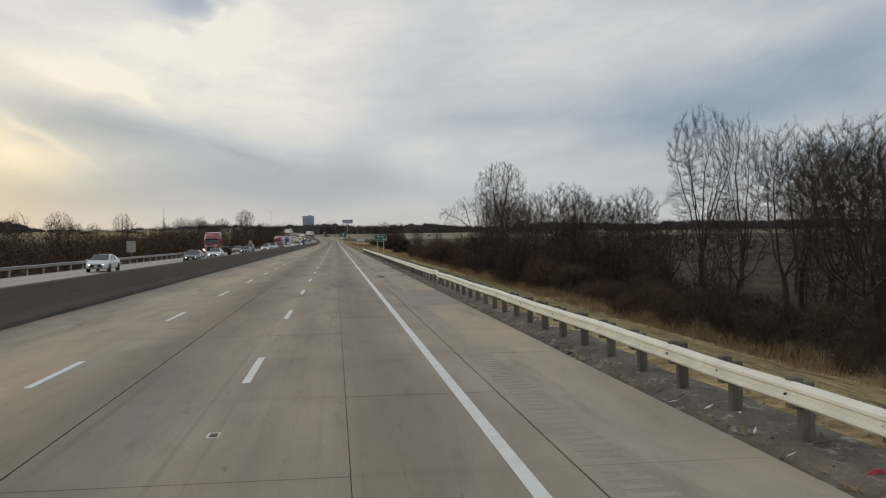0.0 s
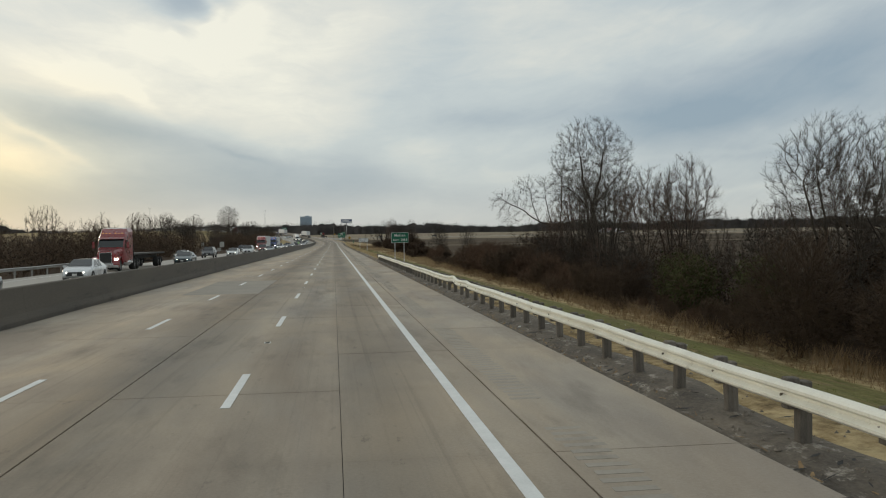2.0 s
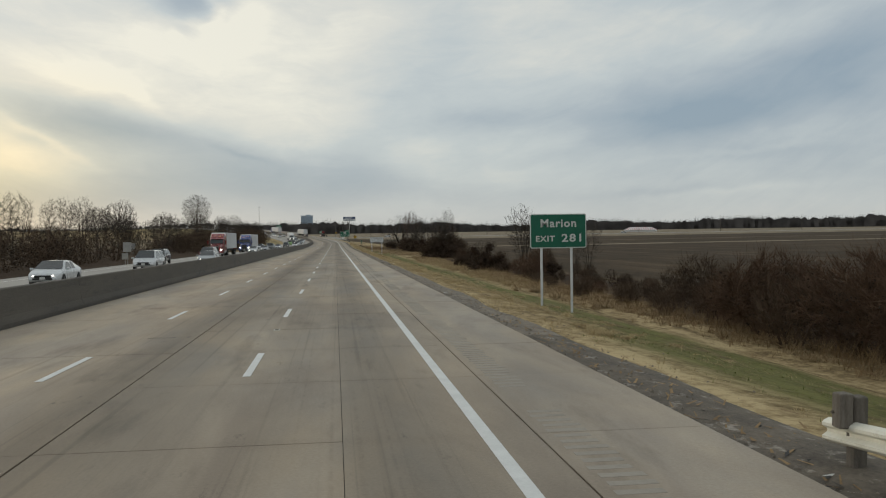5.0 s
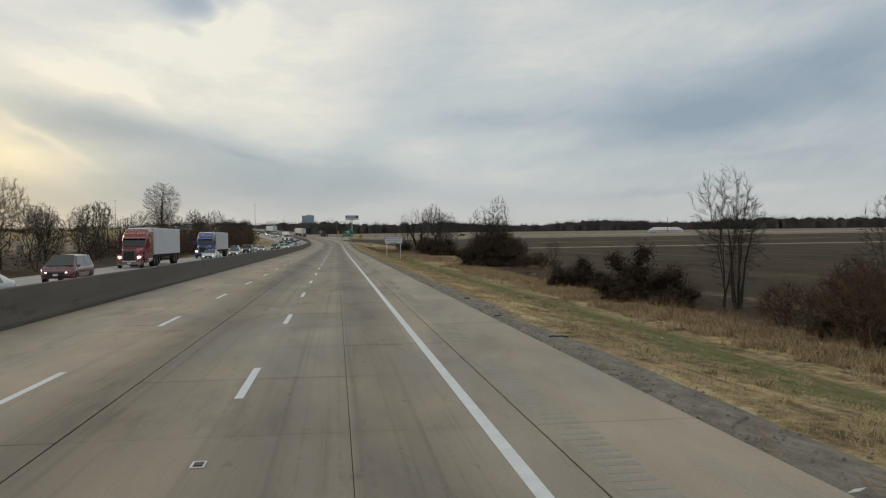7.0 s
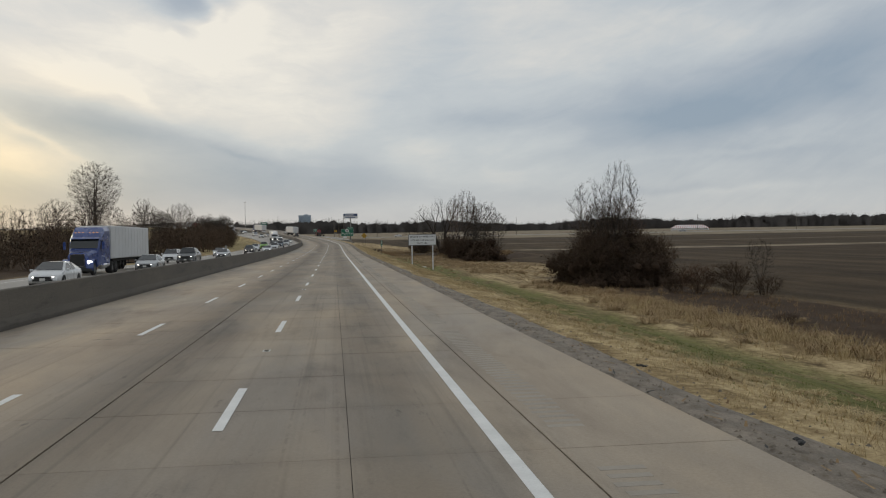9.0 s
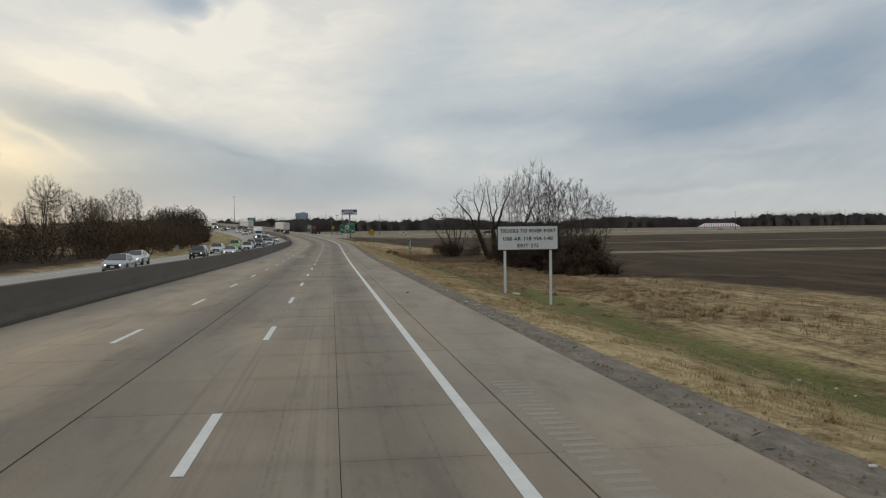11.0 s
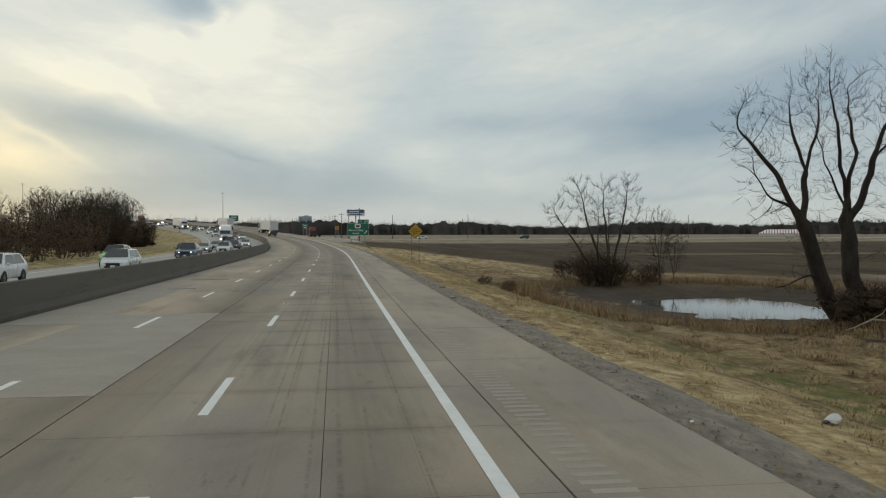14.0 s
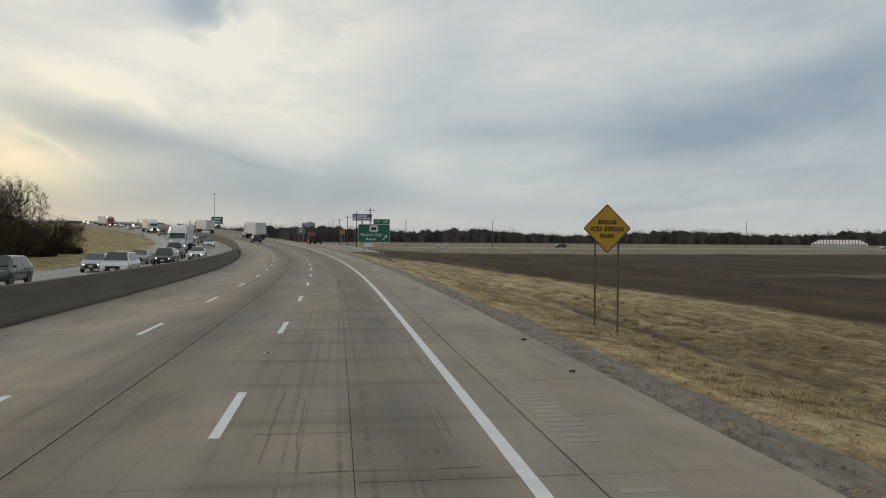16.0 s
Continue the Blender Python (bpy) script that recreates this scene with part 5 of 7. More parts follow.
def joined_thicket(name, label, spots):
    # the foliage here is added dark filling that stands for inner shade
    for which, mtl, sub in (("branchwork", M_TWIG, 0), ("foliage", M_SHADE_LEAF, 1)):
        vs, fs, n = [], [], 0
        for k, x, y, sc, turn, flat in spots:
            one = light[k][sub]
            co = np.array(one.v) * (sc, sc, sc * flat)
            c, s_ = math.cos(radians(turn)), math.sin(radians(turn))
            co = np.stack([co[:, 0] * c - co[:, 1] * s_ + x, co[:, 0] * s_ + co[:, 1] * c + y, co[:, 2] + ground_at(x, y)], -1)
            vs.append(co)
            fs += [tuple(n + i for i in p) for p in one.f]
            n += len(co)
        me = bpy.data.meshes.new(name)
        me.from_pydata(np.concatenate(vs).tolist(), [], fs)
        me.materials.append(mtl)
        if sub == 0:
            base = tagged(new(name, me), label, "shrubs", kind="stuff")
        else:
            ob = new("foliage", me)
            ob.parent = base
            tagged(ob, kind="stuff")


spots = []
s = 62.0
while s < 574:
    gap = 340 < s < 392
    for o in (-36, -41, -47):
        if not gap:
            p = at(s + rng.uniform(-2, 2), o + rng.gauss(0, 1.3) - (5 if s < 330 else 0) + (4 if 470 < s < 640 else 0))
            spots.append((rng.choice((0, 2, 3)), p.x, p.y, rng.uniform(1.2, 1.75) * (1.15 if s > 400 else 1.12) * (1.2 if s > 590 else 1.0), rng.uniform(0, 360), rng.uniform(.85, 1.1)))
    s += rng.uniform(6.0, 8.0)
joined_thicket("rear_thicket", "dense dark rear of the thicket beside the guard rail", back_rows)
joined_thicket("far_thicket", "long dark thicket beyond the opposite carriageway", spots)

# single trees
G1 = "bare trees in the thicket"


def fan(seed, height, spread, foot, k, top=.72):
    """Limb lines that rise from one foot and open like a fan."""
    r = random.Random(seed)
    out = [((0, 0, -.3), (r.gauss(0, .05), r.gauss(0, .05), foot * height))]
    for i in range(k):
        a = 2 * math.pi * (i + r.random() * .6) / k
        q, h = spread * r.uniform(.35, 1.0), height * top * r.uniform(.85, 1.1)
        z0 = foot * height * r.uniform(.75, 1.0)
        c, s_ = math.cos(a), math.sin(a)
        out.append(((0, 0, z0), (c * q * .42, s_ * q * .42, z0 + (h - z0) * .45), (c * q, s_ * q, h)))
    return out


def crooked(seed, height, spread, k=4, foot=.16):
    """A short leaning trunk that breaks into wide crooked limbs."""
    r = random.Random(seed)
    lx, ly = r.gauss(0, .25), r.gauss(0, .25)
    out = [((0, 0, -.3), (lx, ly, foot * height))]
    for i in range(k):
        a = 2 * math.pi * (i + r.random() * .7) / k
        q = spread * r.uniform(.6, 1.0)
        c, s_ = math.cos(a), math.sin(a)
        z1, z2 = height * r.uniform(.3, .42), height * r.uniform(.5, .72)
        out.append(((lx, ly, foot * height * r.uniform(.8, 1)), (lx + c * q * .5, ly + s_ * q * .5, z1), (lx + c * q * .8 + r.gauss(0, .3), ly + s_ * q * .8 + r.gauss(0, .3), z2)))
    return out


elm = tree("tree", 11, "tall bare elm with a high round crown above the thicket", 32.4, 176.6, [((0, 0, -.3), (.1, 0, 4.5), (0, .1, 9.4)), ((0, .1, 9.2), (-1.1, .4, 12), (-1.6, .3, 15.5)), ((0, .1, 9.4), (.9, -.4, 12.4), (1.2, -.6, 16.0)), ((0, .1, 8.6), (2.4, .8, 11.6), (4.0, 1.0, 13.4)), ((0, 0, 8.0), (-2.2, -1, 10.4), (-4.0, -1.2, 11.8))],
           [(0, 0, 14.8, 5.4, 5.2, 5.6), (-3.2, 0, 11.4, 3.2, 3.4, 2.6), (3.2, 0, 11.4, 3.4, 3.2, 3.0)], group=G1, n=2600, radius=.46, twigs=4, twig=.6, kill=.50)
ash = tree("tree", 12, "tall bare tree with steep crowded limbs opening like a fan", 39.5, 97.5, fan(3, 19.2, 3.6, .24, 9), [(0, 0, 14.2, 4.0, 4.0, 5.6), (0, 0, 9.5, 4.4, 4.2, 2.6)], group=G1, n=1900, radius=.36, up=.22, wild=.14, twigs=4, twig=.7)
ash2 = tree("tree", 22, "bare tree of steep limbs with a narrow crown", 41.2, 91.5, fan(8, 17.6, 2.6, .2, 6), [(0, 0, 12.6, 3.0, 3.0, 5.2), (.5, 0, 8, 2.6, 2.6, 2.6)], group=G1, n=1300, radius=.28, up=.2, wild=.15, twigs=4, twig=.65)
oak = tree("tree", 13, "spreading bare tree with crooked forking limbs", 33.6, 57.6, crooked(5, 13, 4.2, 5), [(0, 0, 9.4, 4.6, 4.4, 4.0), (-1.5, 0, 6.4, 3.4, 3.0, 1.8)], group=G1, n=1700, radius=.30, up=.12, wild=.26, twigs=5, twig=.55)
oak2 = tree("tree", 23, "bare tree with steep crooked limbs", 31.7, 65, crooked(9, 13, 2.8, 4, .22), [(0, 0, 9.6, 3.4, 3.2, 4.0), (.8, 0, 6, 2.4, 2.4, 1.8)], group=G1, n=1300, radius=.24, up=.16, wild=.24, twigs=5, twig=.55)
thorn = tree("tree", 19, "dark spreading thorn tree with layered crooked limbs", 29.3, 108.6, crooked(12, 10.5, 3.6, 5, .2), [(0, 0, 7.6, 3.7, 3.5, 2.5), (1.4, 0, 9.0, 1.9, 1.9, 1.6), (-1.6, 0, 5.2, 2.6, 2.4, 1.5)], group=G1, n=1200, radius=.22, up=.0, wild=.34, twigs=5, twig=.45, step=.30, hair=.008)
snag = tree("tree", 18, "bare tree with one long limb sweeping low over the thicket", 31.5, 189, [((0, 0, -.3), (.1, 0, 4.0), (0, 0, 7.0)), ((0, 0, 7.0), (.4, .2, 10.5), (.5, 0, 14)), ((0, 0, 6.8), (-3.1, -.2, 7.3), (-5.4, -.4, 8.9), (-8.4, -.6, 10.6)), ((-3, -.2, 7.4), (-4.0, 0, 9.6), (-4.3, .2, 11.8)), ((-1.4, 0, 7.0), (-1.8, .4, 10), (-2.2, .3, 12.6)), ((0, 0, 4.6), (-3.4, .6, 5.0), (-6, .8, 4.6)), ((0, 0, 7), (2.2, .4, 9), (3.2, .6, 11))],
            [(-4.4, 0, 11.4, 3.0, 2.2, 2.6), (-8.0, -.4, 10.0, 2.2, 2.0, 2.2), (.2, 0, 13, 2.2, 2.2, 2.6), (2.8, .4, 11, 2.0, 2.0, 2.4), (-7.4, -.4, 7.6, 2.0, 1.8, 1.2)], group=G1, n=1700, radius=.34, up=.1, wild=.22, twigs=4, twig=.55)
multi = tree("tree", 14, "bare tree of several slim stems", 27.7, 157, [((.2 * i - .4, .15 * (i % 2), -.3), (.5 * i - 1, .3 * (i % 2), 4), (1.0 * i - 2, .5 * (i % 2) - .3, 8.6)) for i in range(5)], [(0, 0, 8.4, 3.4, 3.0, 4.0)], group=G1, n=1200, radius=.15, up=.2, wild=.18, twigs=5, twig=.5)
M_TIPS = matter("ruddy_twig_tips", (.065, .045, .036), (.17, .125, .10), 1.5, .95, 0, 0, 20, spread=.4, spec=.15)
ruddy = tree("tree", 24, "bushy bare tree with dense ruddy twigs", 29.5, 150, fan(14, 11.5, 2.6, .16, 6), [(0, 0, 8.0, 3.2, 3.0, 3.9)], tips=M_TIPS, group=G1, n=1300, radius=.18, up=.14, wild=.2, twigs=6, twig=.6)
aspen = tree("tree", 20, "tall slender bare tree with fine ruddy twigs", 26.4, 464.5, [((0, 0, -.3), (.1, 0, 5), (.25, .1, 10.2)), ((.1, 0, 4.2), (.9, .2, 7), (1.2, .3, 9.6)), ((.1, 0, 5), (-.8, .2, 8), (-1.1, 0, 10.4))], [(0, 0, 9.6, 2.0, 1.9, 4.4), (0, 0, 6, 1.4, 1.4, 2.0)], tips=M_TIPS, group="pond trees", n=1100, radius=.15, up=.24, wild=.13, twigs=5, twig=.55, hair=.0065)
slim = tree("tree", 15, "slim bare tree with upright twigs", 25.4, 282.6, fan(21, 9.0, 1.7, .12, 6), [(0, 0, 6.2, 2.5, 2.4, 3.3)], group=G1, n=800, radius=.12, up=.16, wild=.2, twigs=5, twig=.42)
def plant(rows):
    for t, x, y, sc, a in rows:
        tree_copy(t, x, y, sc, a)


# the first stand of the belt
plant(((oak, 36.5, 61, 1.0, 200), (oak2, 35.0, 69, 1.0, 70), (oak2, 32.8, 60.4, 1.0, 190), (thorn, 30.5, 53.5, 1.15, 10), (oak, 39, 72, .95, 120), (thorn, 34.5, 79, .8, 160), (ash2, 43, 84, .72, 40), (oak2, 38, 50, 1.1, 260), (oak, 33, 47, 1.1, 300), (multi, 40, 64, 1.0, 33), (thorn, 33.5, 83, .7, 20)))
# round the tall ashes
plant(((thorn, 28.9, 91.4, .78, 130), (thorn, 33, 90, .8, 300), (multi, 35.5, 97, .62, 30), (thorn, 31, 96.5, .7, 210), (ruddy, 36.5, 104, .62, 50), (oak2, 44, 100, .7, 310), (oak2, 39, 115.5, .85, 20), (slim, 35, 104, 1.0, 10), (thorn, 31.5, 104, .95, 60), (thorn, 28.8, 113, .8, 250), (multi, 33.5, 112, .72, 80)))
# the thinner stretch after them
plant(((oak, 29.6, 118, .96, 40), (ruddy, 32.5, 122, .9, 200), (slim, 27, 121, .8, 90), (ruddy, 34, 132, .72, 30), (slim, 29, 134, .75, 190), (thorn, 36, 139, .62, 310)))
# round the elm and the leaning snag
plant(((ruddy, 31.5, 145, 1.0, 110), (multi, 33, 152, .95, 200), (slim, 28.4, 163, .9, 20), (multi, 31, 167, .95, 300), (ruddy, 35.5, 169, .95, 260), (thorn, 29.6, 171, .75, 80), (oak2, 37, 183, .85, 150), (ruddy, 31, 184, .95, 40), (multi, 33.5, 186.5, 1.1, 140), (multi, 36, 190, 1.1, 250), (slim, 29.5, 187.5, .8, 10), (thorn, 30.2, 190.5, .62, 190), (ruddy, 28.6, 181.5, .72, 330), (slim, 26.8, 149, .8, 280), (ruddy, 37.5, 160, .9, 15)))
# lone clumps along the field
plant(((multi, 25.9, 281.8, .66, 30), (slim, 30.6, 273, .72, 130), (slim, 31, 269, .78, 220), (ash2, 26.4, 370, .62, 60), (multi, 25.0, 369, .72, 170), (ruddy, 26.8, 371, .75, 310), (ruddy, 24.2, 370.5, .66, 90), (slim, 23.6, 370, .95, 45), (slim, 31.2, 352, .5, 90)))
# by the pond
plant(((aspen, 25.2, 468, .92, 200), (aspen, 27.6, 463, 1.0, 80), (aspen, 24.6, 472, .85, 300), (thorn, 28.2, 458, 1.02, 10), (thorn, 27.6, 452, .7, 130), (oak2, 29.6, 448.5, .66, 220), (slim, 26.4, 447, .66, 300), (multi, 26.6, 455, .55, 75)))
M_WILLOW = matter("dark_furrowed_bark", (.016, .012, .010), (.062, .050, .041), 3.0, .95, 0, .9, 26, stretch=(1, 1, .3), spec=.2)
willow = tree("tree", 31, "old bare willow with thick forking leaning trunks beside the pond", 25.2, 488,
              [((-.3, 0, -.3), (-1.3, .1, 2.2), (-2.6, 0, 5.2), (-4.0, .2, 7.6), (-5.8, .2, 9.8)), ((-2.6, 0, 5.2), (-1.9, .3, 8.6), (-1.5, .2, 11.6)), ((.2, .1, -.3), (.1, .2, 3.0), (-.1, .3, 6.2), (-.5, .2, 8.6), (-1.4, .3, 12)), ((.05, .3, 5.4), (1.5, .4, 8.8), (2.4, .3, 11.8)),
               ((1.5, .4, 8.6), (2.6, .3, 9.9), (3.6, .3, 10.6)), ((.6, -.1, -.3), (2.9, -.2, 2.2), (4.4, -.1, 5.2), (5.9, 0, 9.0), (6.4, .1, 11.8)), ((4.4, 0, 5.2), (6.0, .2, 6.6), (7.2, .2, 8.2)), ((-1.3, .1, 2.2), (-2.4, -.1, 2.7), (-4.0, -.2, 2.0)), ((-3.0, .1, 5.9), (-4.6, -.2, 6.4), (-5.8, -.2, 7.6)), ((-2.2, .2, 7.4), (-3.0, .4, 9.4), (-3.3, .4, 11)), ((-.1, .3, 6.2), (.6, 1.0, 9), (.4, 1.4, 12)), ((.1, .2, 4.4), (-.6, .9, 7.0), (-1.0, 1.6, 9.4)), ((2.9, -.2, 2.4), (3.2, .3, 5.6), (3.6, .4, 8.4)), ((5.2, 0, 7.2), (4.6, .2, 9.4), (4.4, .2, 11.4))],
              [(-5.2, 0, 9.6, 1.7, 1.6, 2.2), (-1.6, .2, 11.2, 1.7, 1.6, 2.6), (2.0, .3, 11.0, 1.9, 1.6, 2.4), (6.0, 0, 9.8, 1.6, 1.5, 2.8), (-3.4, -.1, 2.4, 1.2, .9, .9), (-3.6, .1, 6.0, 1.4, 1.2, 1.2)], group="pond trees", bark=M_WILLOW, n=2300, radius=.46, up=.16, wild=.30, twigs=2, twig=.5, kill=.50, step=.32, sleeve=1.5, side=3, gnarl=.085, taper=.3)
spray = tree("tree", 35, "bare many-stemmed willow fanning out of its base by the pond", 23.4, 522.3,
             [((0, 0, -.3), (-1.2, 0, 1.6), (-3.2, .3, 4.6), (-4.4, .3, 6.6)), ((.1, .1, -.3), (-.6, .2, 2.6), (-1.6, .2, 5.6), (-2.0, .2, 8.0)), ((.3, 0, -.3), (.4, .2, 3), (.1, .1, 6.2), (.1, .1, 8.2)), ((.5, 0, -.3), (1.3, .1, 3.2), (1.7, .1, 6), (2.0, .1, 8.4)), ((.7, -.1, -.3), (1.9, .1, 2.2), (2.5, .2, 4.6), (3.3, .2, 6.4)), ((.3, .2, -.3), (.8, 1.0, 3), (1.0, 1.6, 6.5)), ((.2, -.2, -.3), (-.7, -.9, 3), (-1.0, -1.5, 6))],
             [(-2.2, .2, 7.6, 2.0, 2.0, 2.2), (1.8, .2, 7.8, 1.9, 2.0, 2.2), (-4.2, .3, 6.0, 1.3, 1.4, 1.4), (0, 0, 5.6, 2.6, 2.2, 2.0)], group="pond trees", n=1800, radius=.15, up=.16, wild=.2, twigs=4, twig=.5, hair=.0065)
tree_copy(slim, 28.2, 521.5, .70, 140)
tree_copy(slim, 30.5, 524, .55, 40)
# beyond the opposite carriageway
def plant_along(rows):
    for t, s, o, sc, a in rows:
        p = at(s, o)
        tree_copy(t, p.x, p.y, sc, a)


# the near end
plant_along(((elm, 120, -58, .55, 0), (multi, 96, -50, .9, 50), (ash, 150, -62, .5, 90), (oak, 88, -52, .8, 10), (multi, 108, -56, 1.0, 200), (multi, 262, -60, .9, 10), (slim, 240, -62, 1.0, 40), (oak, 205, -60, .75, 70), (slim, 180, -60, 1.0, 100)))
# before the overpass embankment
plant_along(((oak, 330, -50, .8, 20), (oak, 312, -52, .85, 60), (multi, 352, -52, 1.0, 130), (elm, 371, -54, .62, 200), (oak, 388, -52, .75, 310), (slim, 420, -46, 1.0, 60), (slim, 400, -49, .9, 0)))
# the big clump
plant_along(((oak, 466, -44, .8, 30), (oak, 446, -47, .85, 140), (multi, 455, -44, .95, 250), (elm, 470, -47, 1.0, 115), (multi, 485, -41, .9, 100), (oak, 500, -43, .8, 200), (ash, 492, -46, .5, 300), (slim, 512, -40, 1.0, 10)))
# the far end
plant_along(((oak, 542, -43, .95, 44), (elm, 530, -46, .58, 100), (oak, 520, -44, .8, 300), (multi, 575, -40, .8, 100), (oak, 607, -40, .66, 70), (oak, 600, -42, .62, 170), (ruddy, 604, -43, .62, 170), (ruddy, 612, -41, .6, 10), (multi, 615, -42, .6, 270), (ruddy, 590, -43, .5, 80), (thorn, 560, -43, .6, 20), (ruddy, 626, -42, .6, 300)))

# slender saplings that fill the belts on both sides
saplings = []
for k, (hh, sp) in enumerate(((6.0, 1.4), (7.2, 1.1), (5.0, 1.6))):
    saplings.append(tree("sapling", 120 + k, "slender bare sapling among the thicket", *((30.5, 88), (33, 99), (27.5, 82))[k], fan(30 + k, hh, sp * .8, .2, 4), [(0, 0, hh * .62, sp, sp, hh * .36)], tips=M_TIPS if k == 1 else None, group="saplings", n=240, radius=.06, up=.16, wild=.2, twigs=4, twig=.5, hair=.012))
rng = random.Random(29)
s = 46.0
while s < 205:
    for k in range(1 if s < 88 else 2):
        o = rng.uniform(24, 31) if k else rng.uniform(30, 38)
        tree_copy(saplings[rng.randrange(3)], o, s + rng.uniform(-1.5, 1.5), rng.uniform(.55, 1.05), rng.uniform(0, 360))
    s += rng.uniform(2.6, 4.4)
for k in range(90):
    s = rng.uniform(78, 330) if k < 46 else rng.uniform(395, 640)
    p = at(s, rng.uniform(-56, -42) - (4 if s < 330 else 0))
    tree_copy(saplings[rng.choice((0, 1, 1, 2))], p.x, p.y, rng.uniform(.9, 1.4), rng.uniform(0, 360))
for k in range(16):
    p = at(588 + k * 5.0, rng.uniform(-43, -35))
    put_shrub(rng.choice((0, 2, 2)), p.x, p.y, rng.uniform(1.1, 1.45), rng.uniform(0, 360))
    # mounds added inside the clump only to darken its core like shade
    if k % 2:
        e = copy_thing(mound2, pose(p.x - 1, p.y + 1, ground_at(p.x - 1, p.y + 1), 0, 0, 47 * k))
        e.scale = (1.9, 1.9, 1.4)
for k in range(40):
    s, o = (rng.uniform(585, 668), rng.uniform(-46, -35)) if k < 26 else (rng.uniform(338, 394), rng.uniform(-54, -38))
    p = at(s, o)
    tree_copy((saplings[0], thorn, saplings[1], thorn)[k % 4], p.x, p.y, rng.uniform(.85, 1.1) * (1.15 if k < 26 and not k % 2 else .95), rng.uniform(0, 360))

# evergreen vine mass in the thicket
tw, lf = bush_geo(77, 4.4, 3.8, 300, 3, .012, 2600, .085, .26, 1.0)
for x, y in ((23.4, 124.6), (25.2, 119), (24.8, 130.5)):
    e = thing("vine_clump", "dull green evergreen vines smothering a shrub", "shrub", pose(x, y, ground_at(x, y)))
    part("branchwork", tw, M_TWIG, e)
    part("foliage", lf, M_EVERGREEN, e, "dull green leaves")

# a small bush in early yellow-green leaf
tw, lf = bush_geo(79, 1.7, 2.0, 160, 3, .010, 420, .045, .24, 1.0)
e = thing("shrub", "small bush coming into yellow-green leaf at the thicket's edge", "shrub", pose(25.8, 156.5, ground_at(25.8, 156.5)))
part("branchwork", tw, M_TWIG, e)
part("foliage", lf, matter("young_yellow_leaves", (.10, .11, .020), (.26, .27, .06), 1.5, .9, 0, 0, 14, spec=.2), e, "young yellow-green leaves")

# grass tufts on the verge, thickest at the gravel's edge and before the thicket
def blades(name, label, n, pick, mtl, h0, h1, wide, seed, per=7):
    g = Geo()
    r = random.Random(seed)
    for k in range(n):
        s, o, size = pick(r)
        p = at(s, o)
        z = ground_at(p.x, p.y)
        for j in range(per):
            a = r.uniform(0, 6.28)
            b = Vector((p.x + r.gauss(0, .10), p.y + r.gauss(0, .10), z - .03))
            h = r.uniform(h0, h1) * size
            t = b + Vector((math.cos(a) * h * .7, math.sin(a) * h * .7, h))
            w_ = Vector((-math.sin(a), math.cos(a), 0)) * wide
            g.quad(b - w_, b + w_, t)
    return single(name, g, mtl, label, "grass", kind="stuff")


def verge(r):
    s = r.uniform(4, 560)
    if noise.noise((s * .35, 0, 5)) < r.uniform(-.5, .2):
        s = r.uniform(190, 560)
    if s < 186 and r.random() < .8:
        s += 190
    return s, 5.6 + abs(r.gauss(0, 1.6)), r.uniform(.6, 1.2)


def lawn(r):
    s = r.uniform(10, 430) if r.random() < .7 else r.uniform(265, 350)
    return s, 6.2 + abs(r.gauss(0, 3.6)) if s < 190 else r.gauss(11.5, 2.4), r.uniform(.5, 1.1)


def brush_foot(r):
    s = r.uniform(30, 375)
    return s, 20.3 + r.gauss(0, 1.2), r.uniform(.5, 1.4)


def hummocks(r):
    s, o = r.uniform(250, 352), 19.4 + r.gauss(0, 1.2)
    while noise.noise((s * .55, o * .55, 11)) < r.uniform(-.25, .3):
        s, o = r.uniform(250, 352), 19.4 + r.gauss(0, 1.2)
    return s, o, r.uniform(.5, 1.25)


def mid_slope(r):
    return r.uniform(180, 580), r.uniform(8, 21), r.uniform(.4, 1.0)


def banks_(r):
    a = r.uniform(0, 6.28)
    return 503 + 21.5 * math.sin(a) + r.gauss(0, .8), 27 + 14.5 * math.cos(a) + r.gauss(0, .8), r.uniform(.7, 1.4)


def weeds(r):
    s = r.uniform(330, 450)
    return s, r.uniform(19, 31), r.uniform(.5, 1.3)


blades("verge_grass", "tufts of dry straw-coloured grass along the gravel", 17000, verge, M_STRAW, .03, .13, .008, 51)
M_GRASS = matter("dull_green_blades", (.062, .078, .020), (.17, .19, .054), .8, .95, 0, 0, 9, coords="World", spec=.15)
blades("green_grass", "short dull green winter grass on the verge", 9000, lawn, M_GRASS, .03, .09, .009, 57, 5)
blades("slope_grass", "thin dry grass on the verge slope", 13000, mid_slope, M_STRAW, .03, .09, .008, 52, 5)
blades("tall_weeds", "rusty brown weeds at the thicket's foot", 5200, brush_foot, M_REED, .2, .6, .013, 53, 6)
blades("dead_weed_stalks", "tall ruddy dead weed stalks at the thicket's foot", 3000, lambda r: (r.uniform(40, 300), 20.6 + r.gauss(0, 1.0), r.uniform(.5, 1.3)), M_REED, .5, 1.1, .011, 56, 5)
blades("rank_straw", "rank clumps of pale dry grass at the field's edge", 3000, hummocks, M_STRAW, .25, .62, .013, 58, 7)


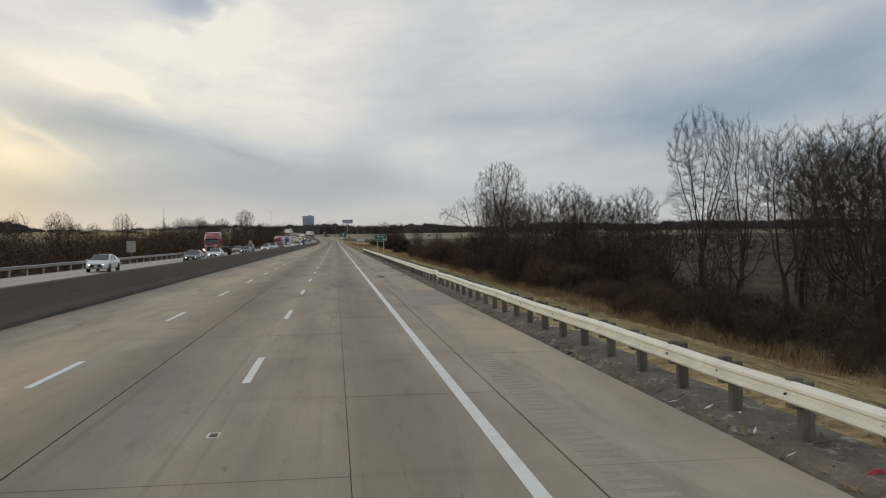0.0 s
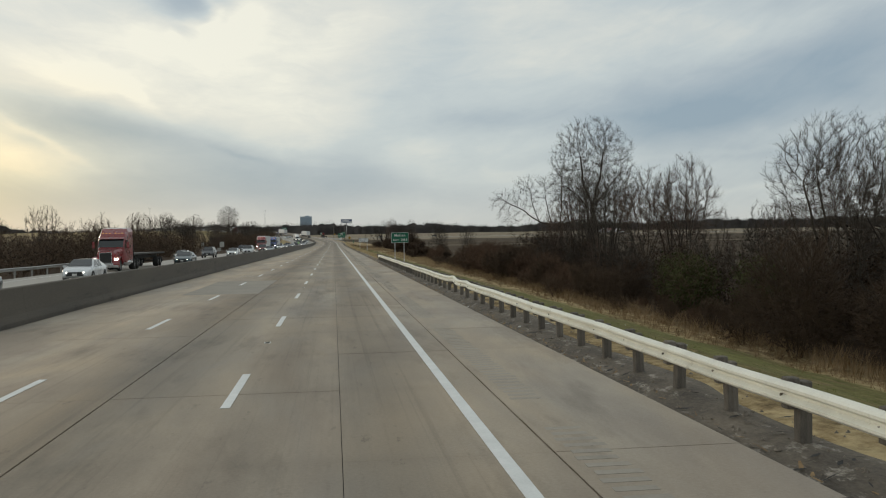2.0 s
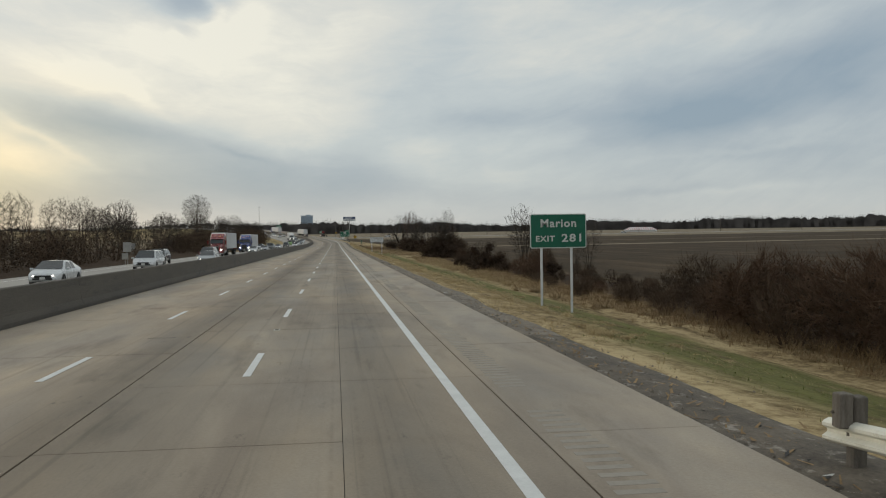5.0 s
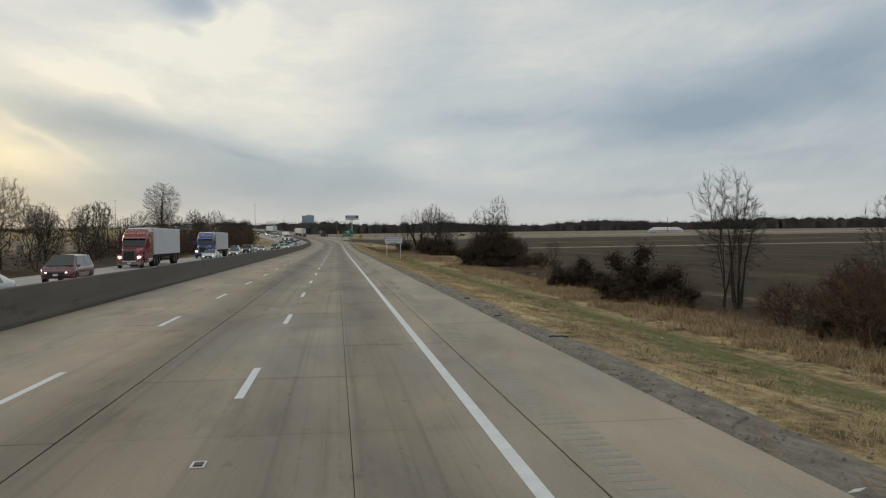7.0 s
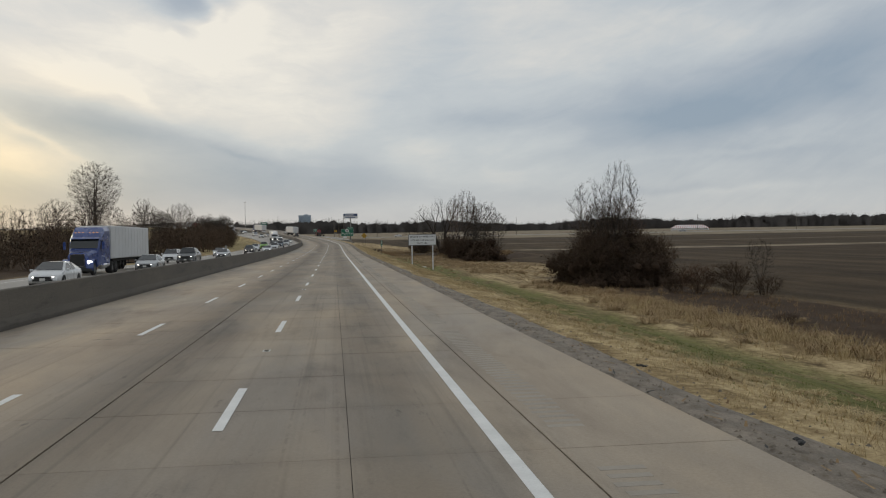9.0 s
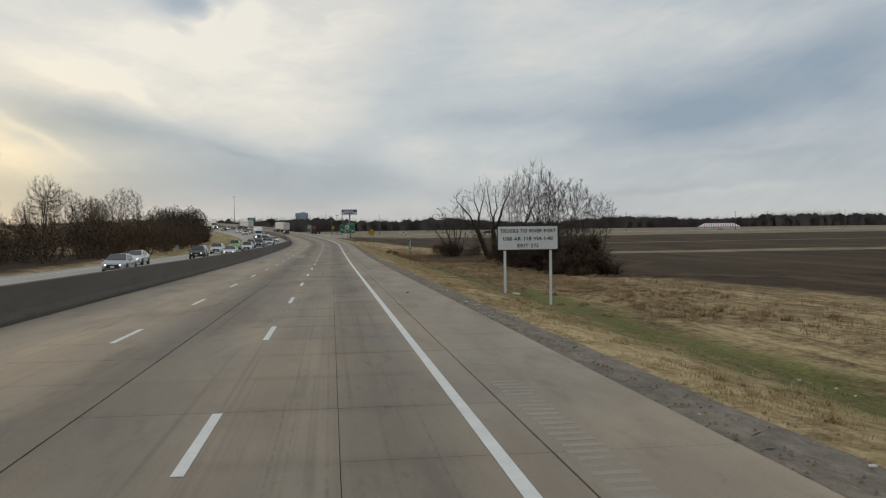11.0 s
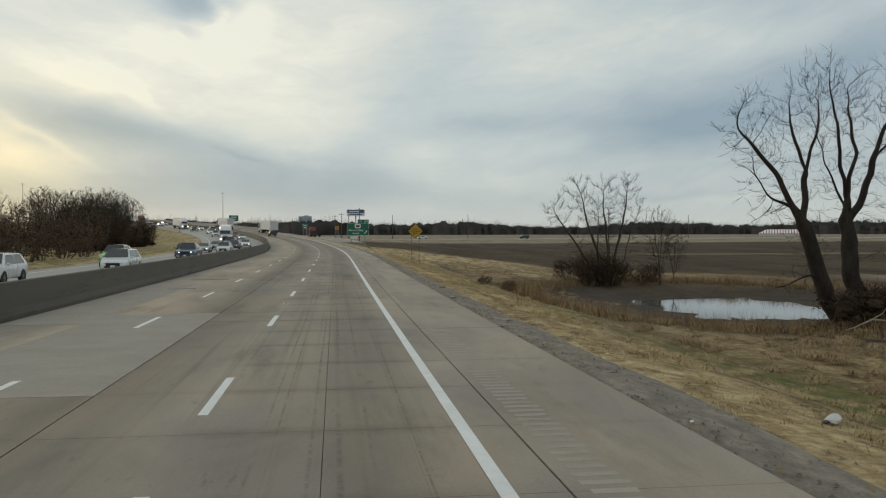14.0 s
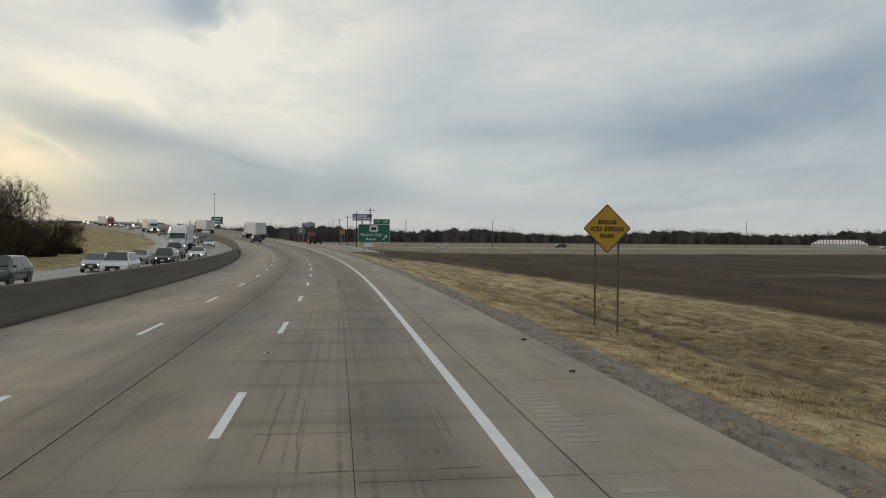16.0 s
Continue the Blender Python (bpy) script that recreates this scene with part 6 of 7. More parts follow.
def tussocks(name, label, spots, mtl, seed):
    """Matted clumps of dead grass whose blades arch over to the ground."""
    r = random.Random(seed)
    forms = []
    for k in range(5):
        g_ = Geo()
        for j in range(110):
            a, q, h = r.uniform(0, 6.28), r.uniform(.25, .8), r.uniform(.04, .26)
            c_, s_ = math.cos(a), math.sin(a)
            off = Vector((r.gauss(0, .16), r.gauss(0, .16), 0))
            w_ = Vector((-s_, c_, 0)) * r.uniform(.005, .012)
            p0, p1, p2 = off, off + Vector((c_ * q * .4, s_ * q * .4, h)), off + Vector((c_ * q, s_ * q, h * r.uniform(.1, .7)))
            g_.quad(p0 - w_, p0 + w_, p1 + w_, p1 - w_)
            g_.quad(p1 - w_, p1 + w_, p2)
        forms.append((np.array(g_.v), g_.f))
    vs, fs, n = [], [], 0
    for s_, o, sc in spots:
        p = at(s_, o)
        co, ff = forms[r.randrange(5)]
        a = r.uniform(0, 6.28)
        ca, sa = math.cos(a), math.sin(a)
        co = co * (sc, sc, sc * r.uniform(.7, 1.2))
        vs.append(np.stack([co[:, 0] * ca - co[:, 1] * sa + p.x, co[:, 0] * sa + co[:, 1] * ca + p.y, co[:, 2] + ground_at(p.x, p.y) - .03], -1))
        fs += [tuple(n + i for i in q) for q in ff]
        n += len(co)
    me = bpy.data.meshes.new(name)
    me.from_pydata(np.concatenate(vs).tolist(), [], fs)
    me.materials.append(mtl)
    return tagged(new(name, me), label, "grass", kind="stuff")


r_ = random.Random(64)
M_MATTED = matter("matted_brown_grass", (.17, .115, .064), (.54, .405, .232), .9, .95, 0, 0, 5, coords="World", spec=.15)
tussocks("grass_tussocks", "matted brown tussocks of dead grass at the field's edge", [(r_.uniform(222, 372), 19.6 + r_.gauss(0, 1.2), r_.uniform(.3, 1.5) ** 1.3) for k in range(800)] + [(r_.uniform(186, 224), 20.0 + r_.gauss(0, .5), r_.uniform(.5, 1.2)) for k in range(70)]
         + [(r_.uniform(395, 492), 20.4 + r_.gauss(0, 2.4), r_.uniform(.3, 1.2) ** 1.3) for k in range(700)], M_MATTED, 65)
tussocks("matted_grass", "rusty brown matted dead grass at the foot of the verge", [(r_.uniform(415, 482), r_.uniform(12.5, 22), r_.uniform(.3, 1.1) ** 1.3) for k in range(620)] + [(r_.uniform(505, 575), r_.uniform(14.2, 19), r_.uniform(.2, .8) ** 1.3) for k in range(300)], M_MATTED, 151)
tussocks("verge_tussocks", "low pale tussocks of dry grass on the verge", [(r_.uniform(186, 560), 6.6 + abs(r_.gauss(0, 1.6)), r_.uniform(.2, .7) ** 1.3) for k in range(2200)] + [(r_.uniform(430, 575), r_.uniform(7, 12), r_.uniform(.25, .6)) for k in range(450)], M_STRAW, 66)
blades("pond_reeds", "dry brown reeds round the pond", 2200, banks_, M_REED, .3, .95, .014, 54, 7)
blades("field_weeds", "rank brown weeds at the field's edge", 1600, weeds, M_REED, .15, .42, .014, 55, 6)


# ---- far woods on the horizon ----
def far_woods(name, label, pts, seed, depth=60, hmin=9, hmax=16, solid=True, mtl=None):
    g = Geo()
    r = random.Random(seed)
    for k in range(len(pts) - 1):
        a, b = Vector(pts[k]), Vector(pts[k + 1])
        n = int((b - a).length / 4.2)
        side = (b - a).normalized()
        nor = Vector((-side.y, side.x))
        for i in range(n):
            for row in range(3):
                c = a.lerp(b, (i + r.random()) / n) + nor * (row * depth / 3 + r.uniform(-8, 8))
                z = ground_at(c.x, c.y) - .3
                h = r.uniform(.72 * hmax, hmax) * (1.15 if r.random() < .07 else 1) * (.84 + .34 * noise.noise((c.x * .007, c.y * .007, 1)))
                rw = h * r.uniform(.32, .5)
                s3 = Vector((side.x, side.y, 0))
                base = Vector((c.x, c.y, z))
                for j in range(26 if solid else 14):
                    u = r.uniform(-1, 1)
                    top = base + s3 * (u * rw * 1.2) + Vector((0, 0, h * (1 - .45 * u * u) * r.uniform(.82, 1.03)))
                    foot = base + s3 * (u * rw * r.uniform(.4, .9)) + Vector((0, 0, h * r.uniform(.1, .45)))
                    wd = s3 * r.uniform(.05, .16)
                    g.quad(foot - wd * 1.6, foot + wd * 1.6, top + wd * .3)
                for j in range(3 if solid else 0):
                    u = r.uniform(-1, 1)
                    p, q, hh = base + s3 * u * rw, rw * r.uniform(.6, 1.1), h * r.uniform(.52, .80) * (1 - .12 * abs(u))
                    g.quad(*[p + s3 * (q * x_) + Vector((0, 0, hh * z_ * r.uniform(.9, 1.06))) for x_, z_ in ((-.8, 0), (.8, 0), (1.0, .5), (.75, .8), (.3, .97), (-.3, 1.0), (-.75, .8), (-1.0, .5))])
    return single(name, g, mtl or M_FAR, label, "woods", kind="stuff")


# woods' colour is lightened to carry the haze of distance
M_FAR = matter("hazed_far_woods", (.066, .061, .060), (.126, .115, .110), .05, .95, 0, 0, 1.0, coords="World", spec=.1)
far_woods("far_woods", "dark band of bare winter woods across the fields", ((60, 1500), (300, 1480), (700, 1350), (1100, 1150), (1500, 800), (1750, 350), (1800, -100)), 61, 60, 15, 23)
far_woods("far_woods", "dark band of bare winter woods behind the interchange", ((-900, 900), (-620, 1150), (-320, 1330), (-60, 1430), (70, 1500)), 62, 60, 16, 25)
far_woods("far_woods", "dark band of bare woods beyond the opposite carriageway", ((-300, 60), (-320, 300), (-380, 520), (-520, 760), (-900, 900)), 63, 50, 11, 17)
# the poplars' pale colour has distance haze painted into it
far_woods("poplar_row", "row of tall bare poplars paled by haze across the low fields", ((-150, 190), (-165, 330), (-185, 480), (-230, 620)), 67, 10, 12, 18, False, matter("hazed_poplar_bark", (.12, .098, .082), (.22, .185, .155), .05, .95, 0, 0, 1.0, coords="World", spec=.1))


# ---- vehicles; each is built facing +y with its wheels on z = 0 ----
def car_paint(name, colour, rough=.28, metal=.0):
    m = matter(name, tuple(c * .88 for c in colour), colour, .9, rough, metal, 0, 25, spec=.5)
    b = m.node_tree.nodes["Principled BSDF"]
    b.inputs["Coat Weight"].default_value, b.inputs["Coat Roughness"].default_value = .7, .06
    return m


PAINT = {"white": car_paint("white_car_paint", (.62, .63, .64)), "silver": car_paint("silver_car_paint", (.36, .37, .38), .3, .4), "black": car_paint("black_car_paint", (.018, .018, .02)),
         "grey": car_paint("grey_car_paint", (.10, .105, .11), .3, .3), "red": car_paint("red_car_paint", (.22, .022, .025)), "maroon": car_paint("maroon_car_paint", (.13, .02, .025)),
         "blue": car_paint("blue_car_paint", (.03, .06, .22)), "teal": car_paint("dark_teal_car_paint", (.035, .06, .07)), "lime": car_paint("lime_green_car_paint", (.20, .42, .06)), "slate": car_paint("slate_blue_car_paint", (.06, .085, .13)),
         "tan": car_paint("tan_car_paint", (.25, .22, .17))}
M_GLASS = plain("dark_window_glass", (.012, .015, .017), .06, spec=.7)
M_TYRE = matter("tyre_rubber", (.012, .012, .012), (.03, .029, .028), 4, .85)
M_RIM = plain("alloy_rim", (.33, .33, .34), .3, .9)
M_TRIM = matter("black_plastic_trim", (.012, .012, .012), (.025, .025, .025), 6, .55)
M_CHROME = plain("chrome", (.62, .62, .63), .12, 1.0)
M_LAMP = plain("lit_headlamp", (1.0, .95, .84), .2, emit=3.2)
M_AMBER = plain("amber_marker_lamp", (.8, .35, .06), .3, emit=.7)
M_DIM = plain("unlit_headlamp", (.45, .46, .47), .12)
M_TAIL = plain("tail_lamp", (.32, .012, .012), .25)
M_PLATE = plain("number_plate", (.55, .55, .53), .5)
M_TRAILER = matter("white_trailer_skin", (.46, .465, .47), (.60, .605, .61), .6, .45, 0, .05, 20, wear=(.36, .34, .31), wear_at=(.6, .78))
M_CHASSIS = matter("grimy_chassis_steel", (.018, .017, .016), (.05, .046, .042), 3, .8)


def shell(stations):
    """Body shell: stations of y, low z, belt z, half width, rounded in section."""
    g = Geo()
    rings = []
    for y, z0, z1, w_ in stations:
        h = z1 - z0
        half = [(w_ * .86, z0), (w_ * .97, z0 + h * .12), (w_, z0 + h * .45), (w_ * .985, z0 + h * .72), (w_ * .93, z1 - h * .08), (w_ * .82, z1)]
        rings.append([Vector((x, y, z)) for x, z in half] + [Vector((-x, y, z)) for x, z in reversed(half)])
    g.loft(rings, True, True)
    return g


def wheel_mesh(r, w_):
    t = Geo()
    n = 20
    prof = ((-w_ / 2, r * .62), (-w_ / 2, r * .92), (-w_ * .36, r), (w_ * .36, r), (w_ / 2, r * .92), (w_ / 2, r * .62))
    rings = [[Vector((x, math.cos(a) * q, math.sin(a) * q)) for x, q in prof] for a in (2 * math.pi * i / n for i in range(n))]
    t.loft(rings + [rings[0]], False, False)
    rim = Geo()
    for x in (-w_ * .42, w_ * .42):
        c = len(rim.v)
        rim.v += [(x, math.cos(2 * math.pi * i / n) * r * .64, math.sin(2 * math.pi * i / n) * r * .64) for i in range(n)] + [(x * .55, 0, 0)]
        rim.f += [(c + i, c + (i + 1) % n, c + n) for i in range(n)]
    for i in range(5):
        a = 2 * math.pi * i / 5
        rim.box((w_ * .9, r * .12, r * .55), Matrix.Rotation(a, 4, "X") @ pose(0, 0, r * .34))
    return t.mesh("tyre", M_TYRE, True), rim.mesh("rim", M_RIM)


WHEELS = {}


def wheel(parent, x, y, r, w_):
    key = (round(r, 2), round(w_, 2))
    if key not in WHEELS:
        WHEELS[key] = wheel_mesh(r, w_)
    hub = part("wheel", WHEELS[key][0], None, parent, m=pose(x, y, r))
    hub.name = "wheel"
    part("rim", WHEELS[key][1], None, hub)


def block(name, size, m, material, parent, label="", chamfer=.02):
    g = Geo()
    g.box(size, None, chamfer)
    return part(name, g, material, parent, label, m=m)


SHAPES = {  # length, half width, belt, height, hood z, windscreen foot, roof front, roof rear, rear foot (y from the middle), deck z, wheel radius
    "sedan": (4.80, .92, .93, 1.46, .90, 1.42, .38, -.95, -1.95, 1.02, .335),
    "suv": (4.70, .95, 1.08, 1.71, 1.04, 1.55, .66, -1.80, -2.28, 1.10, .37),
    "minivan": (5.05, .99, 1.03, 1.76, .98, 1.95, .80, -2.10, -2.46, 1.06, .35),
    "pickup": (5.80, 1.01, 1.22, 1.90, 1.18, 1.42, .72, -.80, -1.02, 1.20, .41)}


def car(kind, paint, label, lit=True, bars_on_roof=False):
    ln, w_, belt, top, hood, wf, rf, rr, rb, deck, r = SHAPES[kind]
    body = PAINT[paint]
    c = thing(kind if kind != "suv" else "sport_utility_car", label, "car" if kind != "pickup" else "pickup truck", group="traffic")
    f, b = ln / 2, -ln / 2
    low = .24 if kind == "sedan" else .32
    wt = w_ * .70
    keys = ((b, deck - .20, .80), (b + .05, deck - .07, .90), (b + .16, deck - .01, .95), (min(rb, b + .3) if kind != "sedan" else rb, deck + .03, .99), (rr, top - .035, 1.0), ((rf + rr) / 2, top, 1.0), (rf, top - .03, 1.0), (wf, hood + .05, 1.0),
            (wf + .25, hood + .01, .995), (f - .55, hood - .06, .985), (f - .28, hood - .12, .95), (f - .10, hood - .21, .87), (f, hood - .36, .76))
    ky, kz, kw = [k[0] for k in keys], [k[1] for k in keys], [k[2] for k in keys]
    rings = []
    for y in sorted(set([round(k, 3) for k in ky] + [round(b + .03 + (ln - .06) * i / 26, 3) for i in range(27)])):
        z1, wy = float(np.interp(y, ky, kz)), float(np.interp(y, ky, kw)) * w_
        cab = min(max((z1 - belt - .04) / (top - belt - .1), 0), 1)
        z0 = low + .14 * max(0, (y - f + .35) / .35) + .16 * max(0, (b + .35 - y) / .35)
        bz = min(belt, z1 - .03)
        tw_ = wy * .90 + (wt - wy * .90) * cab
        h = bz - z0
        half = [(wy * .90, z0), (wy * .985, z0 + h * .14), (wy, z0 + h * .5), (wy * .985, z0 + h * .82), (wy * .955, bz), (tw_ + .02, z1 - .03 - .03 * cab), (tw_ * .86, z1 - .006), (tw_ * .4, z1 + .012)]
        rings.append([Vector((x, y, z)) for x, z in half] + [Vector((-x, y, z)) for x, z in reversed(half)])
    g = Geo()
    g.loft(rings, True, True)
    part("body", g, body, c, smooth=True)
    lo, hi, xb, xt = belt + .035, top - .085, w_ * .955 + .004, wt + .032

    def on_side(y, u):
        """A place u of the way up the cabin's side."""
        return xb + (xt - xb) * u, y, lo + (hi - lo) * u

    def pane(nm, pts):
        g = Geo()
        g.quad(*[Vector(p) for p in pts])
        part(nm, g, M_GLASS, c)
    fz = hood + .05 + .08 * (top - .08 - hood) / (wf - rf) + .035
    pane("windscreen", ((-xb * .90, wf - .06, fz), (xb * .90, wf - .06, fz), (wt * .92, rf + .05, top + .0), (-wt * .92, rf + .05, top + .0)))
    tilt = rb - rr
    pane("rear_window", ((xb * .86, rb - .05, lo + .05), (-xb * .86, rb - .05, lo + .05), (-wt * .9, rr - .06, top - .02), (wt * .9, rr - .06, top - .02)))
    mid = (rf + rr) / 2 + .12
    for sx in (1, -1):
        cuts = [(wf - .42, rf - .10), (mid, mid)]
        cuts2 = [(mid - .10, mid - .10), (max(rr + tilt * .35, rr - .1) + .12, rr + .16)]
        for (y0, y0t), (y1, y1t) in ((cuts[0], cuts[1]), (cuts2[0], cuts2[1])):
            pane("side_window", [(sx * x, y, z) for x, y, z in (on_side(y0, 0), on_side(y1, 0), on_side(y1t, 1), on_side(y0t, 1))])
        block("mirror", (.20, .10, .14), pose(sx * (w_ + .10), wf - .35, belt + .06), body if kind != "pickup" else M_TRIM, c, chamfer=.03)
        block("headlamp", (.36, .10, .12), pose(sx * w_ * .70, f - .14, hood - .30, -14, 0, -sx * 30), M_LAMP if lit else M_DIM, c, "lit headlamp" if lit else "clear headlamp", .03)
        block("tail_lamp", (.20, .06, .26), pose(sx * w_ * .78, b + .06, deck - .22, 0, 0, sx * 10), M_TAIL, c, "red tail lamp", .02)
        for y in (f - ln * .19, b + ln * .20):
            arch = Geo()
            arch.tube([(sx * (w_ - .10), y, r * 1.0), (sx * (w_ + .004), y, r * 1.0)], r * 1.13, 18)
            part("wheel_arch", arch, M_TRIM, c)
            wheel(c, sx * (w_ - .09), y, r, .22)
    block("grille", (w_ * 1.0, .06, .22 if kind != "pickup" else .36), pose(0, f - .015, hood - (.36 if kind != "pickup" else .40), -8), M_TRIM, c)
    block("bumper", (w_ * 1.72, .16, .20), pose(0, f - .06, low + .20), M_CHROME if kind == "pickup" and paint != "lime" else body, c, chamfer=.06)
    block("air_intake", (w_ * 1.2, .06, .12), pose(0, f + .012, low + .20), M_TRIM, c)
    block("number_plate", (.30, .02, .15), pose(0, f + .045, low + .24), M_PLATE, c, chamfer=.004)
    block("rear_bumper", (w_ * 1.75, .16, .20), pose(0, b + .05, low + .22), body, c, chamfer=.06)
    if kind == "pickup":
        block("cargo_bed", (w_ * 1.62, ln / 2 + rb - .16, .05), pose(0, (b + rb) / 2 + .02, deck + .012), M_TRIM, c)
    if bars_on_roof:
        for sx in (1, -1):
            rb_ = Geo()
            rb_.tube([(sx * wt * .86, rf - .3, top - .02), (sx * wt * .86, rf - .4, top + .05), (sx * wt * .86, rr + .5, top + .04), (sx * wt * .86, rr + .4, top - .03)], .02, 5)
            part("roof_rail", rb_, M_TRIM, c)
    return c


def tractor(paint, label, group="traffic", load="box", skin=None):
    """A conventional lorry tractor with a sleeper cab, and its trailer behind."""
    body = PAINT[paint]
    c = thing("articulated_lorry", label, "truck", group=group)
    hood = Geo()
    hood.loft([[Vector((sx, y, z)) for sx, z in ((w_, z0), (w_, z1 - .25), (w_ * .8, z1), (-w_ * .8, z1), (-w_, z1 - .25), (-w_, z0))] for y, w_, z0, z1 in ((0, .62, .75, 1.62), (-.12, .78, .65, 1.78), (-1.2, .95, .65, 1.98), (-1.75, 1.10, .65, 2.08))], True, True)
    part("hood", hood, body, c, smooth=False)
    cab = Geo()
    cab.loft([[Vector((sx, y, z)) for sx, z in ((w_, .75), (w_, z1 - .35), (w_ * .86, z1), (-w_ * .86, z1), (-w_, z1 - .35), (-w_, .75))] for y, w_, z1 in ((-1.72, 1.12, 2.12), (-2.25, 1.2, 2.95), (-2.6, 1.22, 3.35), (-3.4, 1.24, 3.85), (-4.9, 1.25, 3.95))], True, True)
    part("sleeper_cab", cab, body, c)
    ws = Geo()
    ws.quad(Vector((-1.08, -1.70, 2.14)), Vector((1.08, -1.70, 2.14)), Vector((1.08, -2.22, 2.92)), Vector((-1.08, -2.22, 2.92)))
    part("windscreen", ws, M_GLASS, c)
    vis = Geo()
    vis.loft([[Vector((x, -2.02 - d, 2.88 + e)) for x in (-1.12, 1.12)] + [Vector((x, -2.3 - d, 3.02 + e)) for x in (1.12, -1.12)] for d, e in ((0, 0), (0, .03))], True, True)
    part("sun_visor", vis, body, c)
    block("grille", (.98, .07, .92), pose(0, .02, 1.20, -4), M_TRIM, c, "dark mesh grille", .05)
    gr = Geo()
    for z in (.74, 1.67):
        gr.box((1.08, .08, .05), pose(0, .03, z))
    for x in (-.52, .52):
        gr.box((.05, .08, .95), pose(x, .03, 1.2))
    part("grille_frame", gr, M_CHROME, c, "chrome grille frame")
    block("bumper", (2.40, .28, .42), pose(0, -.02, .52), M_CHROME if paint == "red" else M_TRIM, c, chamfer=.09)
    block("number_plate", (.32, .02, .16), pose(0, .13, .50), M_PLATE, c, chamfer=.004)
    for sx in (1, -1):
        fg = Geo()
        fg.loft([[Vector((sx * (.66 + .55 * k), -.55 + math.cos(a) * rr_, .62 + math.sin(a) * rr_)) for k in (0, 1)] + [Vector((sx * (1.21 - .55 * k), -.55 + math.cos(a) * (rr_ - .06), .62 + math.sin(a) * (rr_ - .06))) for k in (0, 1)] for a, rr_ in ((math.pi * i / 10, .68) for i in range(-1, 11))], True, True)
        part("fender", fg, body, c)
        block("headlamp", (.36, .12, .30), pose(sx * .93, -.02, 1.02, -8, 0, -sx * 18), M_LAMP, c, "lit headlamp", .05)
        mg = Geo()
        mg.tube([(sx * 1.22, -1.95, 2.75), (sx * 1.5, -1.8, 2.75), (sx * 1.5, -1.8, 1.95), (sx * 1.2, -1.95, 1.95)], .022, 5)
        arm = part("mirror_arm", mg, M_TRIM, c)
        block("mirror", (.22, .10, .62), pose(sx * 1.5, -1.82, 2.36), body, arm, chamfer=.04)
        sw = Geo()
        sw.quad(Vector((sx * 1.225, -2.0, 2.05)), Vector((sx * 1.245, -2.9, 2.05)), Vector((sx * 1.245, -2.9, 2.75)), Vector((sx * 1.225, -2.3, 2.75)))
        part("side_window", sw, M_GLASS, c)
        tk = Geo()
        tk.tube([(sx * .98, -3.0, .72), (sx * .98, -4.6, .72)], .31, 16)
        part("fuel_tank", tk, M_CHROME, c, smooth=True)
        wheel(c, sx * 1.02, -.55, .50, .28)
        for y in (-5.8, -7.1):
            wheel(c, sx * .98, y, .50, .52)
        lg = Geo()
        for i in range(3):
            lg.box((.10, .06, .04), pose(sx * (.25 + .3 * i), -2.62, 3.42))
        part("marker_lamp", lg, M_AMBER, c)
    fr = Geo()
    fr.box((.9, 7.6, .22), pose(0, -3.8, .80))
    part("chassis", fr, M_CHASSIS, c)
    t = part("trailer", Geo(), None, c)
    y0, y1 = -5.3, -20.2
    if load == "box":
        bg = Geo()
        bg.box((2.58, y0 - y1, 2.80), pose(0, (y0 + y1) / 2, 2.62), .05)
        part("trailer_body", bg, skin or M_TRAILER, t, "white trailer box")
        rib = Geo()
        rib.box((.012, .05, 2.66), None)
        rib_me = rib.mesh("trailer_rib", skin or M_TRAILER)
        for k in range(13):
            for sx in (1, -1):
                part("trailer_rib", rib_me, None, t, m=pose(sx * 1.296, y0 - .3 - k * 1.19, 2.62))
        for sx in (1, -1):
            dg = Geo()
            dg.box((1.24, .05, 2.66), pose(sx * .635, y1 - .02, 2.62), .015)
            for q in (.25, .95):
                dg.tube([(sx * q, y1 - .07, 1.35), (sx * q, y1 - .07, 3.9)], .02, 5)
            part("rear_door", dg, skin or M_TRAILER, t)
            block("tail_lamp", (.35, .04, .10), pose(sx * .95, y1 - .04, 1.12), M_TAIL, t, "red tail lamp", .01)
    else:
        bg = Geo()
        bg.box((2.55, y0 - y1, .16), pose(0, (y0 + y1) / 2, 1.42), .02)
        part("flat_deck", bg, M_CHASSIS, t, "dark empty flat deck")
        hb = Geo()
        hb.box((2.5, .08, .9), pose(0, y0 - .1, 1.95), .02)
        part("headboard", hb, M_CHASSIS, t)
    cg = Geo()
    for x in (-.45, .45):
        cg.box((.14, y0 - y1 - .4, .30), pose(x, (y0 + y1) / 2, 1.08))
    cg.box((2.3, .10, .12), pose(0, y1 + .05, .55))
    for x in (-.7, .7):
        cg.box((.08, .08, .55), pose(x, y1 + .05, .82))
        cg.box((.12, .12, 1.05), pose(x, y0 - 2.6, .72))
    part("trailer_frame", cg, M_CHASSIS, t)
    for sx in (1, -1):
        for y in (y1 + 2.0, y1 + 3.25):
            wheel(t, sx * .98, y, .50, .52)
        block("mud_flap", (.6, .02, .62), pose(sx * .95, y1 + 1.25, .62), M_TRIM, t, chamfer=.004)
    return c


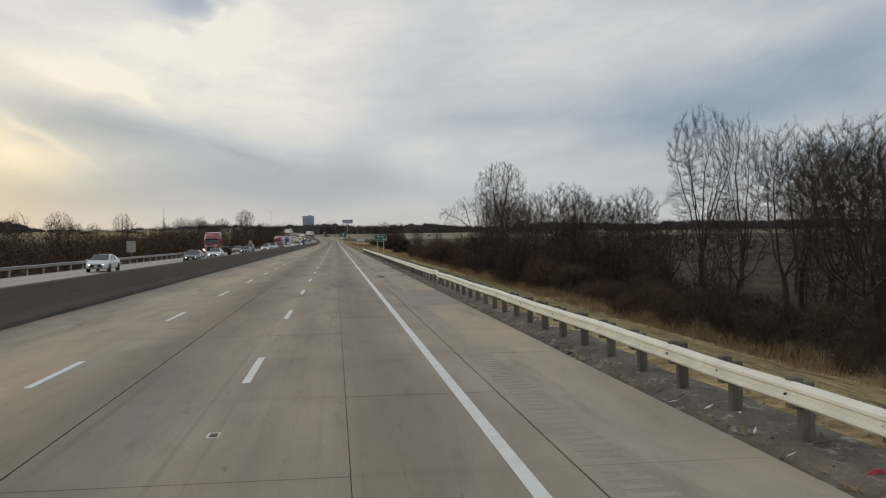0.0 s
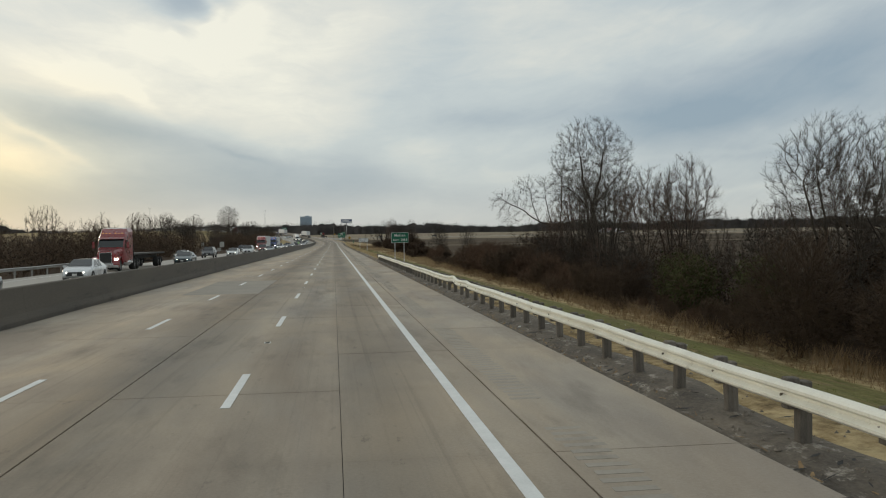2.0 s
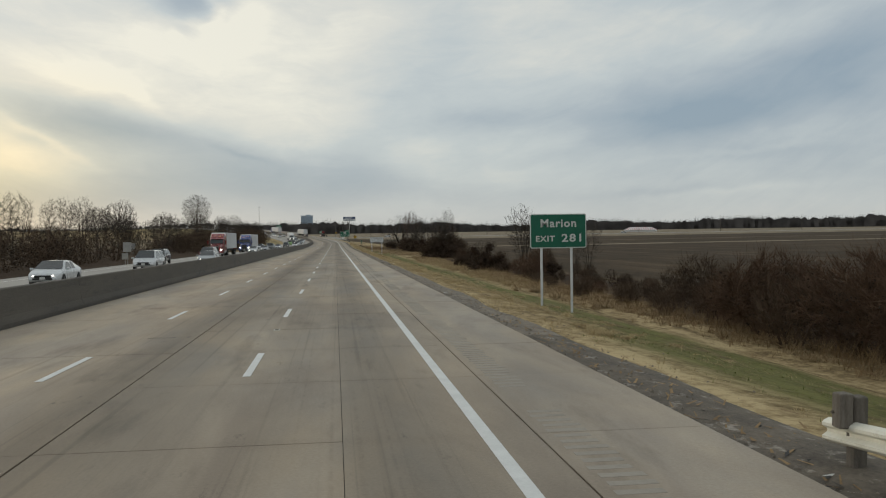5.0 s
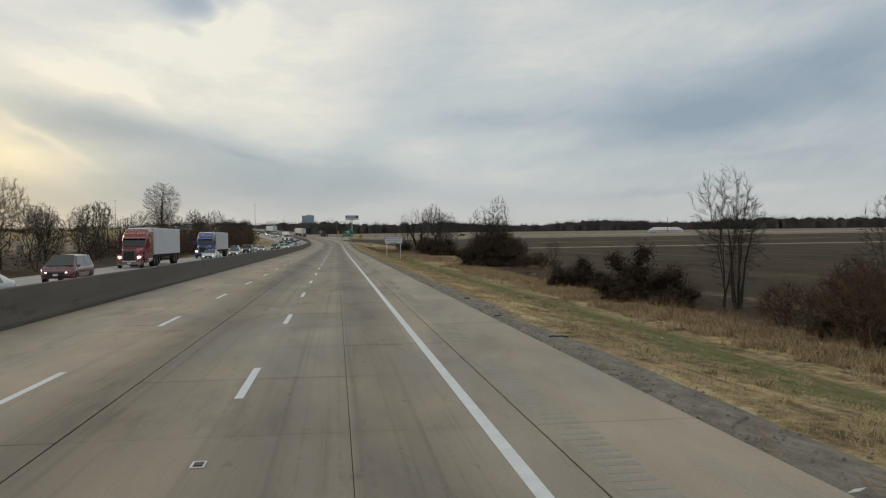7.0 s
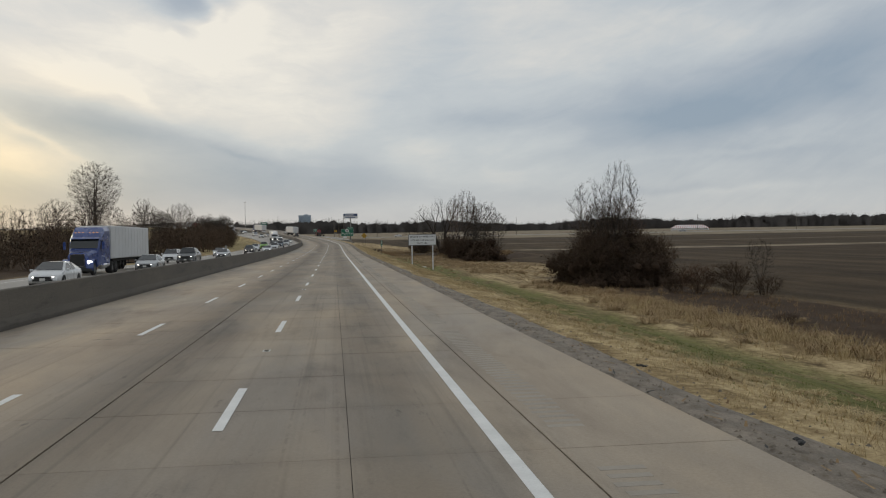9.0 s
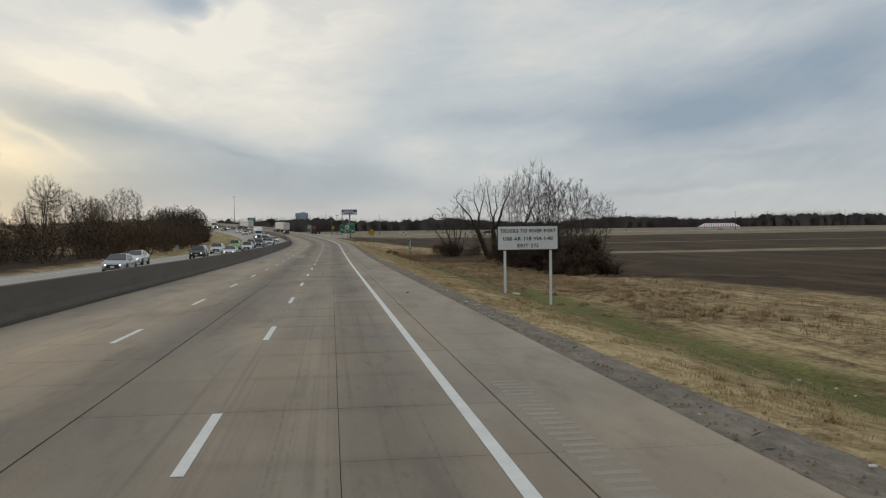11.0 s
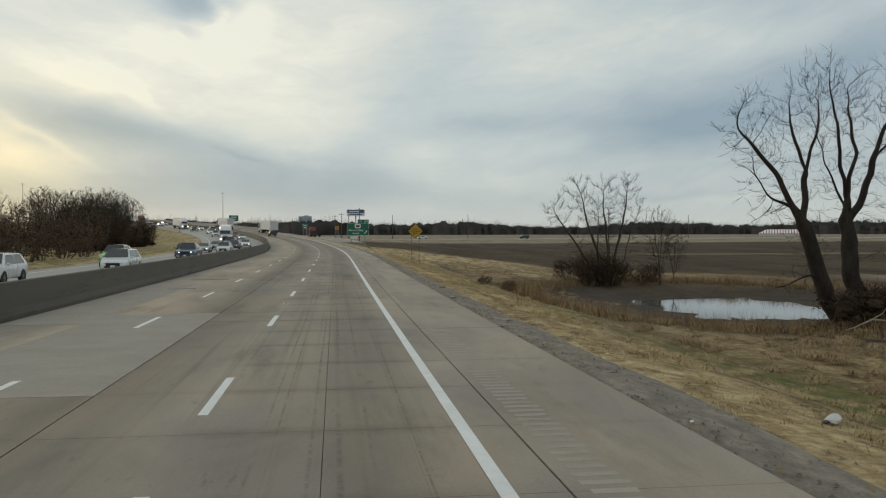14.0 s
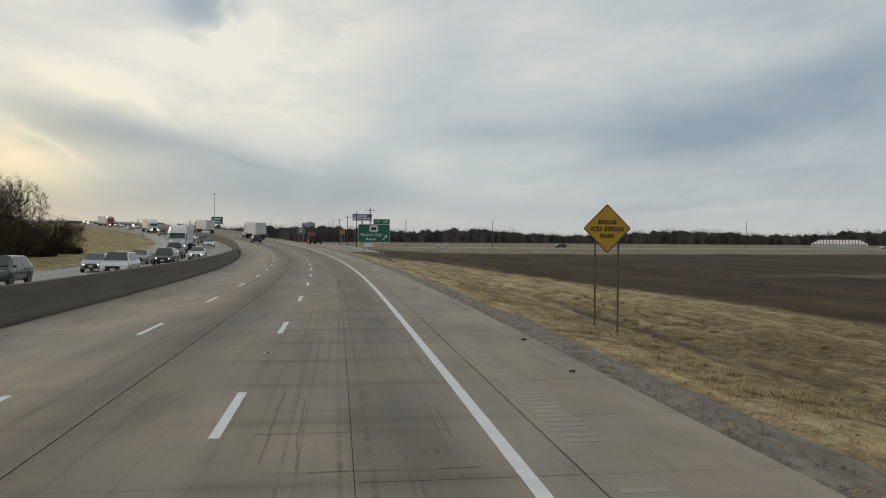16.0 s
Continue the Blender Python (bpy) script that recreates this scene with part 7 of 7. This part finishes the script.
def set_out(v, s, o, oncoming=True, dz=0.0):
    p = at(s, o, .004 + dz)
    v.matrix_basis = Matrix.Translation(p) @ pose(0, 0, 0, math.degrees(math.atan(float(np.interp(s, _S, _SLOPE)))) * (-1 if oncoming else 1), 0, heading(s) + (180 if oncoming else 0))
    return v


def again(v, s, o, oncoming=True):
    c = copy_thing(v, Matrix())
    return set_out(c, s, o, oncoming)


# oncoming traffic
v_teal = set_out(car("sedan", "teal", "dark teal saloon car with lit headlamps", True), 111, -16.7)
v_white = set_out(car("sedan", "white", "white saloon car in the oncoming lanes", True), 131, -16.9)
v_red_truck = set_out(tractor("red", "red sleeper lorry pulling an empty dark flatbed trailer", load="flat"), 150, -20.3)
v_grey_suv = set_out(car("suv", "grey", "dark grey sport utility car in the oncoming lanes", False, True), 214, -20.2)
v_van = set_out(car("minivan", "white", "white people carrier in the oncoming lanes", False), 246, -17.0)
v_blue_truck = set_out(tractor("blue", "blue sleeper lorry pulling a white box trailer"), 362, -20.3)
v_mini = set_out(car("minivan", "maroon", "maroon minivan with lit headlamps", True), 285, -17.2)
v_white_suv = set_out(car("suv", "white", "white sport utility car with roof rails", False, True), 512, -15.0)
v_maroon_truck = set_out(tractor("red", "red sleeper lorry pulling a white box trailer"), 315, -20.3)
v_lime = set_out(car("pickup", "lime", "lime green pickup truck in the oncoming lanes", False), 527, -18.8)
v_slate = set_out(car("pickup", "slate", "slate blue pickup truck with a chrome bumper", True), 545, -15.6)
v_black = set_out(car("suv", "black", "black sport utility car in the oncoming lanes", True), 562, -18.7)
v_silver = set_out(car("sedan", "silver", "silver saloon car in the oncoming lanes", True), 371, -16.6)
v_pick = set_out(car("pickup", "grey", "dark grey pickup truck with lit headlamps", True), 394, -16.9)
v_tan = set_out(car("sedan", "tan", "tan saloon car in the oncoming lanes", False), 604, -18.8)
v_white_truck = set_out(tractor("white", "white sleeper lorry pulling a white box trailer"), 640, -18.6)
for v, s, o in ((v_teal, 170, -16.7), (v_white, 219, -16.9), (v_silver, 262, -14.0), (v_black, 268, -20.4), (v_white, 345, -16.8), (v_white_suv, 402, -20.2), (v_silver, 426, -17.0), (v_white, 447, -20.2), (v_black, 468, -17),
                (v_white, 480, -14.4), (v_white_suv, 499, -18.6), (v_white_suv, 574, -15.0), (v_silver, 585, -19.0), (v_black, 597, -15.4), (v_white, 616, -14.2), (v_pick, 622, -17.3), (v_tan, 190, -20.3), (v_white, 84, -20),
                (v_white, 672, -14.3), (v_black, 668, -17.6), (v_mini, 690, -15), (v_white_suv, 705, -18.8), (v_silver, 718, -14.4), (v_white, 735, -17.5), (v_slate, 752, -14.5), (v_black, 766, -18.6), (v_white_truck, 790, -17.8),
                (v_white, 778, -14.6), (v_tan, 815, -14.3), (v_silver, 838, -17.9), (v_white_suv, 846, -14.4), (v_maroon_truck, 868, -18), (v_white, 872, -14.2), (v_black, 892, -14.3), (v_white, 905, -18), (v_silver, 925, -14.5), (v_white_suv, 948, -17.8)):
    again(v, s, o)
# traffic going the same way, far ahead
v_box = again(v_white_truck, 742, 0.0, False)
tagged(v_box, "white box trailer lorry seen from behind, far ahead")
again(v_blue_truck, 800, -3.6, False)
again(v_black, 700, -3.6, False)
again(v_silver, 765, -7.2, False)
c = copy_thing(v_red_truck, Matrix.Translation(ramp_at(812, 0, .01)) @ pose(0, 0, 0, 0, 0, 9))
tagged(c, "red sleeper lorry with a flatbed leaving by the exit ramp")


# ---- far things ----
# office tower on the skyline
tw = thing("office_tower", "glass office tower far off on the skyline, tinted blue-grey for haze", "building", pose(-127, 4217, 0))
# blue distance haze is mixed into both tower colours
M_TOWER = matter("hazed_tower_glass", (.21, .28, .36), (.26, .33, .41), .03, .5, 0, 0, 1)
M_TOWER2 = matter("hazed_tower_wall", (.27, .33, .40), (.31, .37, .44), .03, .6, 0, 0, 1)
block("wall", (54, 34, 76), pose(0, 0, 38), M_TOWER2, tw, chamfer=.3)
for k in range(16):
    for j in range(8):
        block("window", (5.0, .4, 2.6), pose(-22.6 + j * 6.45, -17.2, 8 + k * 3.9), M_TOWER, tw, chamfer=.05)
block("roof", (20, 16, 4), pose(6, 0, 77.8), M_TOWER2, tw, chamfer=.3)

# billboard on a tall pole
M_AD_BLUE = matter("faded_blue_panel", (.05, .075, .16), (.09, .12, .22), .4, .5, 0, 0, 8)
bb = thing("billboard", "tall pole billboard with a blue and white panel", "billboard", pose(15, 1086, ground_at(15, 1086)))
g = Geo()
g.tube([(0, 0, -1), (0, 0, 15.5)], .45, 12)
part("pole", g, M_DULL, bb, smooth=True)
block("panel", (13, .7, 4.4), pose(0, -.2, 17.6), M_SIGN_WHITE, bb, chamfer=.05)
block("panel_upper", (12.4, .1, 2.2), pose(0, -.6, 18.5), M_AD_BLUE, bb, chamfer=.02)
bars(bb, M_SIGN_WHITE, -1.0, 18.4, 8.0, .8, -.68)
bars(bb, M_AD_BLUE, 0, 16.3, 9.0, .7, -.60)
block("catwalk", (12.8, 1.2, .12), pose(0, -.5, 15.2), M_DULL, bb)

# striped fair tent across the field
M_TENT_W = matter("white_canvas", (.62, .62, .61), (.74, .74, .73), .5, .7, 0, 0, 12)
M_TENT_R = matter("red_canvas", (.36, .06, .055), (.45, .085, .08), .5, .7, 0, 0, 12)
zt = ground_at(308, 1017)
tent = thing("striped_tent", "long low red and white striped canvas tent across the field", "tent", pose(308, 1017, zt, 0, 0, -28))
g = Geo()
g.box((31, 11, 2.0), pose(0, 0, 1.0))
part("wall", g, M_TENT_W, tent, "white canvas wall")
for k in range(36):
    x0, wide = -16.2 + (k // 2) * 1.8 + (1.25 if k % 2 else 0), (.55 if k % 2 else 1.25)
    g = Geo()
    pull = lambda x: min(1.0, (16.3 - abs(x)) / 5)
    for sx in (-1, 1):
        a, b = x0, x0 + wide
        g.quad(Vector((a, sx * 6.2, 1.9)), Vector((b, sx * 6.2, 1.9)), Vector((b, sx * .12, 1.9 + 2.7 * pull(b))), Vector((a, sx * .12, 1.9 + 2.7 * pull(a))))
        g.quad(Vector((a, sx * 6.2, 1.55)), Vector((b, sx * 6.2, 1.55)), Vector((b, sx * 6.2, 1.9)), Vector((a, sx * 6.2, 1.9)))
    part("roof_stripe", g, M_TENT_R if k % 2 else M_TENT_W, tent, "red canvas stripe" if k % 2 else "")


# utility poles
def utility_pole(h):
    u = thing("utility_pole", "weathered timber utility pole with a crossarm", "utility pole", group="utility poles")
    g = Geo()
    g.tube([(0, 0, -1), (0, 0, h * .5), (0, 0, h)], [.17, .15, .11], 8)
    part("mast", g, M_POLE, u, smooth=True)
    g = Geo()
    g.box((2.5, .10, .13), pose(0, -.14, h - .7), .01)
    part("crossarm", g, M_POLE, u)
    for x in (-1.1, -.4, .4, 1.1):
        g = Geo()
        g.tube([(x, -.14, h - .63), (x, -.14, h - .45)], [.05, .03], 6)
        part("insulator", g, M_DULL, u)
    return u


up = utility_pole(12.5)
up.matrix_basis = pose(8.5, 757, ground_at(8.5, 757))
for x, y, a in ((5.5, 800, 10), (3, 845, 0), (0, 900, 0), (70, 905, 80), (130, 905, 80), (190, 900, 80), (260, 890, 80), (330, 880, 80), (400, 872, 80), (30, 905, 80), (-110, 690, 30), (-128, 735, 30), (-95, 640, 30)):
    copy_thing(up, pose(x, y, ground_at(x, y), 0, 0, a))

# frontage road across the far field with two cars
g = Geo()
g.loft([[Vector((x, 868 + d, ground_at(x, 868) + .35 + e)) for d, e in ((-3.6, 0), (3.6, 0), (5, -.9), (-5, -.9))] for x in range(18, 620, 14)], True, True)
single("frontage_road", g, M_OPP, "pale frontage road across the far field", "road", kind="structure")
for v, x, a in ((v_white, 42, 90), (v_black, 92, 90), (v_silver, 240, -90)):
    copy_thing(v, pose(x, 868 - (1.6 if a > 0 else -1.6), ground_at(x, 868) + .37, 0, 0, a))

# tall lighting mast beyond the overpass
mast = thing("lighting_mast", "tall thin steel lighting mast", "lamp post", pose(-75, 1049, ground_at(-75, 1049)))
g = Geo()
g.tube([(0, 0, -1), (0, 0, 15), (0, 0, 30)], [.32, .24, .12], 8)
part("pole", g, M_DULL, mast, smooth=True)
g = Geo()
for i in range(6):
    g.box((.5, .3, .25), Matrix.Rotation(i * math.pi / 3, 4, "Z") @ pose(.8, 0, 29.8))
g.tube([(-.8, 0, 29.9), (.8, 0, 29.9)], .05, 5)
part("lamp_ring", g, M_DULL, mast)
copy_thing(mast, pose(-190, 1010, ground_at(-190, 1010) - 6))

# green sign beside the climbing road and its overhead frame
def roadside_sign(s, o, w_, h_, up_, face, label, oncoming=False, border=None):
    p = at(s, o)
    z = min(p.z, max(ground_at(p.x, p.y), p.z - 2.5))
    q = thing("road_sign", label, "road sign", Matrix.Translation((p.x, p.y, z)) @ pose(0, 0, 0, 0, 0, heading(s) + (180 if oncoming else 0)))
    top = p.z - z + up_
    bordered(q, w_, h_, face, border or M_LEGEND_WHITE, top, .08, line=.04)
    for i in range(2):
        bars(q, M_LEGEND_WHITE if face is M_SIGN_GREEN else M_LEGEND_BLACK, 0, top + h_ * (.2 - .4 * i), w_ * (.66 - .14 * i), h_ * .16)
    sign_posts(q, (-w_ * .3, w_ * .3), -.6, top, .10, M_DULL)
    return q


roadside_sign(812, 5.6, 3.8, 2.4, 3.6, M_SIGN_GREEN, "green guide sign beside the climbing carriageway")
roadside_sign(720, 9.5, 1.7, 1.4, 2.2, M_SIGN_GREEN, "small green exit sign in the gore")
roadside_sign(700, 15.0, 1.1, 1.1, 2.2, M_SIGN_YELLOW, "small yellow warning plate beside the ramp", border=M_LEGEND_BLACK)
# signs for the oncoming lanes, seen from behind
M_BACK = matter("bare_aluminium_sign_back", (.30, .30, .29), (.42, .42, .41), 2, .5, .5, 0, 20)
for s, o, w_, h_, u_ in ((133, -28.7, 1.25, 1.6, 3.1), (277, -26.0, 1.0, 1.2, 2.5), (281, -27.2, .8, .8, 1.6), (343, -40, .9, 1.1, 2.6), (508, -26.5, .4, .8, 1.1)):
    p = at(s, o)
    q = thing("road_sign", "bare grey back of a road sign for the oncoming lanes", "road sign", Matrix.Translation((p.x, p.y, ground_at(p.x, p.y))) @ pose(0, 0, 0, 0, 0, heading(s)))
    part("face", panel(w_, h_, .015, .05), M_BACK, q, m=pose(0, 0, u_))
    sign_posts(q, (0,), -.4, u_ + h_ / 2, .06, M_DULL, .03)

# parapets of the overpass
for o in (-24.2, 4.9):
    g = Geo()
    swept(g, 760, 1000, ((o - .2, -.3), (o - .15, .85), (o + .15, .85), (o + .2, -.3)), 8)
    single("bridge_parapet", g, M_OPP, "pale concrete parapet along the climbing overpass", "parapet", kind="structure")

# red scrap, tyre shreds and litter by the shoulder
M_RED = matter("red_plastic_scrap", (.30, .02, .03), (.42, .035, .05), 4, .5)
g = Geo()
g.loft([[Vector((math.cos(a) * .13 * k + .1 * h, math.sin(a) * .09 * k, h * .15 + .03 * math.sin(3 * a))) for a in (i * 1.047 for i in range(6))] for h, k in ((0, 1.0), (.5, .9), (1, .35))], True, True)
single("plastic_scrap", g, M_RED, "crumpled red plastic scrap on the gravel", "litter", Matrix.Translation(at(14.6, 4.95, -.07)))


def shred(s, o, ln, wd, seed, label="black shred of a burst tyre on the shoulder"):
    r = random.Random(seed)
    g = Geo()
    n = 9
    rings = []
    for i in range(n + 1):
        a = (i / n - .5) * r.uniform(1.0, 1.6)
        x, y = math.sin(a) * ln * .6, (1 - math.cos(a)) * ln * .5
        ww = wd * (.5 + .5 * math.sin(math.pi * (i + .5) / (n + 1)))
        z = .012 + .018 * abs(math.sin(i * .7 + seed))
        rings.append([Vector((x, y - ww, z)), Vector((x, y, z + .02)), Vector((x, y + ww, z)), Vector((x, y, z - .015))])
    g.loft(rings, True, True)
    return single("tyre_shred", g, M_TYRE, label, "tyre scrap", Matrix.Translation(at(s, o, .005)) @ pose(0, 0, 0, 0, 0, r.uniform(0, 180)), group="tyre scraps")


shred(76.8, 4.25, .62, .16, 3)
shred(64.0, 4.15, .34, .016, 5, "thin black loop of tyre cord on the shoulder")
for k, (s, o, ln) in enumerate(((24, 4.5, .4), (72, 3.2, .3), (248, 5.0, .6), (254, 4.7, .4), (262, 4.9, .3), (300, 5.0, .4), (306, 5.3, .3), (489, 5.0, .4), (482, 4.6, .3), (531, 4.1, .2), (526, 3.9, .15), (392, 3.1, .15))):
    shred(s, o, ln, .05, 20 + k)

# drain grate sunk in the shoulder
dr = thing("drain_grate", "square cast iron drain grate in the concrete shoulder", "drain", Matrix.Translation(at(62.38, 2.62, .006)))
block("frame", (.42, .62, .02), pose(0, 0, 0), M_CHASSIS, dr, chamfer=.004)
M_IRON = matter("dark_cast_iron", (.016, .022, .018), (.05, .06, .052), 8, .6, .4)
for i in range(4):
    block("bar", (.03, .58, .02), pose(-.15 + i * .10, 0, .014), M_IRON, dr, chamfer=.004)
for i in range(5):
    block("cross_bar", (.38, .025, .016), pose(0, -.24 + i * .12, .012), M_IRON, dr, chamfer=.003)
g = Geo()
hub_ = at(62.38, 2.62, .006)
g.quad(at(62.0, 2.12, .007) - hub_, at(62.02, 2.46, .007) - hub_, at(62.74, 2.5, .007) - hub_, at(62.7, 2.16, .007) - hub_)
part("tar_patch", g, M_JOINT, dr, "dark tar patch")

# litter: pale scraps on verge and gravel
M_LITTER = matter("pale_litter", (.5, .49, .46), (.7, .69, .66), 6, .7)
rng = random.Random(91)
for k in range(46):
    s = rng.uniform(15, 545)
    o = rng.choice((rng.uniform(4.6, 6.5), rng.uniform(6.5, 18)))
    p = at(s, o)
    r = rng.uniform(.03, .085)
    g = Geo()
    g.loft([[Vector((math.cos(a + h) * r * q, math.sin(a) * r * q * .7, h * r * .5)) for a in (i * 1.047 for i in range(6))] for h, q in ((0, 1), (.6, .9), (1, .3))], True, True)
    z = max(ground_at(p.x, p.y), p.z - .15 - max(o - 6, 0) * 5) if o > 6.5 else p.z - .085
    single("litter_scrap", g, M_LITTER, "crumpled pale scrap of litter", "litter", Matrix.Translation((p.x, p.y, z)), group="litter on the verge")
g = Geo()
g.loft([[Vector((math.cos(a) * .32 * q, math.sin(a) * .2 * q, h * .6)) for a in (i * .785 for i in range(8))] for h, q in ((0, 1), (.12, 1.05), (.2, .6))], True, True)
single("plastic_sheet", g, M_LITTER, "crumpled white plastic sheet on the grass", "litter", Matrix.Translation((12.2, 412, ground_at(12.2, 412))))

# a torn white bag with a black lining on the verge
M_BLACK = matter("black_plastic_film", (.008, .008, .009), (.02, .02, .022), 5, .45)
bag = thing("plastic_bag", "torn white plastic bag with a black lining on the grass", "litter", pose(7.25, 460.2, ground_at(7.25, 460.2) + .01, 0, 0, 25))
bag.scale = (.55, .55, .5)
g = Geo()
g.loft([[Vector((math.cos(a) * .24 * q + .12 * h, math.sin(a) * .17 * q * (1 + .2 * math.sin(3 * a)), h * .22 + .02 * math.sin(4 * a + h))) for a in (i * .628 for i in range(10))] for h, q in ((0, 1), (.4, 1.08), (.8, .7), (1, .25))], True, True)
part("film", g, M_LITTER, bag)
g = Geo()
g.loft([[Vector((math.cos(a) * .17 * q - .26, math.sin(a) * .09 * q, h * .07 + .015 * math.sin(3 * a))) for a in (i * .785 for i in range(8))] for h, q in ((0, 1), (.6, 1), (1, .4))], True, True)
part("lining", g, M_BLACK, bag, "black plastic lining")

# a barkless branch fallen before the willow
g = Geo()
g.tube([Vector((-1.5, -.2, .05)), Vector((-.7, 0, .22)), Vector((.2, .1, .55)), Vector((.9, .1, .48)), Vector((1.6, .2, .04))], [.02, .035, .045, .04, .025], 6)
g.tube([Vector((.2, .1, .55)), Vector((.5, -.2, .85)), Vector((.6, -.3, 1.1))], [.03, .02, .01], 5)
single("fallen_branch", g, matter("bleached_wood", (.30, .27, .22), (.52, .48, .41), 5, .8, 0, .3, 30), "bleached barkless branch fallen beside the willow", "branch", Matrix.Translation((24.2, 485.2, ground_at(24.2, 485.2))))

# twigs, leaves and bits of bark washed against the rail
g = Geo()
rng = random.Random(17)
for k in range(2600):
    s = rng.uniform(4, 190) if k < 1900 else rng.uniform(190, 560)
    p = at(s, 4.55 + abs(rng.gauss(0, .55)), -.05)
    a, ln = rng.gauss(0, .6), rng.uniform(.04, .28)
    d = Vector((math.sin(a), math.cos(a), rng.uniform(-.05, .12))) * ln
    w_ = Vector((math.cos(a), -math.sin(a), 0)) * rng.uniform(.006, .03)
    g.quad(p - w_, p + w_, p + d + w_ * .5 + Vector((0, 0, .02)), p + d - w_ * .5 + Vector((0, 0, .02)))
single("shoulder_debris", g, M_REED, "washed-up twigs and dead leaves along the shoulder", "debris", kind="stuff")

# sticks, bark and pale scraps blown against the guard rail and along the gravel
rng = random.Random(97)
dark, pale = Geo(), Geo()
for k in range(1100):
    s = rng.uniform(8, 176) if k < 750 else rng.uniform(190, 560)
    o = 4.5 + abs(rng.gauss(0, .55)) if s < 176 else 4.5 + abs(rng.gauss(0, .4))
    lift = -.05 + (min(max((o - 4.46) * .19, 0), .19) if s < 172 else -max(o - 5, 0) * .06)
    a, ln = rng.uniform(0, 3.14), rng.uniform(.06, .42)
    p = at(s, o, lift + .01)
    d = Vector((math.cos(a) * ln / 2, math.sin(a) * ln / 2, rng.uniform(-.01, .02)))
    n_ = Vector((-math.sin(a), math.cos(a), .3)) * rng.uniform(.006, .028)
    (pale if rng.random() < .16 else dark).quad(p - d, p - d * .2 + n_, p + d, p - n_)
single("stick_litter", dark, M_CHASSIS, "dark sticks and bark scraps along the rail and gravel", "litter", kind="stuff")
single("paper_litter", pale, M_LITTER, "pale paper scraps along the rail and gravel", "litter", kind="stuff")
